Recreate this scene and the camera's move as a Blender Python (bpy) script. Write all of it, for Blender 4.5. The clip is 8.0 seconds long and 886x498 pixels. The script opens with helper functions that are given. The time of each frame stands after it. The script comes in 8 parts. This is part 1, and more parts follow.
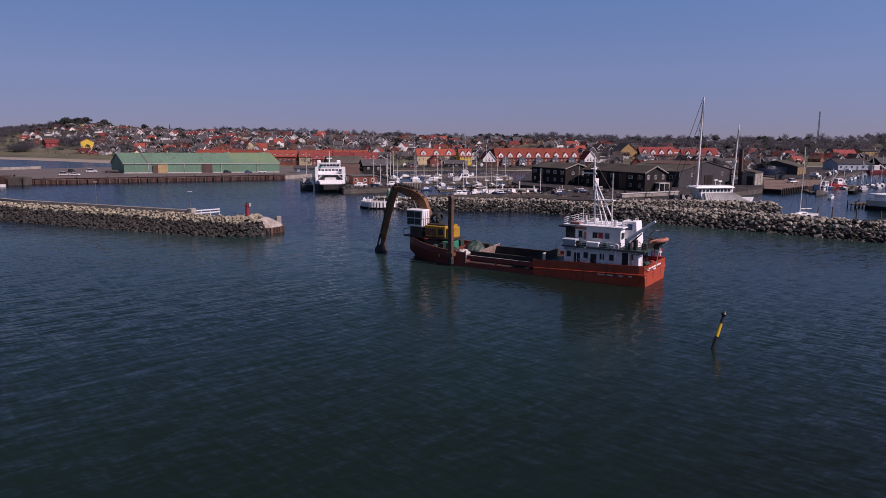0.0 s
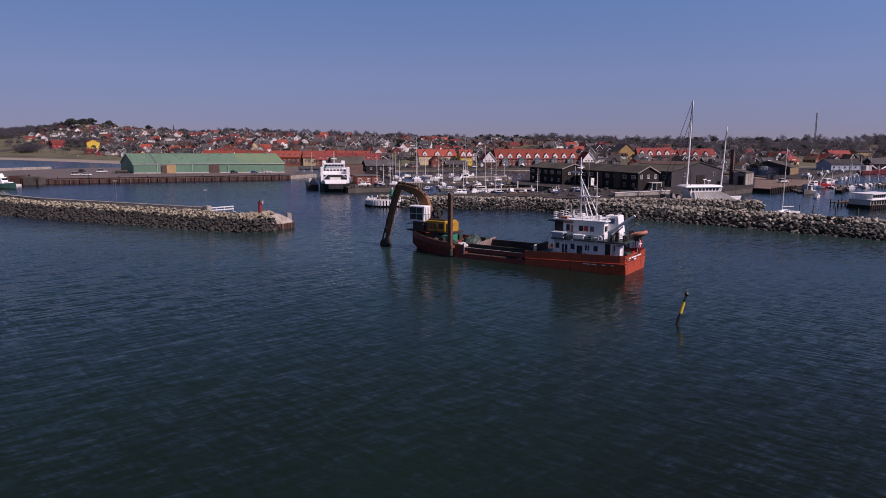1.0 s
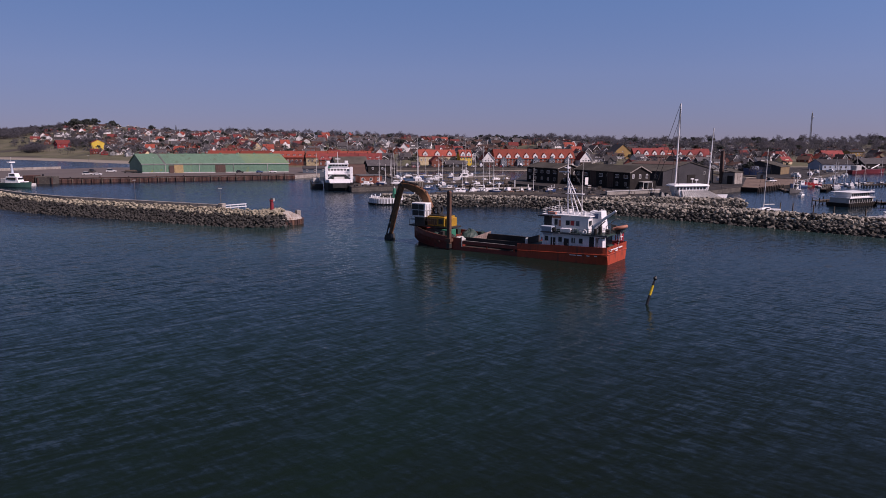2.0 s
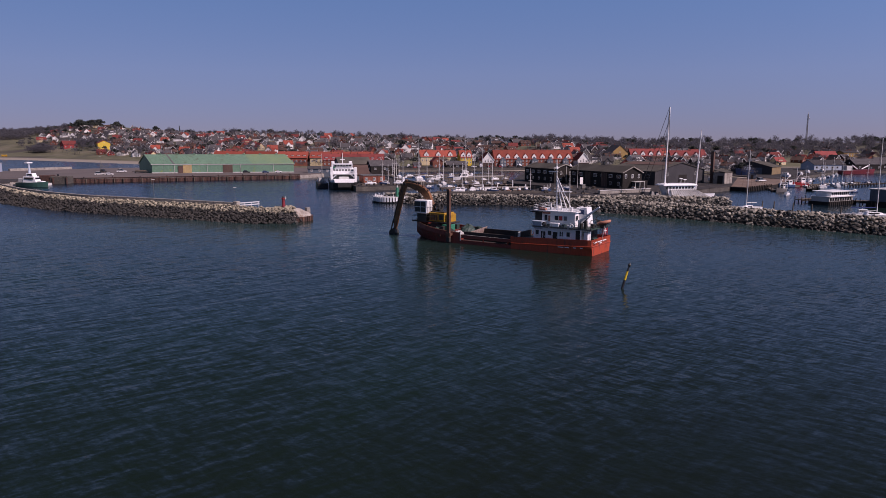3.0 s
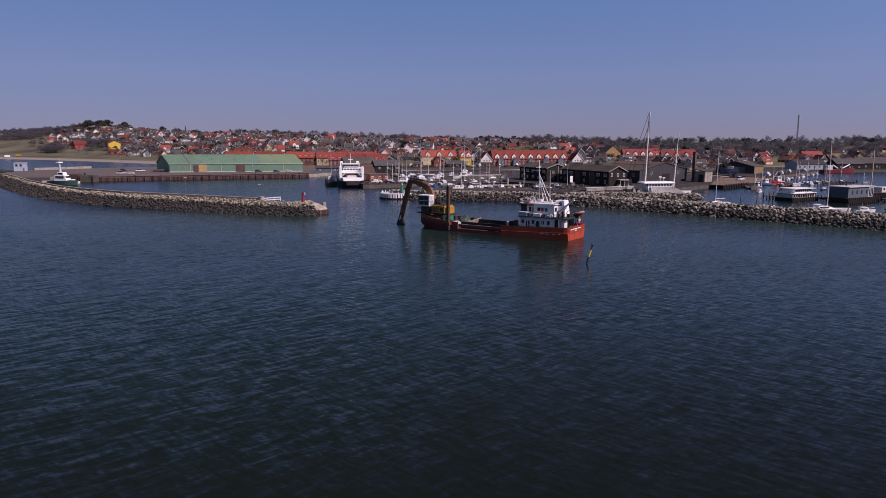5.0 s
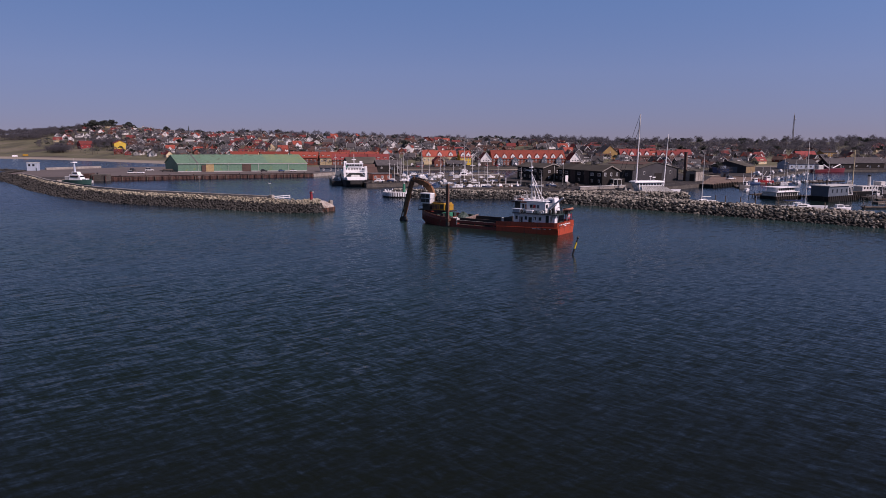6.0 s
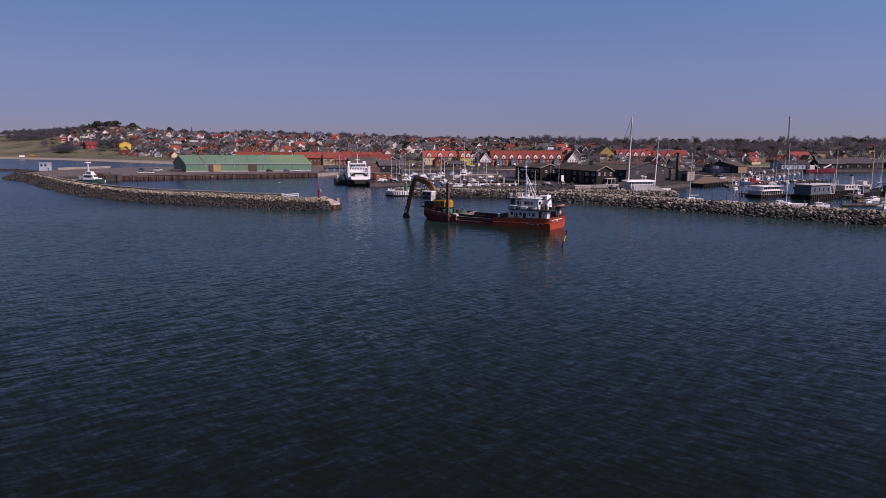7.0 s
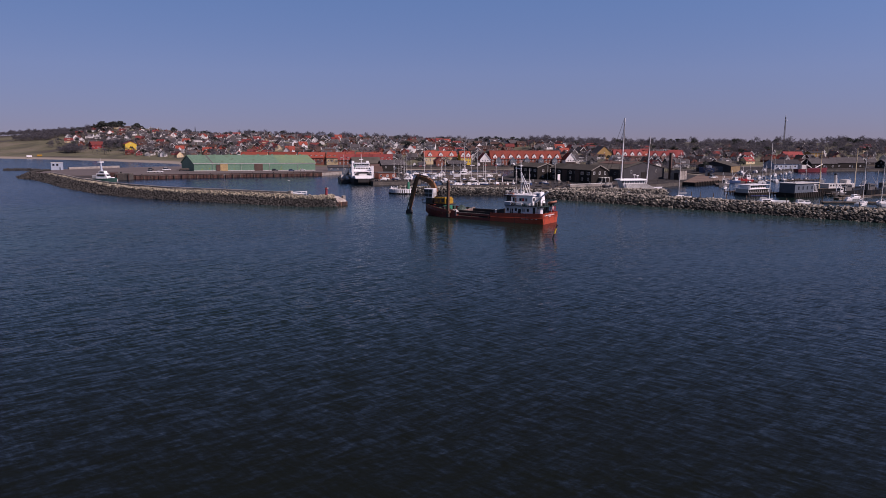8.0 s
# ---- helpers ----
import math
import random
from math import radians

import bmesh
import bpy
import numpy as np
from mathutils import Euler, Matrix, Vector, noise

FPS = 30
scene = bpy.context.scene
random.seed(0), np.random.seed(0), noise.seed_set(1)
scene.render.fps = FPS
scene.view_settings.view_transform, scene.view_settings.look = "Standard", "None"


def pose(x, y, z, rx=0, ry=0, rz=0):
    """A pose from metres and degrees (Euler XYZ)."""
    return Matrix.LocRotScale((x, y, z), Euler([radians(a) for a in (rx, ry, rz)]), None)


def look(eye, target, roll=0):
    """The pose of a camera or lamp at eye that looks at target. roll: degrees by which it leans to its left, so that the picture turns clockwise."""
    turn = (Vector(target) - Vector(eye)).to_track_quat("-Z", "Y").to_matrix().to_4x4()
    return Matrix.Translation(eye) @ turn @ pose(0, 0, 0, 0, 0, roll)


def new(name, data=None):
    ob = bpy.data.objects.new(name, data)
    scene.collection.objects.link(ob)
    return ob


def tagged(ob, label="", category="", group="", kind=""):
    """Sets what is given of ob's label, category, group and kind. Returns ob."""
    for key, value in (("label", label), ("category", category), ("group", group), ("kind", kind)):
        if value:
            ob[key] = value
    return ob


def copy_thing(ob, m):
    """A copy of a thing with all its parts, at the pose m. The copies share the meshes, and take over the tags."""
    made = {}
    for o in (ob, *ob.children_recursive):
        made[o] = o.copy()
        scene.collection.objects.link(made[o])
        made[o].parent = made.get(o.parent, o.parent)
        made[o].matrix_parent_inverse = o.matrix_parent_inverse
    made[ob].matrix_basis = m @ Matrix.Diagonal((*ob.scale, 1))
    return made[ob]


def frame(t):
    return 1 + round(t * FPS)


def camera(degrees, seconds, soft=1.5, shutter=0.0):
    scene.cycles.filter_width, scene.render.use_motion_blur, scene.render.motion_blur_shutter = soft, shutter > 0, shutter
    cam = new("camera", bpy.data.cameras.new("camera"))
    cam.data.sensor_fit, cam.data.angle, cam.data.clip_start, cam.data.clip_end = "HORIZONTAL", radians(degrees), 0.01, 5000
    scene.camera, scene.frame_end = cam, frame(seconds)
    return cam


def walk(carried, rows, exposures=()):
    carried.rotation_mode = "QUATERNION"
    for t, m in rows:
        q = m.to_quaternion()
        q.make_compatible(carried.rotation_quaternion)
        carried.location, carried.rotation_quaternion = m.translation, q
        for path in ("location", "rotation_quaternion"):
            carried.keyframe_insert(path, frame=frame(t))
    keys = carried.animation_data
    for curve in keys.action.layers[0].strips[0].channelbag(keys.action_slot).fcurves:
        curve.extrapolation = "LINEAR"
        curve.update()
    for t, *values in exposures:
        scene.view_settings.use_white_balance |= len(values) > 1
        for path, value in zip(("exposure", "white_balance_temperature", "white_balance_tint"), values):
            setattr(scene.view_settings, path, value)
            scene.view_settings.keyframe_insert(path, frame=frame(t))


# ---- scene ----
EXPOSURE, KELVIN, TINT = 0.0, 7050, 38
cam = camera(65.5, 8.0, soft=0.7)
PATH = [
    (0, (1.715, 14.606, 21.088), (2.079, 16.549, 20.78), 0.2),
    (0.5, (0.829, 9.368, 21.103), (1.19, 11.311, 20.796), 0.2),
    (1, (-0.013, 3.986, 21.271), (0.347, 5.929, 20.965), 0.2),
    (1.5, (-1.0, -1.684, 21.511), (-0.64, 0.259, 21.204), 0.2),
    (3, (-4.225, -20.462, 22.21), (-3.868, -18.518, 21.904), 0.2),
    (3.5, (-5.296, -26.866, 22.382), (-4.941, -24.921, 22.076), 0.2),
    (4, (-6.44, -33.398, 22.607), (-6.086, -31.454, 22.3), 0.2),
    (4.5, (-7.727, -39.979, 22.82), (-7.372, -38.035, 22.513), 0.2),
    (6, (-11.198, -60.497, 23.806), (-10.845, -58.553, 23.497), 0.2),
    (6.5, (-12.438, -67.387, 23.982), (-12.087, -65.443, 23.673), 0.2),
    (7, (-13.718, -74.294, 24.109), (-13.366, -72.349, 23.801), 0.2),
    (7.5, (-14.991, -81.205, 24.214), (-14.639, -79.26, 23.905), 0.2),
    (8, (-16.212, -88.311, 24.288), (-15.862, -86.366, 23.98), 0.2),
]
walk(cam, [(t, look(eye, target, roll)) for t, eye, target, roll in PATH], [(0.0, EXPOSURE, KELVIN, TINT)])

# ---- sun and sky ----
SUN_AZIMUTH, SUN_HEIGHT = 132.0, 42.0  # degrees clockwise from +y; degrees above the horizon
world = bpy.data.worlds.new("sky")
scene.world = world
world.use_nodes = True
wn = world.node_tree.nodes
sky = wn.new("ShaderNodeTexSky")
sky.sky_type = "NISHITA"
sky.sun_disc = False
sky.sun_elevation = radians(SUN_HEIGHT)
sky.sun_rotation = radians(SUN_AZIMUTH)
sky.air_density, sky.dust_density, sky.ozone_density = 0.8, 0.45, 6.0
wn["Background"].inputs["Strength"].default_value = 0.08
lift, around = wn.new("ShaderNodeVectorMath"), wn.new("ShaderNodeTexCoord")  # the pale band at the horizon lies behind the hills
lift.inputs[1].default_value = (0, 0, 0.05)
world.node_tree.links.new(around.outputs["Generated"], lift.inputs[0])
world.node_tree.links.new(lift.outputs[0], sky.inputs["Vector"])
height, haze, tinted = wn.new("ShaderNodeSeparateXYZ"), wn.new("ShaderNodeValToRGB"), wn.new("ShaderNodeMix")  # mauve spring haze low in the sky
world.node_tree.links.new(around.outputs["Generated"], height.inputs[0])
world.node_tree.links.new(height.outputs["Z"], haze.inputs[0])
haze.color_ramp.elements[0].color, haze.color_ramp.elements[1].color = (0.755, 0.57, 0.605, 1), (0.94, 1.13, 1.17, 1)
haze.color_ramp.elements[1].position = 0.2
low = haze.color_ramp.elements.new(0.095)
low.color = (0.96, 0.9, 0.915, 1)
zenith = haze.color_ramp.elements.new(0.6)
zenith.color = (0.84, 0.82, 0.72, 1)
tinted.data_type, tinted.blend_type = "RGBA", "MULTIPLY"
tinted.inputs["Factor"].default_value = 1.0
world.node_tree.links.new(sky.outputs[0], tinted.inputs["A"])
world.node_tree.links.new(haze.outputs[0], tinted.inputs["B"])
glow, sunward = wn.new("ShaderNodeMapRange"), wn.new("ShaderNodeVectorMath")  # haze is lighter on the sun's side
for key, number in (("From Min", -0.9), ("From Max", 0.9), ("To Min", 0.76), ("To Max", 1.25)):
    glow.inputs[key].default_value = number
sunward.operation = "SCALE"
world.node_tree.links.new(height.outputs["X"], glow.inputs["Value"])
world.node_tree.links.new(tinted.outputs["Result"], sunward.inputs[0])
world.node_tree.links.new(glow.outputs[0], sunward.inputs["Scale"])
world.node_tree.links.new(sunward.outputs[0], wn["Background"].inputs["Color"])
sun = new("sun", bpy.data.lights.new("sun", "SUN"))
sun.data.energy, sun.data.angle, sun.data.color = 4.0, radians(0.6), (1.0, 0.965, 0.945)
sa, sh = radians(SUN_AZIMUTH), radians(SUN_HEIGHT)
toward = Vector((math.sin(sa) * math.cos(sh), math.cos(sa) * math.cos(sh), math.sin(sh)))
sun.matrix_world = look(toward * 100, (0, 0, 0))


# ---- materials ----
def node_mat(name):
    m = bpy.data.materials.new(name)
    m.use_nodes = True
    n = m.node_tree.nodes
    return m, n, m.node_tree.links, n["Principled BSDF"]


def mat(name, col, col2=None, rough=0.7, metal=0.0, blotch=0.25, grain=6.0, bump=0.15, spots=None, streak=1.0, each=0.0, spec=0.5):
    """A surface with two colours in large blotches, fine grain, bump, optional spots (colour, amount) and a shift for each object."""
    m, n, l, b = node_mat(name)
    col2 = col2 or tuple(c * 0.72 for c in col)
    tc, info = n.new("ShaderNodeTexCoord"), n.new("ShaderNodeObjectInfo")
    mp = n.new("ShaderNodeMapping")
    mp.inputs["Scale"].default_value = (1, 1, streak)
    l.new(tc.outputs["Object"], mp.inputs["Vector"])
    big, fine = n.new("ShaderNodeTexNoise"), n.new("ShaderNodeTexNoise")
    for t, s, d in ((big, blotch, 5), (fine, grain, 4)):
        t.noise_dimensions = "4D"
        t.inputs["Scale"].default_value, t.inputs["Detail"].default_value = s, d
        l.new(mp.outputs[0], t.inputs["Vector"])
        mul = n.new("ShaderNodeMath")
        mul.operation = "MULTIPLY"
        mul.inputs[1].default_value = 40.0
        l.new(info.outputs["Random"], mul.inputs[0])
        l.new(mul.outputs[0], t.inputs["W"])
    ramp = n.new("ShaderNodeValToRGB")
    ramp.color_ramp.elements[0].position, ramp.color_ramp.elements[1].position = 0.32, 0.68
    ramp.color_ramp.elements[0].color, ramp.color_ramp.elements[1].color = (*col2, 1), (*col, 1)
    l.new(big.outputs["Fac"], ramp.inputs[0])
    out = ramp.outputs[0]
    g = n.new("ShaderNodeMix")
    g.data_type, g.blend_type = "RGBA", "OVERLAY"
    g.inputs["Factor"].default_value = 0.35
    l.new(out, g.inputs["A"])
    l.new(fine.outputs["Fac"], g.inputs["B"])
    out = g.outputs["Result"]
    if spots:
        sp = n.new("ShaderNodeTexNoise")
        sp.inputs["Scale"].default_value, sp.inputs["Detail"].default_value = blotch * 5, 8
        l.new(mp.outputs[0], sp.inputs["Vector"])
        r2 = n.new("ShaderNodeValToRGB")
        r2.color_ramp.elements[0].position, r2.color_ramp.elements[1].position = 0.62 - spots[1], 0.72 - spots[1] * 0.6
        l.new(sp.outputs["Fac"], r2.inputs[0])
        mx = n.new("ShaderNodeMix")
        mx.data_type = "RGBA"
        mx.inputs["B"].default_value = (*spots[0], 1)
        l.new(r2.outputs[0], mx.inputs["Factor"])
        l.new(out, mx.inputs["A"])
        out = mx.outputs["Result"]
    if each:
        hs, mr = n.new("ShaderNodeHueSaturation"), n.new("ShaderNodeMapRange")
        mr.inputs["To Min"].default_value, mr.inputs["To Max"].default_value = 1 - each, 1 + each
        l.new(info.outputs["Random"], mr.inputs["Value"])
        l.new(mr.outputs[0], hs.inputs["Value"])
        l.new(out, hs.inputs["Color"])
        out = hs.outputs[0]
    l.new(out, b.inputs["Base Color"])
    b.inputs["Roughness"].default_value, b.inputs["Metallic"].default_value = rough, metal
    b.inputs["Specular IOR Level"].default_value = spec
    if bump:
        bp = n.new("ShaderNodeBump")
        bp.inputs["Strength"].default_value, bp.inputs["Distance"].default_value = bump, 0.06
        l.new(fine.outputs["Fac"], bp.inputs["Height"])
        l.new(bp.outputs[0], b.inputs["Normal"])
    return m


def island_mat(name, stops, rough=0.9, bump=0.6, grain=3.0, thin=0.0):
    """A surface whose loose pieces take their colours at random from the stops."""
    m, n, l, b = node_mat(name)
    geo, tc = n.new("ShaderNodeNewGeometry"), n.new("ShaderNodeTexCoord")
    info = n.new("ShaderNodeObjectInfo")
    add = n.new("ShaderNodeMath")
    add.operation = "ADD"
    l.new(geo.outputs["Random Per Island"], add.inputs[0])
    l.new(info.outputs["Random"], add.inputs[1])
    fr = n.new("ShaderNodeMath")
    fr.operation = "FRACT"
    l.new(add.outputs[0], fr.inputs[0])
    ramp = n.new("ShaderNodeValToRGB")
    e = ramp.color_ramp.elements
    while len(e) < len(stops):
        e.new(0.5)
    for i, c in enumerate(stops):
        e[i].position, e[i].color = i / (len(stops) - 1), (*c, 1)
    l.new(fr.outputs[0], ramp.inputs[0])
    fine = n.new("ShaderNodeTexNoise")
    fine.inputs["Scale"].default_value, fine.inputs["Detail"].default_value = grain, 6
    l.new(tc.outputs["Object"], fine.inputs["Vector"])
    g = n.new("ShaderNodeMix")
    g.data_type, g.blend_type = "RGBA", "OVERLAY"
    g.inputs["Factor"].default_value = 0.5
    l.new(ramp.outputs[0], g.inputs["A"])
    l.new(fine.outputs["Fac"], g.inputs["B"])
    l.new(g.outputs["Result"], b.inputs["Base Color"])
    bp = n.new("ShaderNodeBump")
    bp.inputs["Strength"].default_value, bp.inputs["Distance"].default_value = bump, 0.15
    l.new(fine.outputs["Fac"], bp.inputs["Height"])
    l.new(bp.outputs[0], b.inputs["Normal"])
    b.inputs["Roughness"].default_value = rough
    if thin:  # light passes through thin twigs and needles
        tr, both = n.new("ShaderNodeBsdfTranslucent"), n.new("ShaderNodeMixShader")
        both.inputs[0].default_value = thin
        l.new(g.outputs["Result"], tr.inputs["Color"])
        l.new(b.outputs[0], both.inputs[1])
        l.new(tr.outputs[0], both.inputs[2])
        l.new(both.outputs[0], n["Material Output"].inputs["Surface"])
    return m


def water_mat():
    m, n, l, b = node_mat("sea_water")
    tc = n.new("ShaderNodeTexCoord")

    def waves(scale, turn, stretch, detail, rough=0.6):
        """Noise drawn out along crests that run at turn degrees from x."""
        mp, t = n.new("ShaderNodeMapping"), n.new("ShaderNodeTexNoise")
        mp.vector_type = "TEXTURE"
        mp.inputs["Rotation"].default_value = (0, 0, radians(turn))
        mp.inputs["Scale"].default_value = (stretch / scale, 1 / scale, 1)
        t.noise_dimensions = "2D"
        t.inputs["Scale"].default_value, t.inputs["Detail"].default_value = 1.0, detail
        t.inputs["Distortion"].default_value, t.inputs["Roughness"].default_value = 0.35, rough
        l.new(tc.outputs["Object"], mp.inputs["Vector"])
        l.new(mp.outputs[0], t.inputs["Vector"])
        return t

    def vec(op, x, y):
        v = n.new("ShaderNodeVectorMath")
        v.operation = op
        for k, value in ((0, x), (1, y)):
            if isinstance(value, tuple):
                v.inputs[k].default_value = value
            else:
                l.new(value, v.inputs[k])
        return v.outputs[0]

    def calc(op, x, y):
        v = n.new("ShaderNodeMath")
        v.operation = op
        for k, value in ((0, x), (1, y)):
            if isinstance(value, (int, float)):
                v.inputs[k].default_value = value
            else:
                l.new(value, v.inputs[k])
        return v.outputs[0]

    def span(value, lo, hi, to_lo=0.0, to_hi=1.0, soft=True):
        r = n.new("ShaderNodeMapRange")
        r.interpolation_type = "SMOOTHSTEP" if soft else "LINEAR"
        for key, number in (("From Min", lo), ("From Max", hi), ("To Min", to_lo), ("To Max", to_hi)):
            r.inputs[key].default_value = number
        l.new(value, r.inputs["Value"])
        return r.outputs[0]

    # two wave trains that cross, an older swell and wind ripples; slopes across and, weaker, along the crests
    total = None
    for scale, turn, stretch, detail, across, along_ in ((0.4, 30, 6.0, 2, 0.1, 0.03), (1.15, 28, 4.4, 4, 0.38, 0.12), (1.45, -50, 3.8, 4, 0.36, 0.12), (3.2, -10, 1.8, 3, 0.2, 0.14)):
        t = waves(scale, turn, stretch, detail)
        mid = vec("SUBTRACT", t.outputs["Color"], (0.5, 0.5, 0.5))
        parts = n.new("ShaderNodeSeparateXYZ")
        l.new(mid, parts.inputs[0])
        c, q = math.cos(radians(turn)), math.sin(radians(turn))
        for out, amount, way in (("X", across, (-q, c, 0)), ("Y", along_, (c, q, 0))):
            k = n.new("ShaderNodeVectorMath")
            k.operation = "SCALE"
            k.inputs[0].default_value = tuple(w * amount for w in way)
            l.new(parts.outputs[out], k.inputs["Scale"])
            total = vec("ADD", total, k.outputs[0]) if total else k.outputs[0]
    gusty = n.new("ShaderNodeVectorMath")  # breeze roughens the water in patches
    gusty.operation = "SCALE"
    l.new(total, gusty.inputs[0])
    l.new(span(waves(0.02, 20, 2.2, 3).outputs["Fac"], 0.36, 0.64, 0.7, 1.3, False), gusty.inputs["Scale"])
    l.new(vec("NORMALIZE", vec("ADD", gusty.outputs[0], (0, 0, 1)), (0, 0, 0)), b.inputs["Normal"])
    ramp = n.new("ShaderNodeValToRGB")
    ramp.color_ramp.elements[0].position, ramp.color_ramp.elements[1].position = 0.3, 0.75
    ramp.color_ramp.elements[0].color, ramp.color_ramp.elements[1].color = (0.0062, 0.016, 0.0122, 1), (0.0064, 0.0255, 0.018, 1)
    l.new(waves(0.018, 40, 1.6, 4).outputs["Fac"], ramp.inputs[0])
    sep, mx = n.new("ShaderNodeSeparateXYZ"), n.new("ShaderNodeMix")
    l.new(tc.outputs["Object"], sep.inputs[0])
    mx.data_type = "RGBA"
    mx.inputs["A"].default_value = (0.0063, 0.0086, 0.0066, 1)  # deep water outside the harbour
    l.new(calc("MULTIPLY", span(sep.outputs["Y"], -40, 110), span(sep.outputs["X"], 50, -15, 0.6, 1.0)), mx.inputs["Factor"])
    l.new(ramp.outputs[0], mx.inputs["B"])
    # sandy shallows along the seaward foot of both breakwaters
    shoal = None
    for (px, py), (ox, oy), reach, stretch_x in (((-12, 171), (-0.55, -0.835), 62, (42, 2)), ((95, 183), (-0.79, -0.61), 34, (30, 62))):
        off = calc("ADD", calc("MULTIPLY", calc("SUBTRACT", sep.outputs["X"], px), ox), calc("MULTIPLY", calc("SUBTRACT", sep.outputs["Y"], py), oy))
        zone = calc("MULTIPLY", span(off, reach, 6), span(sep.outputs["X"], *stretch_x))
        zone = calc("MULTIPLY", zone, span(off, -9, -3))
        shoal = calc("MAXIMUM", shoal, zone) if shoal else zone
    cloudy = calc("MULTIPLY", shoal, span(waves(0.03, 25, 3.0, 4).outputs["Fac"], 0.25, 0.6, 0.55, 1.0, False))
    sand = n.new("ShaderNodeMix")
    sand.data_type = "RGBA"
    sand.inputs["B"].default_value = (0.02, 0.046, 0.046, 1)
    l.new(cloudy, sand.inputs["Factor"])
    l.new(mx.outputs["Result"], sand.inputs["A"])
    basin = n.new("ShaderNodeMix")  # blue of the mirrored upper sky, put into the water colour inside the harbour
    basin.data_type = "RGBA"
    basin.inputs["B"].default_value = (0.0042, 0.0122, 0.021, 1)
    l.new(span(sep.outputs["Y"], 176, 205), basin.inputs["Factor"])
    l.new(sand.outputs["Result"], basin.inputs["A"])
    l.new(basin.outputs["Result"], b.inputs["Base Color"])
    b.inputs["Roughness"].default_value, b.inputs["IOR"].default_value = 0.18, 1.333
    b.inputs["Specular IOR Level"].default_value = 0.155
    return m


def ground_mat():
    m, n, l, b = node_mat("land_cover")
    tc = n.new("ShaderNodeTexCoord")
    sep = n.new("ShaderNodeSeparateXYZ")
    l.new(tc.outputs["Object"], sep.inputs[0])
    t1, t2 = n.new("ShaderNodeTexNoise"), n.new("ShaderNodeTexNoise")
    for t, s in ((t1, 0.012), (t2, 0.15)):
        t.inputs["Scale"].default_value, t.inputs["Detail"].default_value = s, 8
        l.new(tc.outputs["Object"], t.inputs["Vector"])
    veg = n.new("ShaderNodeValToRGB")
    e = veg.color_ramp.elements
    e.new(0.5)
    for i, (p, c) in enumerate(((0.38, (0.05, 0.042, 0.034)), (0.5, (0.1, 0.098, 0.052)), (0.62, (0.145, 0.128, 0.085)))):
        e[i].position, e[i].color = p, (*c, 1)
    l.new(t1.outputs["Fac"], veg.inputs[0])
    g = n.new("ShaderNodeMix")
    g.data_type, g.blend_type = "RGBA", "OVERLAY"
    g.inputs["Factor"].default_value = 0.5
    l.new(veg.outputs[0], g.inputs["A"])
    l.new(t2.outputs["Fac"], g.inputs["B"])
    beach = n.new("ShaderNodeMapRange")
    beach.inputs["From Min"].default_value, beach.inputs["From Max"].default_value = 2.2, 1.4
    l.new(sep.outputs["Z"], beach.inputs["Value"])
    mx = n.new("ShaderNodeMix")
    mx.data_type = "RGBA"
    mx.inputs["B"].default_value = (0.27, 0.235, 0.19, 1)
    l.new(beach.outputs[0], mx.inputs["Factor"])
    l.new(g.outputs["Result"], mx.inputs["A"])
    l.new(mx.outputs["Result"], b.inputs["Base Color"])
    b.inputs["Roughness"].default_value = 0.95
    return m


WATER, LAND = water_mat(), ground_mat()
ASPHALT = mat("quay_paving", (0.14, 0.115, 0.105), (0.095, 0.08, 0.075), 0.9, blotch=0.05, grain=1.5)
QUAY_DARK = mat("worn_dark_paving", (0.055, 0.05, 0.048), (0.032, 0.03, 0.03), 0.9, blotch=0.06, grain=1.5, spots=((0.1, 0.088, 0.08), 0.05), spec=0.2)
CONCRETE = mat("concrete", (0.36, 0.33, 0.29), (0.22, 0.2, 0.18), 0.85, blotch=0.4, grain=5, spots=((0.1, 0.07, 0.05), 0.06))
DARK_WALL = mat("weed_dark_quay_wall", (0.1, 0.088, 0.075), (0.05, 0.045, 0.04), 0.85, blotch=0.4, grain=3, spots=((0.16, 0.14, 0.115), 0.06))
EARTH = mat("sandy_yard", (0.22, 0.16, 0.125), (0.14, 0.1, 0.08), 0.9, blotch=0.12, grain=2, spots=((0.07, 0.055, 0.05), 0.05), spec=0.2)
RUST = mat("rusty_sheet_piling", (0.075, 0.035, 0.028), (0.035, 0.02, 0.018), 0.85, blotch=0.5, grain=4, spots=((0.16, 0.07, 0.04), 0.08))
PALE_ROCK = island_mat("dry_granite", ((0.15, 0.135, 0.1), (0.32, 0.285, 0.205), (0.22, 0.195, 0.145), (0.42, 0.37, 0.27), (0.18, 0.16, 0.12)))
# pale stones, mostly high up, with the sunlight on their tops in the colour
LIGHT_ROCK = island_mat("weathered_granite", ((0.185, 0.17, 0.14), (0.32, 0.292, 0.243), (0.245, 0.225, 0.185), (0.4, 0.365, 0.3), (0.125, 0.116, 0.097)))
# wet weedy stones; among dry ones their darkness stands for shaded gaps
DARK_ROCK = island_mat("wet_weedy_granite", ((0.017, 0.017, 0.015), (0.036, 0.033, 0.029), (0.024, 0.022, 0.02), (0.047, 0.043, 0.037)), 0.75)
GREY_ROCK = island_mat("grey_granite", ((0.058, 0.057, 0.052), (0.125, 0.12, 0.106), (0.042, 0.041, 0.038), (0.19, 0.18, 0.152), (0.082, 0.08, 0.07)))
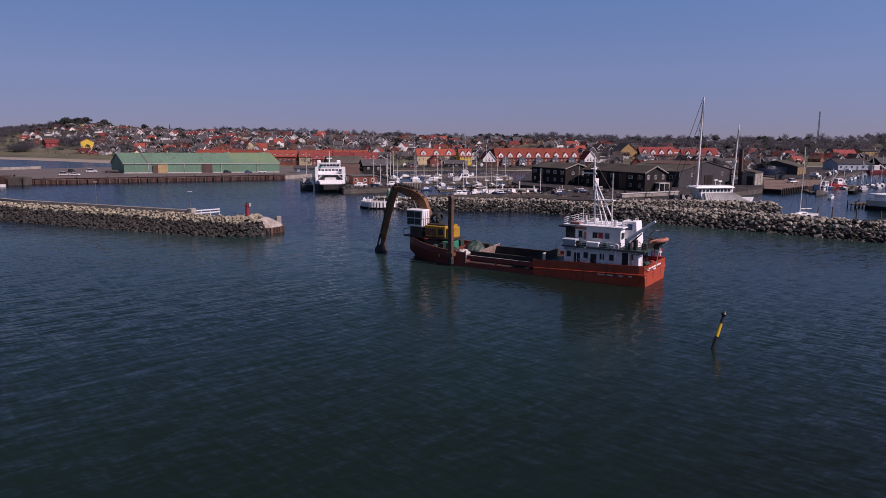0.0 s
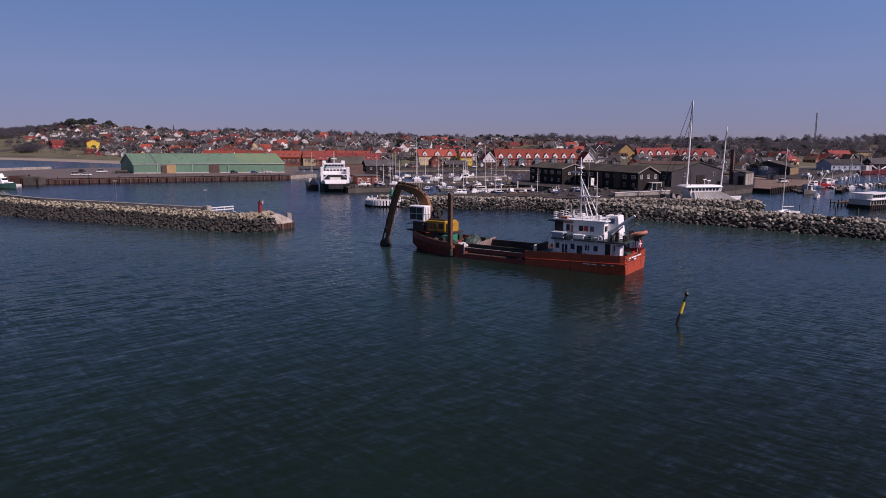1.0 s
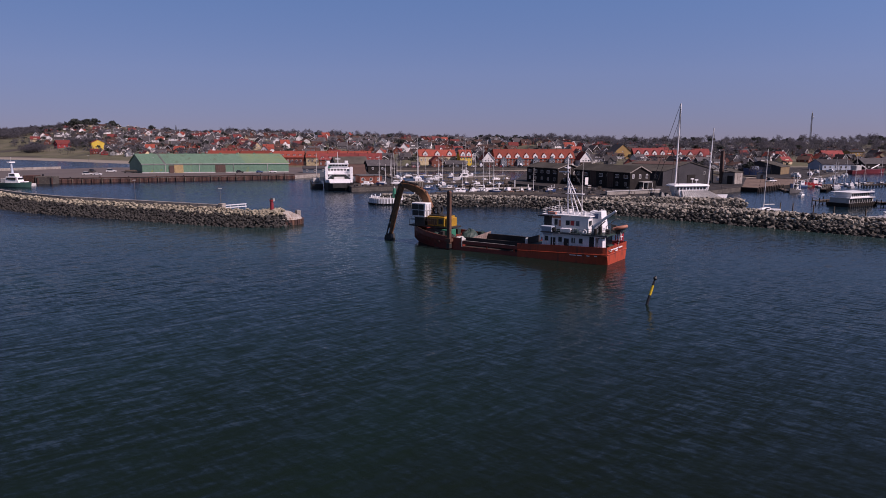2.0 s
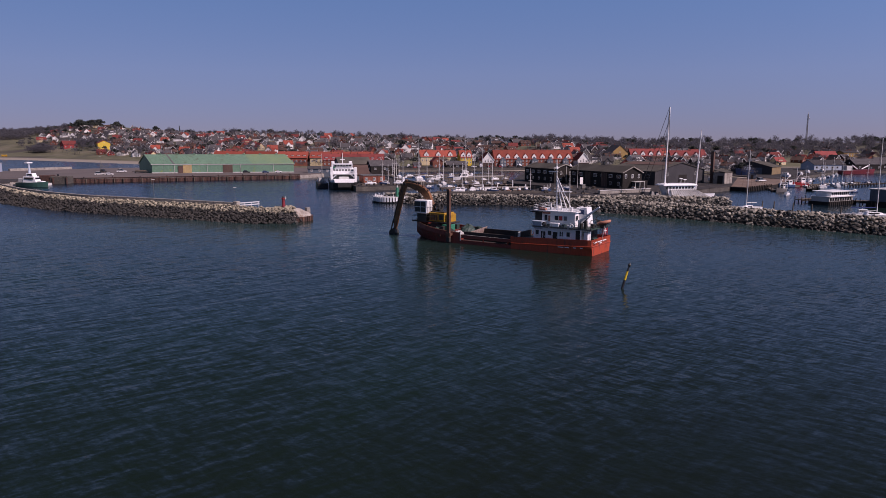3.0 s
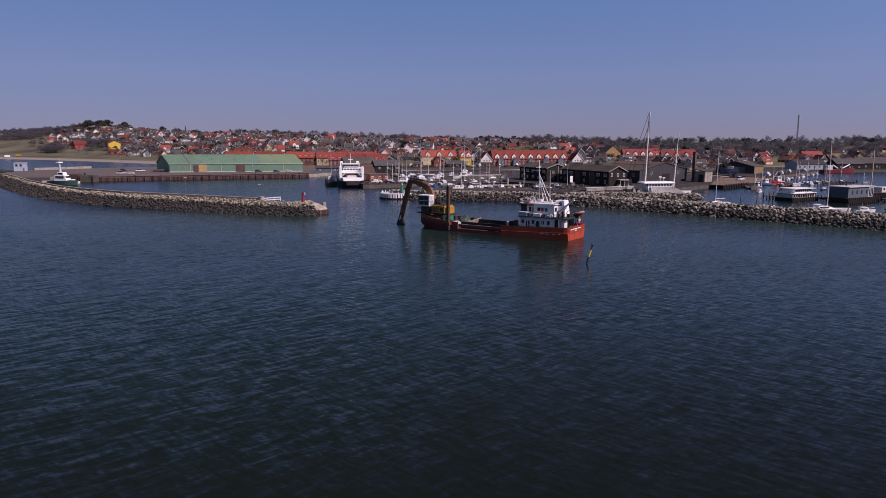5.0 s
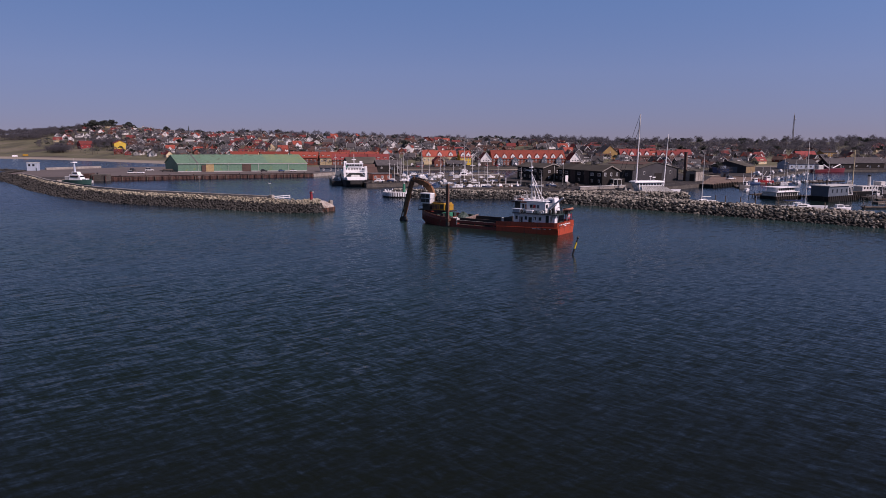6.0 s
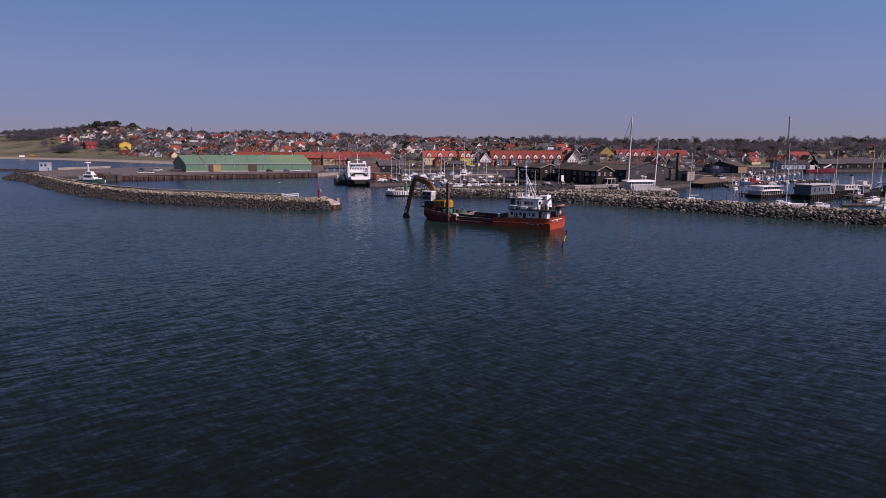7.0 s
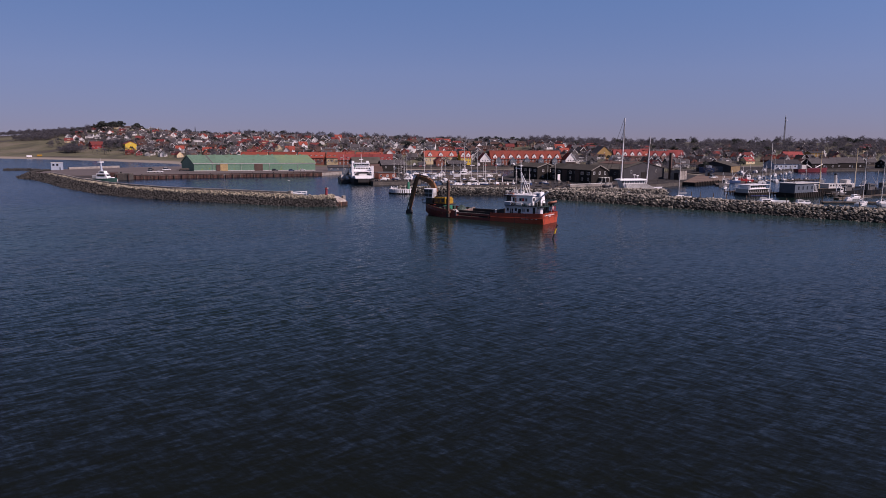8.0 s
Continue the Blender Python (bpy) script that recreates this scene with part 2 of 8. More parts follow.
HULL_RED = mat("red_hull_paint", (0.5, 0.078, 0.03), (0.38, 0.058, 0.026), 0.42, blotch=0.25, grain=2.5, bump=0.12, spots=((0.17, 0.045, 0.03), 0.055), streak=0.3)
# rustier worn red, darkened further to paint in the side's shade
HULL_WORN_SHADE = mat("worn_maroon_hull_paint", (0.25, 0.044, 0.03), (0.17, 0.034, 0.026), 0.5, blotch=0.3, grain=2.5, bump=0.15, spots=((0.11, 0.045, 0.03), 0.06), streak=0.35)
DECK_RED = mat("worn_red_deck", (0.12, 0.05, 0.04), (0.06, 0.035, 0.03), 0.75, blotch=0.6, spots=((0.1, 0.06, 0.05), 0.1))
WHITE = mat("white_paint", (0.85, 0.85, 0.85), (0.77, 0.77, 0.77), 0.45, blotch=0.6, grain=3, bump=0.05, spots=((0.42, 0.3, 0.2), -0.03), streak=0.4)
OFFWHITE = mat("weathered_white", (0.6, 0.59, 0.57), (0.45, 0.44, 0.42), 0.6, blotch=0.5)
GREENDECK = mat("green_deck_paint", (0.026, 0.055, 0.045), None, 0.6)
YELLOW = mat("yellow_machine_paint", (0.48, 0.26, 0.018), (0.34, 0.18, 0.018), 0.5, blotch=0.7, spots=((0.12, 0.07, 0.04), 0.02))
OCHRE = mat("rusty_boom_paint", (0.25, 0.105, 0.035), (0.13, 0.055, 0.025), 0.6, blotch=0.8, spots=((0.05, 0.035, 0.03), 0.08))
STEEL = mat("dark_steel", (0.06, 0.055, 0.05), (0.03, 0.028, 0.026), 0.55, metal=0.3, blotch=0.8)
BROWN_STEEL = mat("rusty_brown_steel", (0.16, 0.075, 0.045), (0.09, 0.045, 0.03), 0.7, blotch=0.7, spots=((0.05, 0.03, 0.025), 0.1), streak=0.3)
HOLD = mat("worn_hold_plating", (0.36, 0.27, 0.23), (0.22, 0.15, 0.13), 0.8, blotch=0.5, spots=((0.12, 0.08, 0.07), 0.08))
# mud in the hold; behind the side rails its darkness stands for shade
HOLD_DARK = mat("muddy_hold", (0.054, 0.045, 0.04), (0.03, 0.026, 0.024), 0.85, blotch=0.5)
GLASS = mat("dark_window_glass", (0.018, 0.022, 0.026), (0.012, 0.014, 0.016), 0.08, bump=0, spec=0.7)
BLACK = mat("black_paint", (0.016, 0.016, 0.018), (0.01, 0.01, 0.011), 0.5, blotch=0.5)
RUBBER = mat("black_rubber", (0.02, 0.02, 0.02), None, 0.8)
ORANGE = mat("orange_raft_fabric", (0.48, 0.2, 0.13), (0.36, 0.14, 0.09), 0.7)
RED = mat("red_paint", (0.42, 0.025, 0.03), (0.3, 0.02, 0.025), 0.5)
BLUE = mat("blue_paint", (0.04, 0.085, 0.2), (0.03, 0.06, 0.14), 0.5)
GREEN = mat("green_paint", (0.02, 0.2, 0.12), None, 0.55)
SHED_GREEN = mat("green_corrugated_steel", (0.14, 0.27, 0.185), (0.115, 0.23, 0.155), 0.6, blotch=0.06, grain=1.0, spots=((0.2, 0.27, 0.07), 0.0))
SHED_ROOF = mat("faded_green_roof_sheet", (0.13, 0.235, 0.16), (0.1, 0.195, 0.135), 0.65, blotch=0.05, grain=0.8, spots=((0.1, 0.14, 0.09), 0.04))
MOSS_ROOF = mat("mossy_yellow_roof_sheet", (0.16, 0.24, 0.13), (0.125, 0.22, 0.14), 0.75, blotch=0.12, grain=1.0, spots=((0.2, 0.23, 0.07), 0.03))
DOOR_WOOD = mat("pale_timber", (0.5, 0.36, 0.17), None, 0.7, blotch=0.6)
BLACK_TIMBER = mat("black_tarred_timber", (0.033, 0.029, 0.027), (0.021, 0.019, 0.018), 0.85, blotch=0.6, grain=8, spec=0.15)
DARK_TIMBER = mat("dark_brown_timber", (0.06, 0.05, 0.048), (0.04, 0.034, 0.033), 0.85, blotch=0.6, each=0.4, spec=0.15)
FELT = mat("grey_brown_roofing_felt", (0.105, 0.096, 0.082), (0.065, 0.06, 0.052), 0.9, blotch=0.15, spec=0.12)
DARK_SHEET = mat("dark_grey_wall_sheeting", (0.06, 0.058, 0.062), (0.042, 0.041, 0.045), 0.75, blotch=0.15, grain=2, spec=0.2)
GREY_WALL = mat("grey_fibre_cement", (0.13, 0.125, 0.125), (0.09, 0.088, 0.088), 0.8, blotch=0.2)
# tile red dulled towards pink, with the distant haze in the colour
TILE_RED = mat("red_clay_tile", (0.25, 0.055, 0.05), (0.17, 0.043, 0.04), 0.8, blotch=0.5, each=0.4, spec=0.2)
TILE_ORANGE = mat("orange_clay_tile", (0.32, 0.073, 0.048), (0.23, 0.057, 0.042), 0.8, blotch=0.4, each=0.25, spec=0.2)
SLATE = mat("dark_slate", (0.085, 0.08, 0.082), (0.055, 0.052, 0.055), 0.7, blotch=0.6, each=0.3, spec=0.12)
BROWN_ROOF = mat("brown_roof", (0.12, 0.075, 0.062), (0.085, 0.055, 0.048), 0.8, each=0.3, spec=0.12)
PLASTER = mat("white_plaster", (0.76, 0.74, 0.72), (0.63, 0.61, 0.59), 0.8, blotch=0.4, each=0.12)
CREAM = mat("cream_plaster", (0.62, 0.5, 0.3), (0.5, 0.4, 0.25), 0.8, each=0.15)
YELLOW_WALL = mat("yellow_plaster", (0.66, 0.46, 0.05), (0.55, 0.38, 0.05), 0.8)
DULL_OCHRE = mat("dull_ochre_boarding", (0.24, 0.165, 0.08), (0.17, 0.12, 0.065), 0.85, blotch=0.4, grain=3)
OCHRE_WALL = mat("ochre_plaster", (0.38, 0.24, 0.08), (0.3, 0.19, 0.07), 0.8)
BRICK = mat("red_brick", (0.25, 0.075, 0.045), (0.17, 0.055, 0.037), 0.85, blotch=0.5, grain=8, each=0.2)
RED_TIMBER = mat("red_timber", (0.3, 0.03, 0.03), None, 0.7)
BLUE_GREY = mat("blue_grey_cladding", (0.1, 0.125, 0.155), (0.07, 0.09, 0.115), 0.6, blotch=0.3)
PALE_BLUE = mat("pale_blue_cladding", (0.42, 0.48, 0.56), (0.34, 0.4, 0.47), 0.6, blotch=0.2)
BARK = mat("bark", (0.07, 0.055, 0.045), None, 0.9)
# twig colours shifted to mauve-blue: distance haze mixed into the paint
TWIGS = island_mat("bare_twigs", ((0.124, 0.118, 0.133), (0.15, 0.144, 0.16), (0.108, 0.104, 0.118), (0.134, 0.13, 0.145)), bump=0, thin=0.5)
# needle green lightened a little with the same painted haze
NEEDLES = island_mat("dark_needles", ((0.04, 0.05, 0.045), (0.065, 0.075, 0.065), (0.05, 0.06, 0.05)), bump=0, thin=0.4)
SAILCOVER = mat("blue_sail_cover", (0.03, 0.06, 0.2), None, 0.8)
ALLOY = mat("mast_alloy", (0.78, 0.77, 0.75), (0.66, 0.65, 0.63), 0.5, bump=0)
WOOD = mat("weathered_timber", (0.13, 0.1, 0.075), (0.07, 0.055, 0.043), 0.85, blotch=0.8)


# ---- mesh tools ----
class Shape:
    """Collects vertices and faces of one mesh."""

    def __init__(self):
        self.v, self.f = [], []

    def add(self, vs, fs):
        k = len(self.v)
        self.v += [tuple(p) for p in vs]
        self.f += [tuple(i + k for i in f) for f in fs]
        return self

    def box(self, x0, x1, y0, y1, z0, z1):
        return self.add([(x0, y0, z0), (x1, y0, z0), (x1, y1, z0), (x0, y1, z0), (x0, y0, z1), (x1, y0, z1), (x1, y1, z1), (x0, y1, z1)],
                        [(3, 2, 1, 0), (4, 5, 6, 7), (0, 1, 5, 4), (1, 2, 6, 5), (2, 3, 7, 6), (3, 0, 4, 7)])

    def rod(self, p0, p1, r0, r1=None, n=6):
        r1 = r0 if r1 is None else r1
        a, b = Vector(p0), Vector(p1)
        q = (b - a).to_track_quat("Z", "Y")
        ring = [Vector((math.cos(2 * math.pi * i / n), math.sin(2 * math.pi * i / n), 0)) for i in range(n)]
        vs = [a + q @ (c * r0) for c in ring] + [b + q @ (c * r1) for c in ring]
        fs = [(i, (i + 1) % n, (i + 1) % n + n, i + n) for i in range(n)]
        return self.add(vs, fs + [tuple(range(n))[::-1], tuple(range(n, 2 * n))])

    def tube(self, pts, r, n=6):
        for a, b in zip(pts, pts[1:]):
            self.rod(a, b, r, n=n)
        return self

    def loft(self, rings, close=True):
        n = len(rings[0])
        fs = []
        for k in range(len(rings) - 1):
            for i in range(n if close else n - 1):
                j = (i + 1) % n
                fs.append((k * n + i, k * n + j, (k + 1) * n + j, (k + 1) * n + i))
        if close:
            fs += [tuple(range(n))[::-1], tuple((len(rings) - 1) * n + i for i in range(n))]
        return self.add([p for r in rings for p in r], fs)

    def prism(self, outline, z0, z1):
        return self.loft([[(x, y, z0) for x, y in outline], [(x, y, z1) for x, y in outline]])

    def slab_x(self, profile, x0, x1):
        """A profile of (y, z) drawn out along x."""
        return self.loft([[(x0, y, z) for y, z in profile], [(x1, y, z) for y, z in profile]])

    def slab_y(self, profile, y0, y1):
        """A profile of (x, z) drawn out along y."""
        return self.loft([[(x, y0, z) for x, z in profile], [(x, y1, z) for x, z in profile]])

    def ring(self, centre, radius, r, axis="z", n=14, m=6):
        rings = []
        for i in range(n + 1):
            a = 2 * math.pi * i / n
            row = []
            for j in range(m):
                c = 2 * math.pi * j / m
                d, h = radius + r * math.cos(c), r * math.sin(c)
                p = {"z": (d * math.cos(a), d * math.sin(a), h), "y": (d * math.cos(a), h, d * math.sin(a)), "x": (h, d * math.cos(a), d * math.sin(a))}[axis]
                row.append((centre[0] + p[0], centre[1] + p[1], centre[2] + p[2]))
            rings.append(row)
        return self.loft(rings)

    def mesh(self, name, smooth=False, bevel=0.0):
        me = bpy.data.meshes.new(name)
        me.from_pydata(self.v, [], self.f)
        bm = bmesh.new()
        bm.from_mesh(me)
        bmesh.ops.recalc_face_normals(bm, faces=bm.faces)
        if bevel:
            sharp = [e for e in bm.edges if len(e.link_faces) == 2 and e.calc_face_angle() > 0.5]
            bmesh.ops.bevel(bm, geom=sharp, offset=bevel, segments=1, affect="EDGES", clamp_overlap=True)
        bm.to_mesh(me)
        bm.free()
        if smooth:
            me.shade_smooth()
        return me


def thing(name, label, category, m=None, group="", kind=""):
    ob = tagged(new(name), label, category, group, kind)
    ob.empty_display_size = 0.2
    if m is not None:
        ob.matrix_world = m
    return ob


def part(name, shape, material, parent, label="", smooth=False, bevel=0.0, at=None):
    me = shape if isinstance(shape, bpy.types.Mesh) else shape.mesh(name, smooth, bevel)
    if not me.materials:
        me.materials.append(material)
    ob = new(name, me)
    ob.parent = parent
    if at is not None:
        ob.matrix_basis = at
    if label:
        ob["label"] = label
    return ob


def single(name, shape, material, label, category, m=None, group="", kind="", smooth=False, bevel=0.0):
    me = shape.mesh(name, smooth, bevel)
    me.materials.append(material)
    ob = tagged(new(name, me), label, category, group, kind)
    if m is not None:
        ob.matrix_world = m
    return ob


def stuff(name, vs, fs, material, parent, label=""):
    me = bpy.data.meshes.new(name)
    me.from_pydata(vs, [], fs)
    me.materials.append(material)
    ob = new(name, me)
    ob.parent = parent
    return tagged(ob, label, kind="stuff")


# ---- sea and land ----
single("water", Shape().add([(-4000, -1500, 0), (4000, -1500, 0), (4000, 4600, 0), (-4000, 4600, 0)], [(0, 1, 2, 3)]), WATER,
       "rippled dark blue-green sea water of the harbour", "water", kind="structure")


def ramp_of(x, stops):
    return float(np.interp(x, [s[0] for s in stops], [s[1] for s in stops]))


SHORE = [(-4000, 1900), (-900, 1250), (-435, 931), (-344, 870), (-255, 787), (-173, 697), (-120, 610), (-60, 520), (0, 500), (60, 512), (120, 516), (215, 505),
         (238, 350), (264, 340), (300, 376), (364, 430), (384, 450), (470, 450), (520, 436), (700, 300), (4000, 100)]
CREST = [(-1500, 36), (-700, 45), (-520, 52), (-400, 58), (-260, 45), (-120, 34), (0, 28), (100, 28), (250, 22), (500, 20), (900, 22), (2000, 26)]


def ground_z(x, y):
    d = y - ramp_of(x, SHORE)
    if d < 0:
        return max(-4.0, 0.16 * d + 0.2)
    beach = ramp_of(x, [(-150, 0.06), (-60, 0.5)])
    low = min(2.4, 0.2 + beach * d)
    s = min(1.0, max(0.0, (d - 30) / 520.0))
    top = ramp_of(x, CREST)
    z = low + (top - low) * (s * s * (3 - 2 * s) * 0.55 + s * 0.45)
    cap = top * ramp_of(x, [(-620, 0.85), (-480, 0.85), (-420, 1.1), (-340, 0.97), (-180, 0.85), (-40, 2.0)])  # the western hill rounds off
    if z > 0.6 * cap:
        z = 0.6 * cap + 0.4 * cap * (1 - math.exp(-(z - 0.6 * cap) / (0.4 * cap)))
    if 245 < x < 640 and d < 120:  # level yards behind the inner basin
        z = min(z, 1.4 + max(0.0, d - 70) * 0.08)
        return z
    return z + (1.6 * noise.noise((x * 0.006, y * 0.006, 0)) + 0.5 * noise.noise((x * 0.03, y * 0.03, 3))) * min(1.0, d / 160.0)


def build_ground():
    xs = list(np.concatenate([np.linspace(-4000, -700, 12), np.linspace(-660, 900, 150), np.linspace(960, 4000, 14)]))
    ys = list(np.concatenate([np.linspace(230, 1300, 130), np.linspace(1330, 4600, 24)]))
    vs = [(x, y, ground_z(x, y)) for y in ys for x in xs]
    nx = len(xs)
    fs = [(j * nx + i, j * nx + i + 1, (j + 1) * nx + i + 1, (j + 1) * nx + i) for j in range(len(ys) - 1) for i in range(nx - 1)]
    ob = single("ground", Shape().add(vs, fs), LAND, "brown-green spring land rising from a sandy beach to low hills", "ground", kind="structure", smooth=True)
    return ob


build_ground()


def quay(name, outline, top, label):
    q = thing(name, label, "quay", kind="structure")
    part("paving", Shape().prism(outline, top - 0.35, top), ASPHALT if top > 2.3 and outline[0][0] < -100 else EARTH if name == "quay_4" else QUAY_DARK, q, bevel=0.05)
    inner = [(x, y) for x, y in outline]
    part("quay_wall", Shape().prism(inner, -4, top - 0.354), CONCRETE if name in ("quay_1", "quay_7") else BLACK_TIMBER if name == "quay_4" else DARK_WALL, q)
    return q


LEFT_QUAY = quay("quay_1", [(-206, 410), (-182, 378), (-158, 385), (-134, 380), (-14, 411), (6, 440), (-10, 530), (-70, 540), (-150, 540), (-176, 516), (-214, 483), (-215, 462)], 2.4,
                 "broad paved commercial quay with rusty sheet piling")
quay("quay_7", [(-178, 379), (-164, 352), (-154, 341), (-150, 345), (-154, 356), (-150, 362), (-157, 384)], 2.2, "small paved landing at the breakwater root")
quay("quay_2", [(13.5, 297), (35, 304), (43, 314), (40, 356), (30, 400), (34, 512), (2, 512), (10, 330)], 2.2, "stone-edged pier beside the moored ferry")
quay("quay_3", [(40, 244), (72, 243), (86, 232), (108, 224), (120, 230), (126, 242), (146, 256), (164, 260), (190, 278), (242, 352), (236, 512), (168, 514), (138, 440),
                (104, 350), (95, 334), (92, 312), (102, 289), (86, 262), (42, 259)], 2.2, "paved harbour quay carrying black timber sheds")
quay("quay_4", [(189, 277), (193, 271), (217, 287), (240, 306), (264, 332), (250, 352), (241, 351)], 2.0, "sandy slipway quay with dark fendered sides")
quay("quay_5", [(34, 513), (238, 513), (330, 545), (330, 580), (30, 580)], 2.6, "waterfront road below the red-roofed terrace")
quay("quay_6", [(262, 332), (300, 370), (364, 423), (384, 443), (470, 443), (520, 428), (640, 338), (700, 420), (640, 520), (245, 500)], 2.0, "far harbour quay in front of the boat halls")


# ---- breakwaters ----
def rock_templates(count):
    out = []
    for k in range(count):
        rng = random.Random(50 + k)
        bm = bmesh.new()
        for i in range(15):
            d = Vector((rng.gauss(0, 1), rng.gauss(0, 1), rng.gauss(0, 1))).normalized()
            s = rng.uniform(0.85, 1.1)
            bm.verts.new((d.x * 0.62 * s, d.y * 0.5 * s, d.z * 0.42 * s))
        bmesh.ops.convex_hull(bm, input=bm.verts)
        for v in [v for v in bm.verts if not v.link_faces]:
            bm.verts.remove(v)
        bm.verts.index_update()
        out.append(([v.co.copy() for v in bm.verts], [tuple(v.index for v in f.verts) for f in bm.faces], bm))
        me = bpy.data.meshes.new("boulder")
        bm.to_mesh(me)
        bm.free()
        out[-1] = (out[-1][0], out[-1][1], me)
    return out


ROCKS = rock_templates(9)


def along(line, s):
    """The point, and the way to the right of travel, s metres along a line of points."""
    for (x0, y0), (x1, y1) in zip(line, line[1:]):
        d = math.hypot(x1 - x0, y1 - y0)
        if s <= d or (x1, y1) == line[-1]:
            k = s / d
            return x0 + (x1 - x0) * k, y0 + (y1 - y0) * k, (y1 - y0) / d, -(x1 - x0) / d
        s -= d


def length(line):
    return sum(math.dist(a, b) for a, b in zip(line, line[1:]))


def mound(parent, line, section, material, name="core"):
    """A bank whose cross-section of (offset, z) follows a line."""
    n, rings = max(2, int(length(line) / 6)), []
    for i in range(n + 1):
        x, y, ox, oy = along(line, length(line) * i / n * 0.9999)
        rings.append([(x + ox * o, y + oy * o, z) for o, z in section])
    part(name, Shape().loft(rings), material, parent)


def armour(parent, spots, near, wet, names):
    """Boulders at (x, y, z, size): those inside the near stretch as single stones, the others joined."""
    rng = random.Random(7)
    joined = {}
    single_count = 0
    spots = sorted(spots, key=near)
    for x, y, z, size in spots:
        vs, fs, me = ROCKS[rng.randrange(len(ROCKS))]
        m = pose(x, y, z, rng.uniform(-25, 25), rng.uniform(-25, 25), rng.uniform(0, 360)) @ Matrix.Diagonal((size * rng.uniform(0.85, 1.25), size * rng.uniform(0.8, 1.1), size * rng.uniform(0.8, 1.15), 1))
        # on the right bank this choice also paints sunlit tops and shaded gaps
        material = wet(z, rng, x)
        if single_count < 300:
            single_count += 1
            ob = new("stone", me)
            if not me.materials:
                me.materials.append(material)
            ob.material_slots[0].link = "OBJECT"
            ob.material_slots[0].material = material
            ob.parent = parent
            ob.matrix_basis = m
        else:
            v, f = joined.setdefault(material.name, ([], [], material))[:2]
            k = len(v)
            v += [tuple(m @ p) for p in vs]
            f += [tuple(i + k for i in t) for t in fs]
    for v, f, material in joined.values():
        stuff(names, v, f, material, parent)


LEFT_LINE = [(-15.5, 179.5), (-27, 187.0), (-54, 206.6), (-79.4, 224.5), (-98, 243), (-113, 262), (-141, 306), (-164, 350), (-180, 378)]
left_bw = thing("breakwater_1", "long stone breakwater with concrete parapet and weed-dark waterline", "breakwater", kind="structure")
mound(left_bw, LEFT_LINE, [(-9.5, -3), (-2, 2.9), (3.6, 2.9), (4.2, -3)][::-1], GREY_ROCK)


def left_spots():
    rng = random.Random(3)
    out, total = [], length(LEFT_LINE)
    s = 0.0
    while s < total:
        x, y, ox, oy = along(LEFT_LINE, s)
        far = 1.0 if s < 120 else 1.35
        o = -1.2
        while o > -9.6:
            h = 3.75 + (o + 1.2) * 0.53
            jx, jy = rng.uniform(-0.35, 0.35), rng.uniform(-0.3, 0.3)
            out.append((x + ox * (o + jx) - oy * jy, y + oy * (o + jx) + ox * jy, h + rng.uniform(-0.25, 0.2), far * rng.uniform(0.6, 1.15)))
            o -= rng.uniform(0.54, 0.75) * far
        s += rng.uniform(0.55, 0.78) * far
    for i in range(760):  # the round head
        a, r = rng.uniform(-2.45, 0.9), rng.uniform(0.0, 9.6)
        if r > 3.6 and a > -0.85:  # the concrete tip stays bare
            continue
        out.append((-14.2 + r * math.cos(a), 180.5 + r * math.sin(a) * 0.98, 3.7 - max(0.0, r - 4.0) * 0.62 + rng.uniform(-0.25, 0.2), rng.uniform(0.55, 1.05)))
    return out


def left_wet(z, rng, x):
    return PALE_ROCK if z + rng.uniform(-0.3, 0.3) > ramp_of(x, [(-190, 3.6), (-120, 3.25), (-60, 2.75), (-30, 2.6)]) else DARK_ROCK


part("head", Shape().loft([[(-14.2 + r * math.cos(2 * math.pi * i / 20), 180.5 + r * math.sin(2 * math.pi * i / 20), z) for i in range(20)] for r, z in ((8.8, -3), (4.2, 2.9))]), GREY_ROCK, left_bw)


def curved_wall(name, line, o0, o1, z0, z1, material, parent, label="", bevel=0.06):
    n, rings = max(2, int(length(line) / 4)), []
    for i in range(n + 1):
        x, y, ox, oy = along(line, length(line) * i / n * 0.9999)
        rings.append([(x + ox * o0, y + oy * o0, z0), (x + ox * o1, y + oy * o1, z0), (x + ox * o1, y + oy * o1, z1), (x + ox * o0, y + oy * o0, z1)])
    return part(name, Shape().loft(rings), material, parent, label, bevel=bevel)


curved_wall("parapet", LEFT_LINE[1:], -0.55, 0.35, 2.2, 4.75, CONCRETE, left_bw, "grey concrete parapet wall")
curved_wall("walkway", LEFT_LINE[1:], 0.354, 3.4, 2.0, 3.3, CONCRETE, left_bw)
part("parapet_end", Shape().box(-0.7, 0.7, -0.75, 0.75, 2.0, 5.1), CONCRETE, left_bw, "pale concrete block ending the parapet", bevel=0.08, at=pose(-27.2, 187.1, 0, 0, 0, -36))
TIP = [radians(-100 + i * 10) for i in range(19)]
cap = Shape()
cap.loft([[(-10.6 + r * math.cos(a), 181.2 + r * math.sin(a), z) for a in TIP] + [(-12.4, 184.5 + k, z), (-12.8, 177.5 - k, z)] for r, z, k in ((4.9, -2.0, 1.0), (4.75, 1.5, 1.0), (4.4, 1.9, 0.6), (1.6, 3.3, -1.2), (0.6, 3.45, -1.6))])
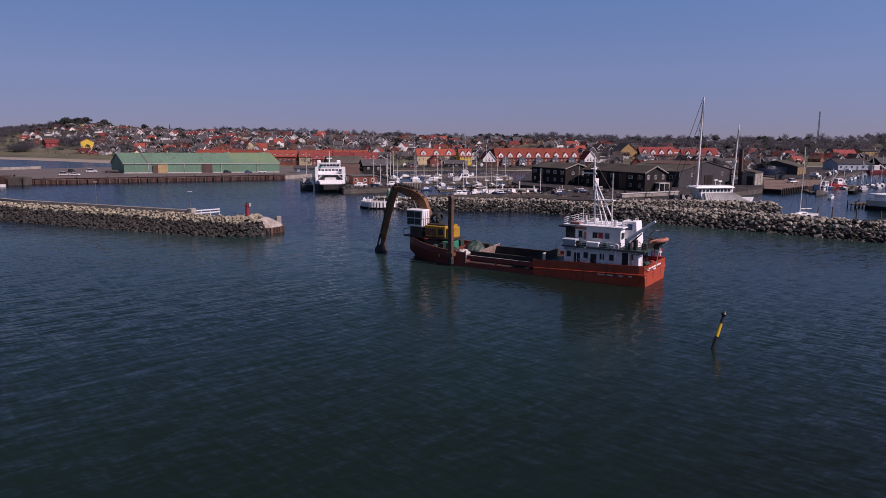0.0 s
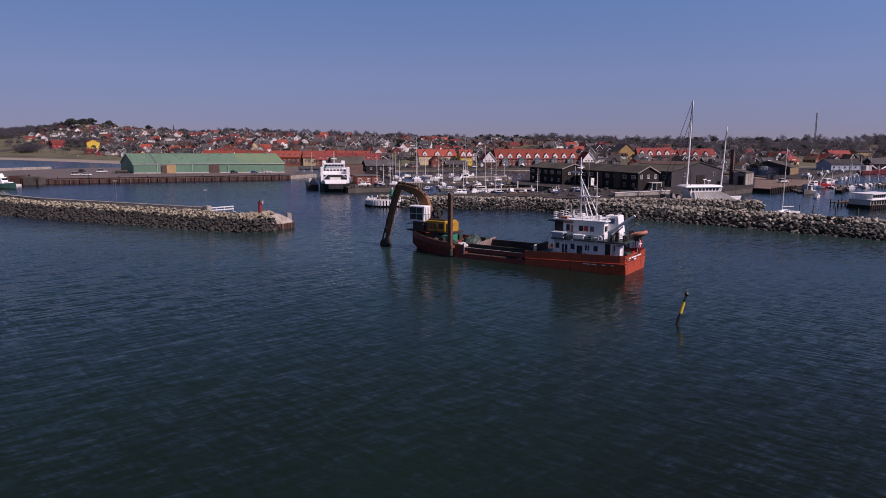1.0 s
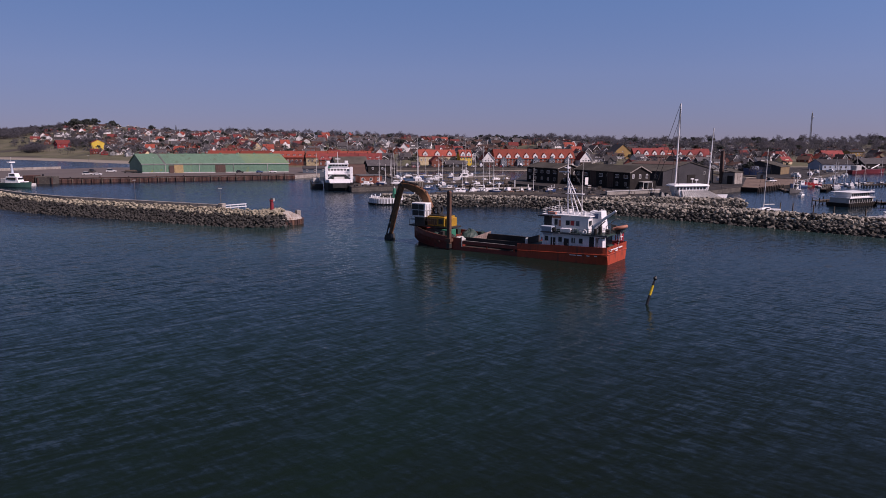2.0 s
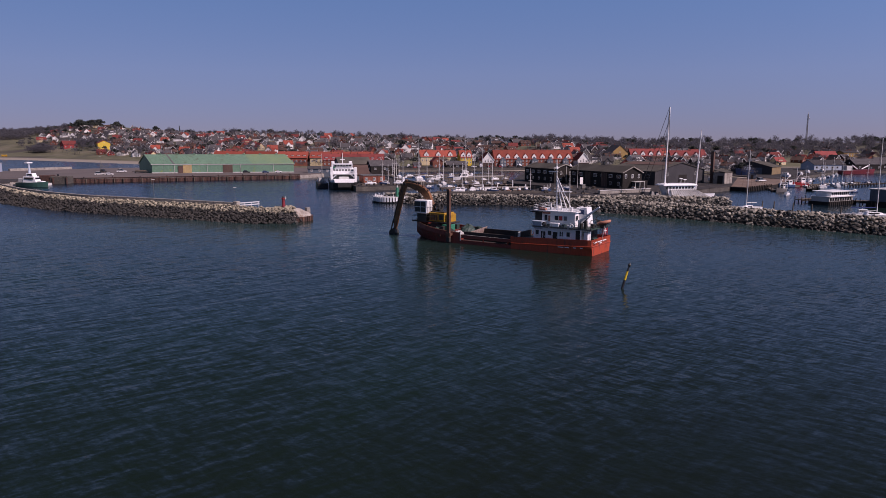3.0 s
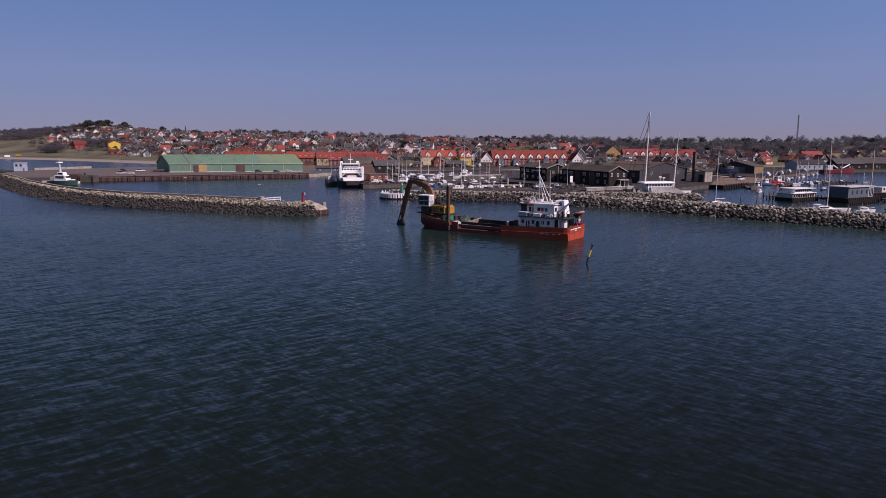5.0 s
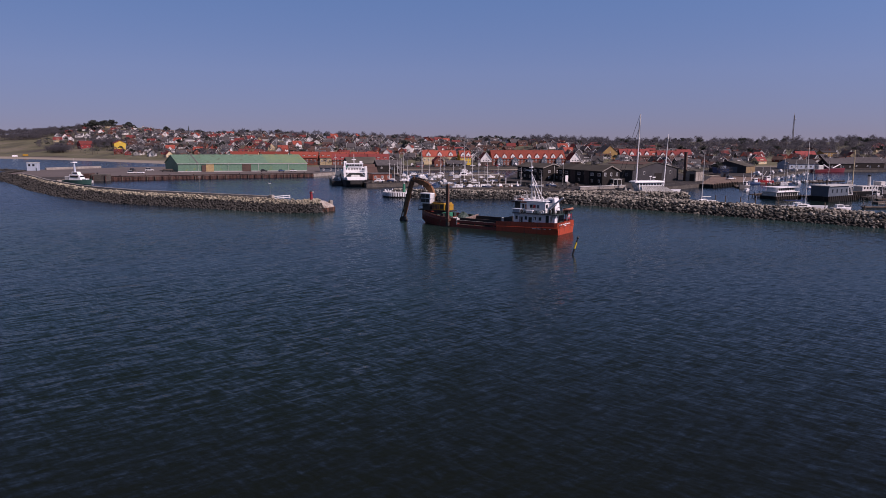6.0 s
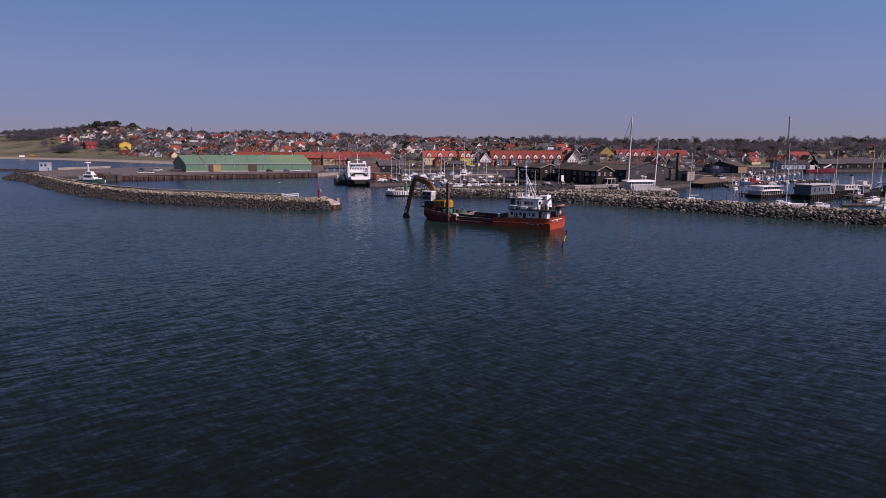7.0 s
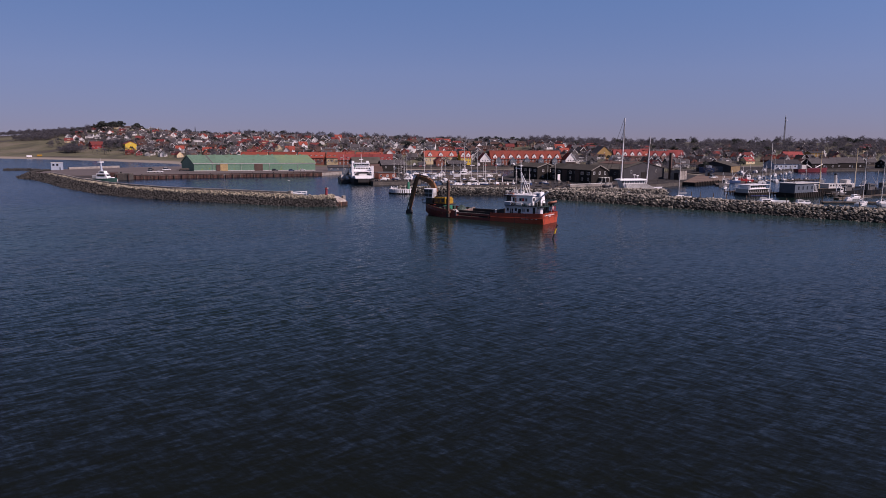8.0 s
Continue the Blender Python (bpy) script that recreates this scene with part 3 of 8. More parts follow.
part("concrete_tip", cap, mat("bleached_concrete", (0.46, 0.42, 0.37), (0.27, 0.24, 0.21), 0.85, blotch=0.5, grain=4, spots=((0.17, 0.09, 0.05), 0.1)), left_bw, "worn sloping concrete tip", bevel=0.08)
part("tip_block", Shape().box(-0.55, 0.55, -0.7, 0.7, 0, 1.9), CONCRETE, left_bw, "pale concrete block at the tip", bevel=0.08, at=pose(-6.9, 182.8, 1.5, 0, 0, 24))
for i, a in enumerate(TIP[1:-1]):
    part("stave", Shape().box(-0.18, 0.18, -0.34, 0.34, -1.5, 1.35), RUST if i % 3 else BROWN_STEEL, left_bw, at=pose(-10.6 + 4.98 * math.cos(a), 181.2 + 4.98 * math.sin(a), 0, 0, 0, math.degrees(a)))
rail = thing("railing", "white galvanised handrail along the breakwater's steps", "railing", pose(-27.4, 187.2, 3.3, 0, -3.0, 10))
for i in range(4):
    part("post", Shape().rod((0.3 + i * 2.05, 0, -0.6), (0.3 + i * 2.05, 0, 1.2), 0.07), WHITE, rail)
for z in (0.5, 1.15):
    part("rail", Shape().box(0.1, 6.7, -0.09, 0.09, z - 0.13, z + 0.13), WHITE, rail)
beacon = thing("harbour_light", "dark red pillar-shaped harbour light on the breakwater head", "beacon", pose(-13.5, 178.6, 3.3))
part("pillar", Shape().rod((0, 0, 0), (0, 0, 3.1), 0.52, 0.44, 12), mat("dark_red_paint", (0.26, 0.025, 0.035), (0.18, 0.02, 0.028), 0.55), beacon, smooth=False, bevel=0.03)
part("gallery", Shape().rod((0, 0, 3.1), (0, 0, 3.3), 0.66, 0.66, 12), RED, beacon)
part("lantern", Shape().rod((0, 0, 3.3), (0, 0, 3.85), 0.3, 0.22, 10), STEEL, beacon)
part("panel", Shape().box(0.45, 0.75, -0.5, 0.5, 2.9, 3.6), OFFWHITE, beacon, "pale solar panel")


def lamp_post(x, y, z, h=6.0, group="breakwater lamps"):
    lp = thing("street_lamp", "thin grey lamp post with small flat head", "street lamp", pose(x, y, z), group)
    part("pole", Shape().rod((0, 0, 0), (0, 0, h), 0.07, 0.045), GREY_WALL, lp)
    part("lamp_head", Shape().box(-0.45, 0.45, -0.18, 0.18, h, h + 0.14), OFFWHITE, lp)
    return lp


lamp_post(-54.6, 209.2, 3.3, 7.0)
lamp_post(-27.8, 189.2, 3.3, 5.6)
ROOT_LINE = [(-180, 379), (-199, 400), (-209, 425), (-210, 458)]
REEF_LINE = [(-212, 440), (-226, 480), (-240, 520), (-250, 529), (-268, 531)]
mound(left_bw, ROOT_LINE, [(-8, -3), (-2, 2.2), (3, 2.2), (3.4, -3)][::-1], GREY_ROCK)
mound(left_bw, REEF_LINE, [(-5, -2), (-2, 0.7), (2, 0.7), (5, -2)][::-1], DARK_ROCK)


def root_spots():
    rng = random.Random(13)
    out = []
    for line, top, reach in ((ROOT_LINE, 3.0, 8.5), (REEF_LINE, 0.9, 4.5)):
        s = 0.0
        while s < length(line):
            x, y, ox, oy = along(line, s)
            o = 1.0
            while o > -reach:
                out.append((x + ox * o + rng.uniform(-0.4, 0.4), y + oy * o + rng.uniform(-0.4, 0.4), top + min(0, o) * 0.42 + rng.uniform(-0.3, 0.3), rng.uniform(1.4, 2.1)))
                o -= 1.3
            s += 1.4
    return out


armour(left_bw, left_spots() + root_spots(), lambda p: p[1], left_wet, "riprap")

RIGHT_LINE = [(22, 240), (45, 230), (70, 223), (82, 207), (97, 187), (111, 168), (124, 149), (137, 131), (150, 113), (166, 93), (192, 62), (230, 20)]
SPUR_LINE = [(88, 213), (112, 206), (136, 196)]
right_bw = thing("breakwater_2", "curving rubble breakwater of grey granite boulders", "breakwater", kind="structure")
mound(right_bw, RIGHT_LINE, [(8.4, -3), (2.6, 1.8), (-3.0, 1.8), (-7.0, -3)], GREY_ROCK)
mound(right_bw, SPUR_LINE, [(7, -3), (3, 2.0), (-3, 2.0), (-6, -3)], GREY_ROCK)


def right_spots():
    rng = random.Random(4)
    out = []
    for line, front, back, top in ((RIGHT_LINE, 9.0, -5.0, 2.85), (SPUR_LINE, 8, -5, 2.9)):
        s = 0.0
        while s < length(line):
            x, y, ox, oy = along(line, s)
            far = ramp_of(x, [(80, 0.88), (110, 0.92)])
            o = back
            while o < front:
                h = top + 0.5 * ramp_of(x, [(85, 0.0), (105, 1.0)]) - max(0.0, o - 2.4) * 0.62 - max(0.0, -o - 2.8) * 0.8
                jx, jy = rng.uniform(-0.4, 0.4), rng.uniform(-0.4, 0.4)
                out.append((x + ox * (o + jx) - oy * jy, y + oy * (o + jx) + ox * jy, h + rng.uniform(-0.45, 0.3), far * rng.uniform(0.75, 1.4)))
                o += rng.uniform(0.66, 0.95) * far
            s += rng.uniform(0.66, 0.95) * far
    return out


def right_sun_gap_wet(z, rng, x):
    # sunlit tops and shaded gaps by stone colour; the foot is also wet
    k, u = z + rng.uniform(-0.5, 0.5), rng.random()
    if k > 2.5:
        return LIGHT_ROCK if u < 0.8 else DARK_ROCK
    if k > 1.3:
        return GREY_ROCK if u < 0.5 else LIGHT_ROCK if u < 0.7 else DARK_ROCK
    return DARK_ROCK if u < 0.85 else GREY_ROCK


armour(right_bw, right_spots(), lambda p: p[1] if 95 < p[1] < 200 else 1000 + p[1], right_sun_gap_wet, "riprap")


# ---- dredging ship ----
SHIP = Matrix(((-0.7111, -0.7031, 0, 52.37), (0.7031, -0.7111, 0, 109.85), (0, 0, 1, 0), (0, 0, 0, 1)))  # x to the bow, y to port
ship = thing("dredging_ship", "red-hulled hopper dredger with white aft deckhouse, floating", "ship", SHIP)


def half_deck(x):
    return ramp_of(x, [(0, 5.05), (0.8, 5.2), (2.5, 5.28), (6, 5.3), (34, 5.3), (38, 5.0), (41, 4.2), (43.5, 2.9), (45.3, 1.4), (46.4, 0.15)])


def half_water(x):
    return ramp_of(x, [(0, 4.5), (1.2, 4.85), (4, 5.15), (8, 5.28), (33, 5.28), (37, 4.7), (40, 3.5), (42.5, 2.0), (44.3, 0.7), (45.2, 0.1)])


def hull_block(x0, x1, top, n):
    rings = []
    for i in range(n + 1):
        x = x0 + (x1 - x0) * i / n
        t = top(x)
        d, w = half_deck(x), half_water(min(x, 45.2))
        xb = min(x, 45.2)
        mid = w + (d - w) * 0.45
        rings.append([(x, d, t), (x, mid, 1.0 if t > 1.2 else t * 0.6), (xb, w, 0.0), (xb, w * 0.8, -1.6), (xb, -w * 0.8, -1.6), (xb, -w, 0.0), (x, -mid, 1.0 if t > 1.2 else t * 0.6), (x, -d, t)])
    return Shape().loft(rings)


def sheer(x):
    return ramp_of(x, [(0, 3.25), (6, 3.02), (10, 2.92), (16.4, 2.62), (18, 2.58), (30.6, 2.35), (36, 2.65), (41, 3.25), (46.4, 3.9)])


hull = part("hull", hull_block(0, 17.9, lambda x: 1.9, 22), HULL_RED, ship, "red painted steel hull")
part("fore_hull", hull_block(30.6, 46.4, lambda x: sheer(x) - 0.75, 14), HULL_WORN_SHADE, ship, "scuffed maroon bow plating, darkened also for its shaded side")
for side in (1, -1):
    part("side_tank", Shape().slab_x([(side * 3.7, -1.6), (side * 4.3, -1.6), (side * 5.28, 0), (side * 5.3, 0.78), (side * 3.7, 0.78)], 17.9, 30.6), HULL_WORN_SHADE, ship)
    # mud inside; the outer face is dark to imitate shade in the slot
    part("coaming", Shape().box(17.9, 30.6, side * 3.8 - 0.12, side * 3.8 + 0.12, 0.784, 2.6), HOLD_DARK, ship, "muddy hopper coaming, dark for the shade behind the rail slot", bevel=0.03)
    part("side_rail", Shape().box(17.9, 30.6, side * 5.15 - 0.13, side * 5.15 + 0.13, 1.3, 1.98), HULL_WORN_SHADE, ship, bevel=0.04)
    part("rail_cap", Shape().box(18.6, 30.5, side * 5.15 - 0.14, side * 5.15 + 0.15, 1.984, 2.05), CONCRETE, ship, "scraped pale rail top")
    # dark colour imitates the shade inside the slot
    part("side_deck", Shape().box(17.9, 30.6, side * 4.45 - 0.5, side * 4.45 + 0.5, 0.784, 0.83), HOLD_DARK, ship, "narrow side deck coloured dark as shade in the rail slot")
    for i in range(2):
        part("rail_post", Shape().box(18.6 + i * 6.1, 18.85 + i * 6.1, side * 5.15 - 0.1, side * 5.15 + 0.1, 0.834, 1.296), HULL_RED, ship)
part("hold_floor", Shape().box(17.9, 30.6, -3.69, 3.69, -1.6, -1.0), HOLD_DARK, ship, "wet mud in the hopper hold")
part("hold_bulkhead", Shape().add([(30.3, -4.9, 0.6), (30.5, -4.9, 0.6), (30.5, 3.4, 0.6), (30.3, 3.4, 0.6), (29.7, -4.9, 2.95), (29.9, -4.9, 2.95), (30.3, 3.4, 2.15), (30.1, 3.4, 2.15)],
                                  [(3, 2, 1, 0), (4, 5, 6, 7), (0, 1, 5, 4), (1, 2, 6, 5), (2, 3, 7, 6), (3, 0, 4, 7)]), HOLD, ship, "scraped pinkish hopper end plate")
part("aft_bulkhead", Shape().box(17.65, 17.9, -3.8, 3.8, -1.0, 3.2), HOLD_DARK, ship)


def bulwark(name, xs, base, thick=0.12):
    rings = []
    for x, side in xs:
        d = half_deck(x) + 0.01
        b, s = base(x), sheer(x)
        rings.append([(x, side * d, b), (x, side * (d - thick), b), (x, side * (d - thick), s), (x, side * d, s)])
    return part(name, Shape().loft(rings), HULL_WORN_SHADE if "fore" in name else HULL_RED, ship)


bulwark("aft_bulwark", [(x, 1) for x in (18, 14, 10, 6, 2.5, 0.8, 0.05)] + [(x, -1) for x in (0.05, 0.8, 2.5, 6, 10, 14, 18)], lambda x: 1.6)
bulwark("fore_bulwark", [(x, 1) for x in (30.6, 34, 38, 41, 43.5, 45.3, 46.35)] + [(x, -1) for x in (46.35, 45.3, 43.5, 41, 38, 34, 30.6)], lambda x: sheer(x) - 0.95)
part("bow_cap", Shape().tube([(x, s * (half_deck(x) - 0.05), sheer(x) + 0.03) for x, s in [(30.6, 1), (36, 1), (41, 1), (43.5, 1), (45.3, 1), (46.3, 1), (45.3, -1), (43.5, -1), (41, -1), (36, -1), (30.6, -1)]], 0.1), BROWN_STEEL, ship)
part("rub_rail", Shape().tube([(x, half_deck(x) + 0.06, 1.9 - 0.035 * x) for x in (0.1, 0.8, 3, 7, 12, 17.8)], 0.09), HULL_RED, ship)
part("stern_band", Shape().tube([(-0.05, half_deck(0) - 0.1, 1.9), (-0.05, -half_deck(0) + 0.1, 1.9)], 0.09), HULL_RED, ship)
part("fore_deck", Shape().prism([(30.7, -5.1), (40, -4.3), (44.5, -1.9), (45.6, 0), (44.5, 1.9), (40, 4.3), (30.7, 5.1)], 1.62, 1.66), DECK_RED, ship, "worn dirty foredeck")
part("aft_deck", Shape().box(0.2, 17.8, -4.7, 4.7, 1.904, 1.93), GREENDECK, ship)
for x, w, z in ((5.9, 1.2, 1.3), (4.7, 0.9, 1.32), (3.2, 0.6, 1.38), (1.8, 0.5, 1.42)):
    part("hull_marking", Shape().box(x, x + w, 5.2, half_deck(x + w / 2) + 0.035, z, z + 0.15), WHITE, ship, "white illegible hull lettering")
for y, w, z in ((2.9, 0.9, 2.5), (0.9, 2.4, 2.5), (-1.6, 2.0, 2.5), (0.4, 1.1, 2.12)):
    part("stern_marking", Shape().box(-0.06, 0.02, y - w / 2, y + w / 2, z, z + 0.2), WHITE, ship, "white illegible stern lettering")
part("name_arc", Shape().tube([(-0.04, 4.4, 2.75), (-0.04, 3.8, 2.42), (-0.04, 3.0, 2.3)], 0.06), OFFWHITE, ship)

# deckhouse
house = part("deckhouse", Shape().box(2.6, 13.0, -4.4, 4.4, 1.93, 5.1), WHITE, ship, "white lower deckhouse with dark windows", bevel=0.08)
part("boat_deck", Shape().box(0.2, 13.2, -5.0, 5.0, 5.1, 5.3), GREENDECK, ship, "green-painted boat deck", bevel=0.03)
part("deck_edge", Shape().box(0.1, 13.2, 4.98, 5.1, 5.06, 5.34), GREY_WALL, ship)
upper = part("upper_house", Shape().box(4.4, 11.7, -3.3, 3.3, 5.3, 8.25), WHITE, ship, bevel=0.08)
part("roof_deck", Shape().box(4.0, 13.7, -3.6, 3.6, 8.25, 8.42), WHITE, ship, bevel=0.03)
bridge = part("wheelhouse", Shape().add([(11.7, -3.3, 5.3), (13.2, -3.0, 5.3), (13.2, 3.0, 5.3), (11.7, 3.3, 5.3), (11.7, -3.3, 8.25), (13.6, -3.1, 8.25), (13.6, 3.1, 8.25), (11.7, 3.3, 8.25)],
                                       [(3, 2, 1, 0), (4, 5, 6, 7), (0, 1, 5, 4), (1, 2, 6, 5), (2, 3, 7, 6), (3, 0, 4, 7)]), WHITE, ship, "white wheelhouse with dark panes", bevel=0.04)
for i in range(4):
    part("bridge_pane", Shape().box(13.42, 13.62, -2.7 + i * 1.42, -1.5 + i * 1.42, 6.95, 7.95), GLASS, bridge)
part("bridge_wing", Shape().loft([[(11.1, 3.3, 4.7), (12.8, 3.3, 4.7), (12.8, 4.9, 4.7), (11.1, 4.9, 4.7)], [(10.9, 3.3, 6.3), (13.2, 3.3, 6.3), (13.2, 5.15, 6.3), (10.9, 5.15, 6.3)]]), PALE_BLUE, ship, "pale grey bridge wing", bevel=0.05)
# nothing is cut open here: a black slab paints the door's dark inside
part("bridge_door", Shape().box(11.75, 13.3, 3.14, 3.36, 5.7, 8.15), BLACK, bridge, "black slab for the shade in the open wheelhouse door")
part("orange_band", Shape().box(9.9, 11.65, 3.28, 3.4, 7.72, 8.1), ORANGE, bridge, "orange painted eyebrow band")
part("awning", Shape().box(11.6, 13.9, 3.2, 4.9, 8.1, 8.3), BLACK, ship)


def window(x0, x1, y, z0, z1, side, glass=GLASS, rim=OFFWHITE):
    w = part("window", Shape().box(x0 - 0.08, x1 + 0.08, y - 0.03 * side, y + 0.05 * side, z0 - 0.08, z1 + 0.08), rim, ship)
    part("pane", Shape().box(x0, x1, y + 0.02 * side, y + 0.07 * side, z0, z1), glass, w)


for side in (1, -1):
    window(8.1, 8.85, side * 3.3, 6.55, 7.4, side)
    window(10.55, 11.15, side * 3.3, 6.4, 7.5, side)
window(7.22, 7.92, 3.3, 6.55, 7.4, 1, RED)
window(6.2, 6.85, 3.3, 6.55, 7.4, 1, BLUE_GREY)
part("wall_box", Shape().box(7.4, 9.4, 3.9, 4.6, 5.3, 6.05), WHITE, ship, bevel=0.06)
part("side_vent", Shape().box(9.9, 10.3, 3.28, 3.42, 6.2, 7.4), ORANGE, ship)
for x in (11.9, 9.1, 6.5, 5.0):
    for side in (1, -1):
        window(x, x + 0.65, side * 4.4, 3.5, 4.35, side)
for x in (10.4, 7.7):
    d = part("door", Shape().box(x, x + 0.95, 4.38, 4.46, 2.1, 4.2), STEEL, ship, "dark steel side door")
    part("handle", Shape().box(x + 0.12, x + 0.2, 4.46, 4.54, 3.1, 3.3), OFFWHITE, d)
# black sheet on the closed aft wall, painted shade of an open shelter
part("shelter_back", Shape().box(2.54, 2.6, -4.2, -1.0, 2.0, 5.0), BLACK, ship, "black panel imitating the shade of an aft shelter")
part("aft_door", Shape().box(2.52, 2.62, -0.6, 0.5, 1.95, 4.1), STEEL, ship)
for y in (-3.2, 2.2):
    part("aft_pane", Shape().box(2.52, 2.62, y, y + 0.9, 3.6, 4.5), GLASS, ship)
    part("aft_pane", Shape().box(4.22, 4.32, y, y + 0.9, 6.7, 7.6), GLASS, ship)
# black sheet on the closed side wall, painted shade of a passage
part("side_opening", Shape().box(2.7, 3.7, 4.36, 4.46, 2.0, 4.85), BLACK, ship, "black panel imitating the shade of a side passage")
for x in (10.45, 4.4):
    part("lifebuoy", Shape().ring((x, 5.1, 5.75), 0.36, 0.1, "y"), RUBBER if x > 5 else WHITE, ship, "round lifebuoy on the house wall", smooth=True)
for i in range(7):
    part("deck_pillar", Shape().rod((0.5 + i * 2.05, 4.85, 2.7), (0.5 + i * 2.05, 4.85, 5.1), 0.06), WHITE, ship)
part("white_locker", Shape().box(1.2, 2.1, 2.6, 4.2, 1.95, 4.6), WHITE, ship, bevel=0.08)
part("winch", Shape().rod((1.3, -0.5, 2.6), (1.3, 1.6, 2.6), 0.55, n=12), GREENDECK, ship)
part("winch_drum", Shape().rod((1.3, -2.6, 2.5), (1.3, -1.0, 2.5), 0.5, n=12), RED, ship)


def rails(pts, z0, height, material=WHITE, rows=3):
    for a, b in zip(pts, pts[1:]):
        n = max(1, round(math.dist(a, b) / 1.5))
        for i in range(n + 1):
            x, y = a[0] + (b[0] - a[0]) * i / n, a[1] + (b[1] - a[1]) * i / n
            part("stanchion", Shape().rod((x, y, z0), (x, y, z0 + height), 0.026, n=5), material, ship)
        for k in range(rows):
            z = z0 + height * (k + 1) / rows
            part("handrail", Shape().rod((a[0], a[1], z), (b[0], b[1], z), 0.026, n=5), material, ship)


rails([(10.8, 5.0), (4.2, 5.0)], 5.3, 0.95)
rails([(4.2, 5.0), (0.3, 5.0), (0.3, -5.0), (13.2, -5.0)], 5.3, 0.95, STEEL)
rails([(9.5, 3.5), (13.6, 3.5), (13.6, -3.5), (9.5, -3.5)], 8.42, 1.0)
rails([(4.1, -3.5), (4.1, 3.5), (8.2, 3.5)], 8.42, 0.9)
# funnel, mast, crane
funnel = part("funnel", Shape().loft([[(2.3 + k, -1.3 + k * .3, z), (5.0, -1.3 + k * .3, z), (5.0, 1.5 - k * .3, z), (2.3 + k, 1.5 - k * .3, z)] for k, z in ((0, 5.3), (0.5, 9.25))]), WHITE, ship, "white funnel with a blue emblem", bevel=0.08)
part("emblem", Shape().box(3.35, 4.5, 1.3, 1.42, 7.9, 8.8), BLUE, funnel, "plain blue square emblem")
for y in (-0.5, 0.4):
    part("exhaust", Shape().rod((3.8, y, 9.2), (3.6, y, 9.9), 0.16, n=8), BLACK, funnel)
mast = part("mast", Shape().rod((9.6, 0.9, 8.4), (9.9, 0.9, 18.8), 0.17, 0.09, 8), WHITE, ship, "white tubular signal mast")
for a, b in (((6.6, 0.0, 8.4), (9.7, 0.9, 15.2)), ((7.9, 1.9, 8.4), (9.7, 0.9, 14.6)), ((7.9, -0.4, 8.4), (9.7, 0.9, 14.6)), ((9.0, 2.0, 12.3), (9.7, 0.9, 12.3))):
    part("strut", Shape().rod(a, b, 0.11, n=6), WHITE, mast)
part("platform", Shape().box(6.5, 10.0, 0.4, 1.5, 12.2, 12.32), WHITE, mast)
part("antenna_mast", Shape().rod((6.8, 0.9, 8.4), (6.9, 0.9, 16.4), 0.12, 0.06), OFFWHITE, ship)
for i in range(12):
    part("rung", Shape().rod((9.75, 0.65, 9 + i * 0.75), (9.75, 1.15, 9 + i * 0.75), 0.05, n=4), STEEL, mast)
for a, b in (((9.9, 0.9, 18.2), (13.4, 0.4, 9.4)), ((9.9, 0.9, 18.2), (4.3, 0.6, 9.3)), ((9.8, 0.9, 15.0), (16.8, 0.2, 3.2))):
    part("stay", Shape().rod(a, b, 0.025, n=4), STEEL, mast)
part("radar_bar", Shape().box(9.6, 11.6, 0.75, 1.05, 16.2, 16.4), WHITE, mast)
part("yard", Shape().rod((9.9, -0.6, 17.1), (9.9, 2.4, 17.1), 0.05), WHITE, mast)
part("radome", Shape().rod((9.85, 0.9, 16.9), (9.85, 0.9, 17.4), 0.3, 0.2, 10), WHITE, mast)
part("gooseneck", Shape().tube([(12.3, -1.0, 8.4), (12.3, -1.0, 10.6), (13.8, -1.0, 10.9)], 0.06), OFFWHITE, ship)
part("searchlight", Shape().rod((12.9, 1.6, 9.0), (13.3, 1.6, 9.0), 0.25, n=10), STEEL, ship)
part("compass", Shape().rod((11.4, 0, 8.42), (11.4, 0, 9.6), 0.25, 0.18, 10), OFFWHITE, ship)
part("nav_light", Shape().box(13.5, 13.9, 3.4, 3.9, 7.9, 8.3), RED, ship, "red port navigation light")
crane = part("deck_crane", Shape().rod((3.4, 3.4, 5.3), (3.4, 3.4, 6.9), 0.35, 0.3, 10), OFFWHITE, ship, "white deck crane with raised jib")
part("jib", Shape().rod((3.6, 3.4, 6.5), (-0.7, 3.4, 9.7), 0.3, 0.2, 8), WHITE, crane)
part("ram", Shape().rod((3.1, 3.4, 5.9), (1.2, 3.4, 7.8), 0.1), STEEL, crane)
collar = []
for i in range(25):
    a = 2 * math.pi * i / 24
    u, v = math.cos(a), math.sin(a)
    row = []
    for j in range(8):
        c = 2 * math.pi * j / 8
        k = 1 + 0.2 * math.cos(c)
        row.append((-0.15 + 1.15 * u * k, -0.75 + 1.3 * v * k, 6.3 - 0.3 * u + 0.3 * math.sin(c)))
    collar.append(row)
boat = part("rescue_boat", Shape().loft(collar), ORANGE, ship, "orange inflatable rescue boat", smooth=True)
part("boat_floor", Shape().box(-0.8, 0.6, -1.6, 0.1, 5.9, 6.05), RUBBER, boat)
part("cradle", Shape().box(-0.4, 0.4, -1.4, 0.0, 5.1, 5.9), STEEL, ship)
flag = part("flagstaff", Shape().rod((0.0, -0.4, 2.9), (-0.5, -0.4, 6.0), 0.04), OFFWHITE, ship)
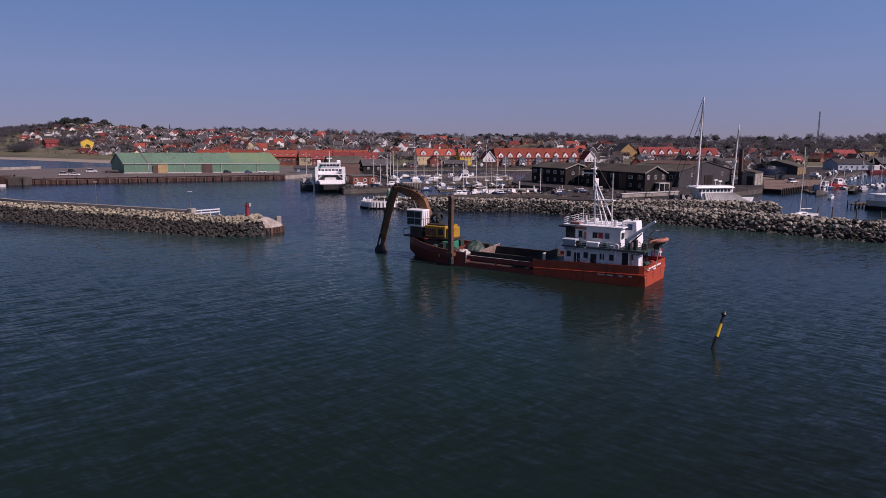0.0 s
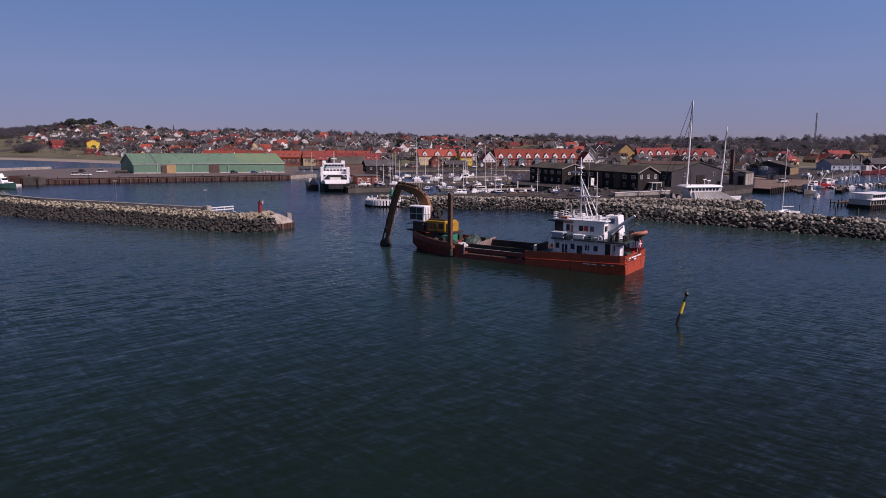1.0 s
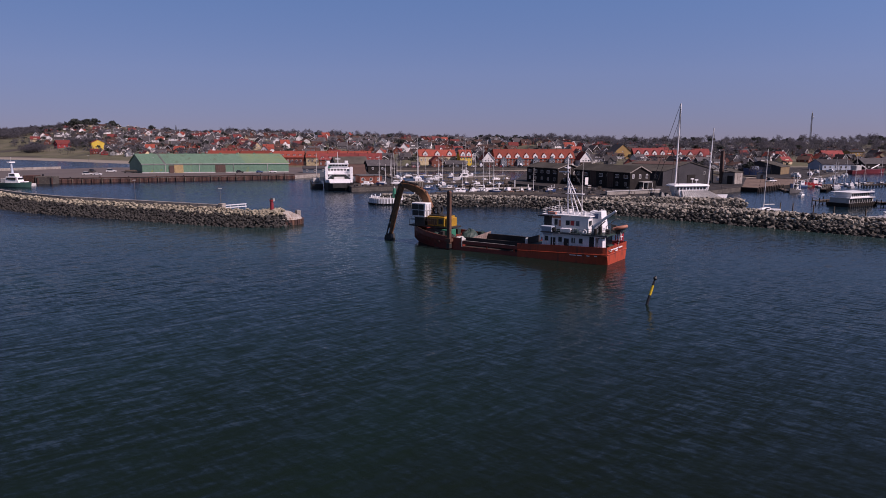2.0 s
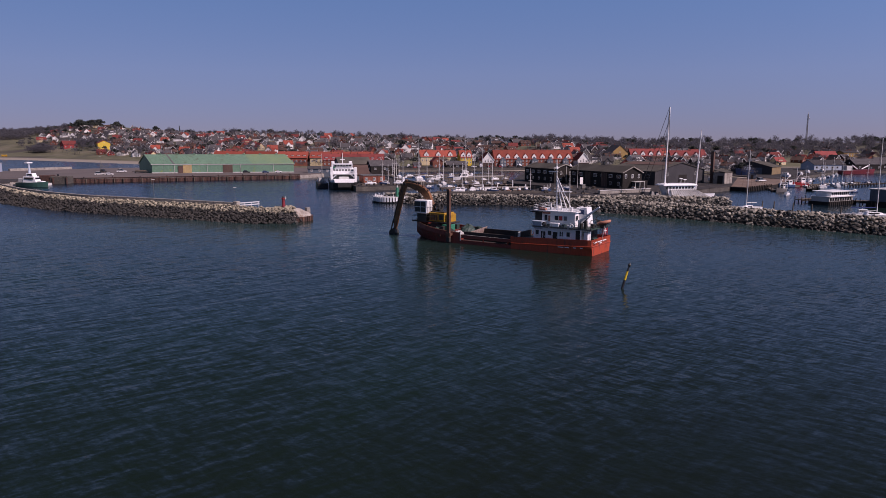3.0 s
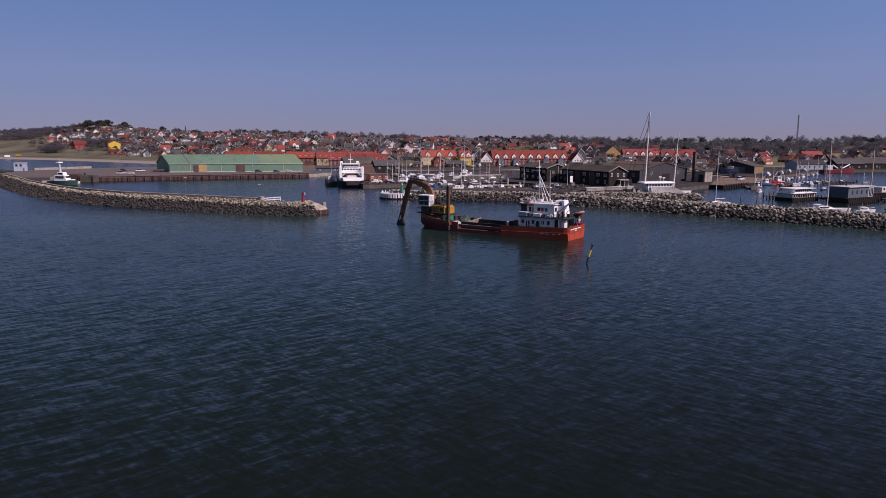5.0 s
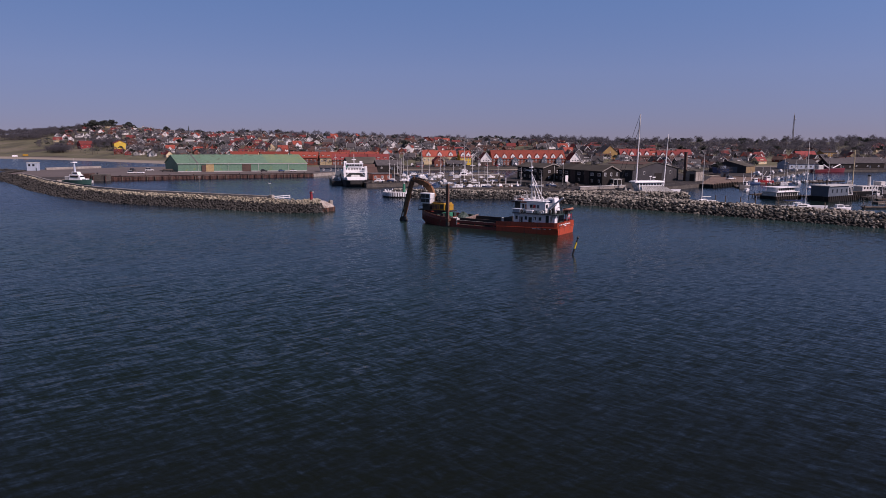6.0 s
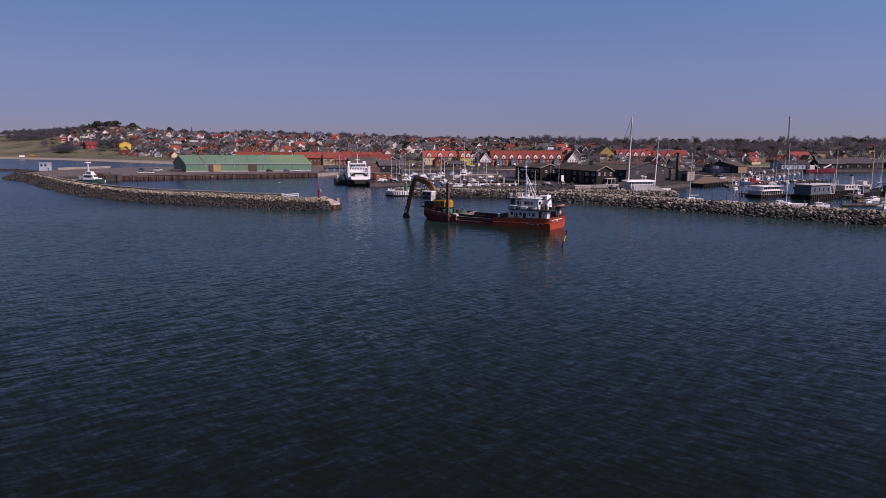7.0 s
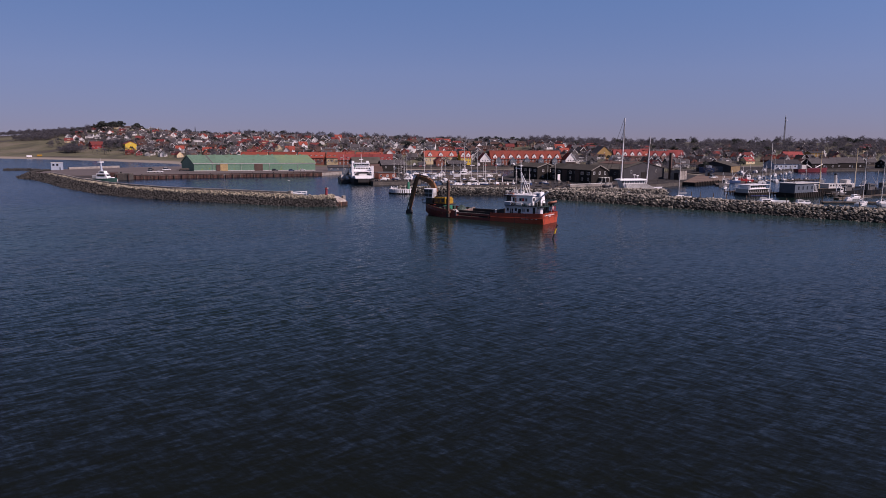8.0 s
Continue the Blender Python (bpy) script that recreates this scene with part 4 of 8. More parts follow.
part("flag", Shape().add([(-0.2, -0.4, 4.1), (-0.35, -0.4, 5.3), (-0.3, -1.1, 5.2), (-0.15, -1.1, 3.9), (-0.5, -1.7, 5.0), (-0.3, -1.7, 3.7)], [(0, 1, 2, 3), (3, 2, 4, 5)]), RED, flag, "red flag with a white cross")
part("cross_bar", Shape().box(-0.42, -0.18, -1.7, -0.42, 4.5, 4.66), WHITE, flag)
part("cross_post", Shape().box(-0.42, -0.2, -1.0, -0.84, 4.0, 5.2), WHITE, flag)
for i in range(6):
    part("hose_reel", Shape().box(5.0 + i * 1.1, 5.7 + i * 1.1, 3.9, 4.5, 5.304, 5.8 + 0.2 * (i % 2)), (OFFWHITE, GREENDECK, STEEL)[i % 3], ship, bevel=0.05)
for x, y, w, h in ((2.0, 3.6, 0.5, 1.5), (1.1, 2.2, 0.7, 0.9), (1.6, -2.6, 0.8, 1.2), (2.6, 4.3, 0.4, 1.1)):
    part("deck_locker", Shape().box(x - w / 2, x + w / 2, y - 0.35, y + 0.35, 5.304, 5.304 + h), STEEL, ship, "dark deck locker", bevel=0.05)
part("boat_davit", Shape().tube([(0.9, 0.9, 5.3), (0.9, 0.9, 7.4), (0.2, 0.4, 8.0), (-0.3, -0.2, 7.9)], 0.09, 6), STEEL, ship, "dark boat davit")
part("aft_gallows", Shape().tube([(0.6, 4.4, 5.3), (0.6, 4.4, 7.0), (0.6, 1.6, 7.2)], 0.07, 5), STEEL, ship)
# foredeck gear
part("pump_house", Shape().box(35.2, 37.0, 0.4, 3.4, 1.66, 3.6), GREEN, ship, "dark green pump housing", bevel=0.1)
def heap(name, x, y, z, rx, ry, h, material, label, seed):
    """A lumpy heap of slack material."""
    r = random.Random(seed)
    rings = []
    for k, t in ((1.0, 0.0), (1.02, 0.3), (0.85, 0.6), (0.55, 0.85), (0.15, 1.0)):
        rings.append([(x + rx * k * math.cos(a) * r.uniform(0.8, 1.15), y + ry * k * math.sin(a) * r.uniform(0.8, 1.15), z + h * t * r.uniform(0.85, 1.1)) for a in [i * math.pi / 7 for i in range(14)]])
    part(name, Shape().loft(rings), material, ship, label)


heap("tarpaulin", 32.2, -0.4, 1.66, 1.7, 1.9, 2.1, GREENDECK, "crumpled dark green tarpaulin", 1)
heap("net_heap", 32.6, 2.9, 1.66, 1.2, 1.3, 0.9, OFFWHITE, "heap of pale rope", 2)
heap("net_heap", 34.6, 3.2, 1.66, 1.3, 1.1, 1.2, STEEL, "heap of dark netting", 3)
heap("net_heap", 38.6, 3.0, 1.66, 1.5, 1.0, 1.3, GREENDECK, "heap of dark netting", 4)
heap("net_heap", 34.2, -3.0, 1.66, 1.8, 1.2, 1.4, STEEL, "heap of dark netting", 5)
for x, y, w, h in ((37.4, -3.2, 1.4, 1.5), (41.8, 2.0, 1.2, 1.2), (31.3, -3.4, 1.0, 1.3), (36.4, 3.6, 0.8, 1.7), (42.6, -1.4, 1.3, 1.0)):
    part("gear_box", Shape().box(x - w / 2, x + w / 2, y - 0.6, y + 0.6, 1.66, 1.66 + h), (STEEL, GREENDECK, BROWN_STEEL)[int(x) % 3], ship, bevel=0.06)
part("pipe", Shape().tube([(31.0, 4.4, 2.0), (35.0, 4.5, 2.1), (38.5, 4.0, 2.3), (41.5, 2.9, 2.5)], 0.14, 7), OFFWHITE, ship)
for x in (0.5, 1.6):
    part("stair_frame", Shape().tube([(x, -3.2, 1.95), (x, -3.2, 5.1), (x, -4.4, 5.1), (x, -4.4, 1.95)], 0.08, 5), RED, ship, "red steel stair frame")
for i in range(5):
    part("tread", Shape().box(0.5, 1.6, -4.3 + i * 0.22, -4.05 + i * 0.22, 2.3 + i * 0.6, 2.36 + i * 0.6), RED, ship)
part("hose", Shape().tube([(9.0, 4.6, 2.0), (8.2, 4.7, 2.6), (7.0, 4.6, 2.9), (5.9, 4.7, 2.3), (5.0, 4.6, 2.0)], 0.1, 6), RUBBER, ship)
for x in (6.2, 9.9, 12.4):
    part("vent_pipe", Shape().tube([(x, 4.65, 1.95), (x, 4.65, 3.2), (x - 0.4, 4.65, 3.45), (x - 0.6, 4.65, 3.2)], 0.09, 6), WHITE, ship)
for x in (4.9, 9.2):
    part("lamp", Shape().box(x, x + 0.3, 4.95, 5.15, 5.0, 5.25), OFFWHITE, ship)
part("ventilator", Shape().rod((5.6, 2.4, 8.42), (5.6, 2.4, 9.3), 0.22, 0.3, 10), WHITE, ship)
part("roof_locker", Shape().box(10.2, 11.2, -2.6, -1.2, 8.42, 9.0), OFFWHITE, ship, bevel=0.05)
part("orange_box", Shape().box(11.0, 12.6, 2.6, 3.5, 8.42, 8.85), ORANGE, ship, "orange float-free box", bevel=0.06)
for x, y in ((31.2, 4.6), (37.4, 4.4), (40.5, 3.4), (31.2, -4.6), (40.5, -3.4)):
    part("bollard", Shape().rod((x, y, 1.66), (x, y, 2.5), 0.2, 0.24, 8), BLACK, ship)
for x in (36.0, 30.9):
    part("hull_fitting", Shape().box(x, x + 0.35, 5.25, 5.36, 1.2, 1.6), BROWN_STEEL, ship)
part("fender_post", Shape().box(30.55, 30.7, 5.2, 5.4, 0.7, 2.8), OFFWHITE, ship)
part("boat_hook_rack", Shape().box(16.2, 16.35, 4.3, 5.2, 1.9, 3.7), OFFWHITE, ship)

# spud pile
spud = thing("spud_pile", "tall rusty square mooring pile at the ship's side", "pile", SHIP @ pose(33.3, 5.95, 0))
part("square_post", Shape().box(-0.38, 0.38, -0.36, 0.36, 0.7, 11.7), BROWN_STEEL, spud, bevel=0.04)
part("pile_cap", Shape().rod((0, -0.4, 11.7), (0, 0.4, 11.7), 0.36, n=12), BROWN_STEEL, spud)
part("pile_shoe", Shape().box(-0.42, 0.42, -0.4, 0.4, 0.3, 1.3), STEEL, spud, "dark wet end of the pile", bevel=0.05)
part("guide", Shape().box(-0.6, 0.6, -0.72, 0.5, 1.7, 2.3), BROWN_STEEL, spud)

# excavator on the bow
digger = thing("excavator", "yellow long-reach excavator with white cab on the bow", "excavator", SHIP @ pose(40, 0, 1.66))
part("pedestal", Shape().loft([[(x, y, z) for x, y in ((-2.4 * k, -2.2 * k), (2.4 * k, -2.2 * k), (2.4 * k, 2.2 * k), (-2.4 * k, 2.2 * k))] for k, z in ((1.0, 0), (0.8, 1.7))]), STEEL, digger, bevel=0.05)
part("turntable", Shape().rod((0, 0, 1.7), (0, 0, 2.1), 1.8, n=20), STEEL, digger)
part("platform", Shape().box(-4.6, 6.2, -2.0, 2.4, 2.1, 2.4), STEEL, digger, "dark slewing platform", bevel=0.05)
body = part("engine_housing", Shape().box(-3.1, 1.4, -1.9, 2.3, 2.4, 4.5), YELLOW, digger, "bright yellow engine housing", bevel=0.12)
part("grille", Shape().box(-2.7, -1.6, 2.28, 2.36, 2.9, 4.0), STEEL, body)
part("housing_lid", Shape().box(-2.8, 1.1, -1.6, 2.0, 4.5, 4.75), STEEL, digger, "dark housing lid", bevel=0.06)
part("counterweight", Shape().box(-3.7, -3.1, -1.7, 2.1, 2.2, 4.2), YELLOW, digger, bevel=0.15)
for i in range(5):
    part("slat", Shape().box(-1.1 + i * 0.52, -0.75 + i * 0.52, 2.29, 2.36, 2.7, 4.0), BROWN_STEEL, digger)
cab = part("cab", Shape().add([(1.7, 0.5, 4.1), (4.9, 0.5, 4.1), (4.9, 2.7, 4.1), (1.7, 2.7, 4.1), (1.5, 0.5, 7.2), (5.3, 0.5, 7.2), (5.3, 2.7, 7.2), (1.5, 2.7, 7.2)],
                            [(3, 2, 1, 0), (4, 5, 6, 7), (0, 1, 5, 4), (1, 2, 6, 5), (2, 3, 7, 6), (3, 0, 4, 7)]), WHITE, digger, "white raised operator's cab", bevel=0.12)
for z0, z1 in ((4.5, 5.6), (5.75, 6.9)):
    for x0, x1 in ((2.0, 3.35), (3.5, 5.0 if z0 < 5 else 5.12)):
        part("cab_pane", Shape().box(x0, x1, 2.68, 2.78, z0, z1), GLASS, cab)
    part("front_pane", Shape().add([(4.95 + (z0 - 4.1) * 0.13, 0.75, z0), (4.95 + (z0 - 4.1) * 0.13, 2.45, z0), (4.95 + (z1 - 4.1) * 0.13, 2.45, z1), (4.95 + (z1 - 4.1) * 0.13, 0.75, z1)], [(0, 1, 2, 3)]), GLASS, cab)
for i in range(4):
    part("back_rib", Shape().box(1.44, 1.62, 0.72 + i * 0.55, 0.78 + i * 0.55, 4.3, 7.0), OFFWHITE, cab)
part("back_rib", Shape().box(1.46, 1.6, 0.55, 2.65, 5.6, 5.68), OFFWHITE, cab)
part("cab_riser", Shape().box(2.0, 4.6, 0.8, 2.4, 2.4, 4.1), STEEL, digger)
for x in (-0.5, 2.0, 4.2, 6.1):
    part("post", Shape().rod((x, 2.4, 2.4), (x, 2.4, 3.5), 0.05, n=5), STEEL, digger)
part("guard_rail", Shape().tube([(-0.5, 2.4, 3.5), (6.1, 2.4, 3.5), (6.1, -1.6, 3.5)], 0.05, 5), STEEL, digger)
part("hose_coil", Shape().ring((-0.4, 0.0, 5.6), 0.85, 0.3, "x", 16, 8), RUBBER, digger, "coil of black hydraulic hose", smooth=True)
part("hose_coil", Shape().ring((0.5, 0.2, 5.5), 0.8, 0.28, "y", 16, 8), RUBBER, digger, smooth=True)


def beam(name, pts, wide, material, parent, label=""):
    """A box beam in the plane y = 0 through (x, z, depth)."""
    rings = []
    for i, (x, z, d) in enumerate(pts):
        a, b = pts[max(0, i - 1)], pts[min(len(pts) - 1, i + 1)]
        q = math.hypot(b[0] - a[0], b[1] - a[1])
        nx, nz = -(b[1] - a[1]) / q * d / 2, (b[0] - a[0]) / q * d / 2
        rings.append([(x + nx, -wide, z + nz), (x + nx, wide, z + nz), (x - nx, wide, z - nz), (x - nx, -wide, z - nz)])
    return part(name, Shape().loft(rings), material, parent, label, bevel=0.05)


boom = beam("boom", [(0.8, 3.2, 0.8), (2.2, 6.0, 1.4), (3.4, 8.2, 1.75), (4.4, 9.1, 1.8), (5.7, 9.7, 1.65), (7.9, 10.4, 1.25), (10.0, 10.7, 0.85)], 0.46, OCHRE, digger, "rust-streaked orange boom")
beam("stick", [(9.3, 11.6, 0.55), (9.9, 10.7, 1.2), (10.7, 8.9, 1.35), (11.9, 4.6, 1.05), (12.8, 0.9, 0.8), (13.2, -0.6, 0.55)], 0.38, OCHRE, digger, "worn orange dipper stick")
part("boom_cylinder", Shape().rod((2.6, 0.62, 3.0), (5.2, 0.62, 8.6), 0.22, n=8), STEEL, digger)
part("stick_cylinder", Shape().rod((5.4, 0.0, 10.9), (9.7, 0.0, 11.5), 0.22, n=8), STEEL, digger)
part("bucket_cylinder", Shape().rod((11.6, 0.0, 8.2), (13.5, 0.0, 2.0), 0.18, n=8), STEEL, digger)
for a, b in (((3.0, 0.3, 9.1), (8.8, 0.3, 11.2)), ((9.8, 0.3, 11.4), (12.9, 0.3, 3.0))):
    part("hose", Shape().tube([a, ((a[0] + b[0]) / 2, 0.35, (a[2] + b[2]) / 2 + 0.3), b], 0.09), RUBBER, digger)
for x, z in ((3.3, 9.2), (4.6, 10.1), (6.3, 10.75), (8.2, 11.1)):
    part("bracket", Shape().box(x - 0.22, x + 0.22, -0.3, 0.3, z - 0.5, z + 0.35), BROWN_STEEL, boom, bevel=0.04)
for x, z in ((11.55, 8.2), (12.2, 6.0), (12.85, 3.4), (13.4, 1.2)):
    part("lug", Shape().box(x - 0.25, x + 0.3, -0.32, 0.32, z - 0.35, z + 0.35), STEEL, digger, bevel=0.05)
part("link", Shape().rod((13.4, 0.25, 1.9), (14.2, 0.25, -0.7), 0.17, n=8), STEEL, digger)
part("link", Shape().rod((12.6, -0.25, 1.6), (13.9, -0.25, 1.7), 0.15, n=8), STEEL, digger)
part("pivot_pin", Shape().rod((9.8, -0.6, 10.7), (9.8, 0.6, 10.7), 0.3, n=12), STEEL, digger)
part("pivot_pin", Shape().rod((13.1, -0.6, -0.4), (13.1, 0.6, -0.4), 0.24, n=12), STEEL, digger)
bucket = part("bucket", Shape().slab_y([(12.7, -0.5), (13.7, -0.4), (14.4, -0.9), (14.6, -1.7), (13.9, -2.3), (12.9, -2.1), (12.4, -1.5)], -0.75, 0.75), STEEL, digger, "dark wet digging bucket", bevel=0.08)
part("work_lamp", Shape().box(5.9, 6.1, 0.5, 0.8, 8.9, 9.2), OFFWHITE, boom)

# leaning spar in the water
spar = thing("channel_marker", "leaning black and yellow spar buoy in open water", "buoy", look((41.9, 77.2, 0), (43.15, 77.4, 3.9)) @ pose(0, 0, 0, 180, 0, 0))
part("lower_spar", Shape().rod((0, 0, -1.5), (0, 0, 1.35), 0.2, 0.19, 10), BLACK, spar)
part("yellow_band", Shape().rod((0, 0, 1.35), (0, 0, 2.75), 0.185, 0.17, 10), mat("spar_yellow", (0.75, 0.5, 0.02), None, 0.5), spar, "worn yellow band")
part("upper_spar", Shape().rod((0, 0, 2.75), (0, 0, 3.4), 0.165, 0.14, 10), BLACK, spar)
part("topmark", Shape().rod((0, 0, 3.4), (0, 0, 3.75), 0.06, 0.3, 10), BLACK, spar)
part("topmark", Shape().rod((0, 0, 3.75), (0, 0, 4.1), 0.3, 0.05, 10), BLACK, spar)


# ---- commercial quay ----
def sheet_pile(line, top):
    rings, n = [], int(length(line) / 1.0)
    k = 0
    v, f = [], []
    for i in range(n + 1):
        x, y, ox, oy = along(line, length(line) * i / n * 0.9999)
        o = (0.25, 0.25, 0.75, 0.75)[i % 4]
        v += [(x + ox * o, y + oy * o, -2.0), (x + ox * o, y + oy * o, top)]
        if i:
            f.append((2 * i - 2, 2 * i, 2 * i + 1, 2 * i - 1))
    stuff("sheet_piling", v, f, RUST, LEFT_QUAY, "rusty steel sheet piling")


QUAY_EDGE = [(-134, 380), (-14, 411)]
sheet_pile(QUAY_EDGE, 2.0)
curved_wall("kerb", QUAY_EDGE, -0.5, 0.3, 2.404, 2.7, RUST, LEFT_QUAY)
for i in range(26):
    x, y, ox, oy = along(QUAY_EDGE, 3 + i * 4.6)
    part("fender_pile", Shape().rod((x + ox, y + oy, -2), (x + ox, y + oy, 2.2), 0.3, n=7), WOOD if i % 3 else RUST, LEFT_QUAY)
dolphin = thing("mooring_dolphin", "rusty steel and concrete mooring dolphin at the quay corner", "dolphin", pose(-139, 377.5, 0, 0, 0, -8))
part("rusty_box", Shape().box(-8.5, -3.2, -3, 4, -2, 4.3), RUST, dolphin, bevel=0.2)
part("concrete_box", Shape().box(-2.6, 6.5, -3.4, 3, -2, 3.9), DARK_WALL, dolphin, bevel=0.2)
part("bollard", Shape().rod((0, 0, 3.9), (0, 0, 4.8), 0.4, 0.5, 8), BLACK, dolphin)
for i in range(3):
    part("post", Shape().rod((-8 + i * 7, -3.6, -3), (-8 + i * 7, -3.6, 3.2), 0.45, n=8), RUST, dolphin)
seawall = thing("sea_wall", "low pale concrete sea wall on the outer quay edge", "wall", kind="structure")
curved_wall("wall_run", [(-204, 482), (-177, 517)], -0.8, 0.8, 1.0, 4.0, CONCRETE, seawall)
hut = thing("harbour_hut", "small grey flat-roofed hut at the breakwater root", "hut", pose(-208, 471, 2.4, 0, 0, 4))
part("wall", Shape().box(-3.4, 3.4, -2.6, 2.6, 0, 5.4), PALE_BLUE, hut, bevel=0.05)
part("roof", Shape().box(-3.6, 3.6, -2.8, 2.8, 5.4, 5.7), OFFWHITE, hut)
for x in (-2.4, 0.2):
    part("window", Shape().box(x, x + 1.4, -2.66, -2.56, 3.2, 4.6), GLASS, hut)
part("door", Shape().box(2.1, 3.0, -2.66, -2.56, 0, 2.1), BLUE_GREY, hut)

# green warehouse: long hall standing slightly askew
hall = thing("warehouse", "long green corrugated warehouse with pitched roof", "warehouse", pose(-105.5, 440.5, 2.4, 0, 0, 3.0))
HL, HW, SK = 87.0, 23.0, -11.5  # length, width, skew of the gables


def hall_at(u, v, z):
    return (u + SK * v / HW, v, z)


walls = Shape()
walls.loft([[hall_at(0, 0, 0), hall_at(HL, 0, 0), hall_at(HL, HW, 0), hall_at(0, HW, 0)], [hall_at(0, 0, 5.5), hall_at(HL, 0, 5.5), hall_at(HL, HW, 5.5), hall_at(0, HW, 5.5)]])
for u in (0.02, HL - 0.02):
    walls.add([hall_at(u, 0, 5.5), hall_at(u, HW, 5.5), hall_at(u, HW / 2, 11.2)], [(0, 1, 2)])
part("wall", walls, SHED_GREEN, hall)
for v0, v1, z0, z1 in ((-0.22, HW / 2, 5.38, 11.3), (HW / 2, HW + 0.22, 11.3, 5.38)):
    part("roof", Shape().loft([[hall_at(-0.6, v0, z0), hall_at(HL + 0.6, v0, z0), hall_at(HL + 0.6, v1, z1), hall_at(-0.6, v1, z1)],
                               [hall_at(-0.6, v0, z0 + 0.3), hall_at(HL + 0.6, v0, z0 + 0.3), hall_at(HL + 0.6, v1, z1 + 0.3), hall_at(-0.6, v1, z1 + 0.3)]]), SHED_ROOF, hall)
for i in range(43):
    u = 1.5 + i * 2.0
    part("rib", Shape().box(u, u + 0.16, -0.05, 0.02, 0.5, 5.2), SHED_GREEN, hall)
part("plinth", Shape().box(-0.2, HL + 0.1, -0.16, -0.02, 0, 0.5), OFFWHITE, hall)
part("eave_line", Shape().box(-0.6, HL + 0.6, -0.36, -0.224, 5.3, 5.62), OFFWHITE, hall, "pale eaves gutter")
for u in (13.2, 33.0, 53.5, 74.0):
    part("rain_pipe", Shape().rod((u, -0.3, 0), (u, -0.3, 5.3), 0.1, n=6), OFFWHITE, hall)
d = part("sliding_door", Shape().box(42.5, 48.5, -0.2, -0.02, 0.1, 5.0), BROWN_ROOF, hall, "brown sliding door")
for i in range(5):
    part("batten", Shape().box(43 + i * 1.2, 43.2 + i * 1.2, -0.28, -0.2, 0.1, 5.0), WOOD, d)
part("sliding_door", Shape().box(18.4, 23.6, -0.2, -0.02, 0.1, 5.0), DOOR_WOOD, hall, "open door showing pale timber")
part("stacked_timber", Shape().box(15.6, 18.3, -0.6, -0.02, 0.1, 4.6), BROWN_ROOF, hall)
part("roof_seam", Shape().loft([[hall_at(u, -0.22, 5.7), hall_at(u + 0.9, -0.22, 5.7), hall_at(u + 0.9, HW / 2, 11.65), hall_at(u, HW / 2, 11.65)] for u in (12.5,)] +
                               [[hall_at(u, -0.22, 5.82), hall_at(u + 0.9, -0.22, 5.82), hall_at(u + 0.9, HW / 2, 11.72), hall_at(u, HW / 2, 11.72)] for u in (12.5,)]), GREY_WALL, hall, "dark roof seam")
def roof_strip(name, u0, u1, lift, material, label=""):
    part(name, Shape().loft([[hall_at(u0, -0.24, 5.38 + z), hall_at(u1, -0.24, 5.38 + z), hall_at(u1, HW / 2, 11.3 + z), hall_at(u0, HW / 2, 11.3 + z)] for z in (0.304, 0.304 + lift)]), material, hall, label)


roof_strip("mossy_roof", 61.0, 87.5, 0.03, MOSS_ROOF, "yellow-green mossy roof sheeting")
for i in range(30):
    roof_strip("roof_rib", 1.0 + i * 2.9, 1.1 + i * 2.9, 0.05, SHED_ROOF)
for i in range(8):
    part("roof_vent", Shape().box(8 + i * 10.4 - 5.5, 9.6 + i * 10.4 - 5.5, HW / 2 - 0.5, HW / 2 + 0.5, 11.5, 12.1), SHED_ROOF, hall)


def car(name, paint, x, y, z, turn, label, size=1.0):
    c = thing(name, label, "car", pose(x, y, z, 0, 0, turn))
    k = size
    part("body", Shape().slab_y([(-2.2 * k, 0.35), (2.2 * k, 0.35), (2.2 * k, 0.85), (1.2 * k, 1.0), (-2.15 * k, 1.0)], -0.9 * k, 0.9 * k), paint, c, bevel=0.1)
    part("cabin", Shape().loft([[(-1.9 * k, -0.82 * k, 1.0), (0.9 * k, -0.82 * k, 1.0), (0.9 * k, 0.82 * k, 1.0), (-1.9 * k, 0.82 * k, 1.0)], [(-1.5 * k, -0.68 * k, 1.55 * k), (0.2 * k, -0.68 * k, 1.55 * k), (0.2 * k, 0.68 * k, 1.55 * k), (-1.5 * k, 0.68 * k, 1.55 * k)]]), GLASS, c, "dark car windows", bevel=0.06)
    part("roof", Shape().box(-1.45 * k, 0.15 * k, -0.66 * k, 0.66 * k, 1.55 * k, 1.6 * k), paint, c)
    for wx in (-1.4, 1.35):
        for wy in (-0.9, 0.9):
            part("wheel", Shape().rod((wx * k, wy * k - 0.1, 0.34), (wx * k, wy * k + 0.1, 0.34), 0.34, n=12), RUBBER, c)
    return c


car("car", WHITE, -128, 458, 2.4, 8, "white estate car parked on the quay", 1.35)
car("car", STEEL, -139.5, 459, 2.4, 80, "dark parked car on the quay", 1.2)
car("car", OFFWHITE, -130, 418, 2.4, 20, "light grey car parked by the quay edge", 1.3)
car("car", BLACK, -48, 437, 2.4, 5, "black car parked beside the green warehouse", 1.1)
car("car", WHITE, -124, 416, 2.4, -10, "white car near the quay edge")
car("car", BLUE, -36, 436, 2.4, 4, "blue car parked beside the green warehouse")
car("car", WHITE, -28, 437, 2.4, -6, "small white car near the warehouse end")
lamp_post(-136, 442, 2.4, 10.5, "quay lamps")
lamp_post(-92, 408, 2.4, 10.0, "quay lamps")
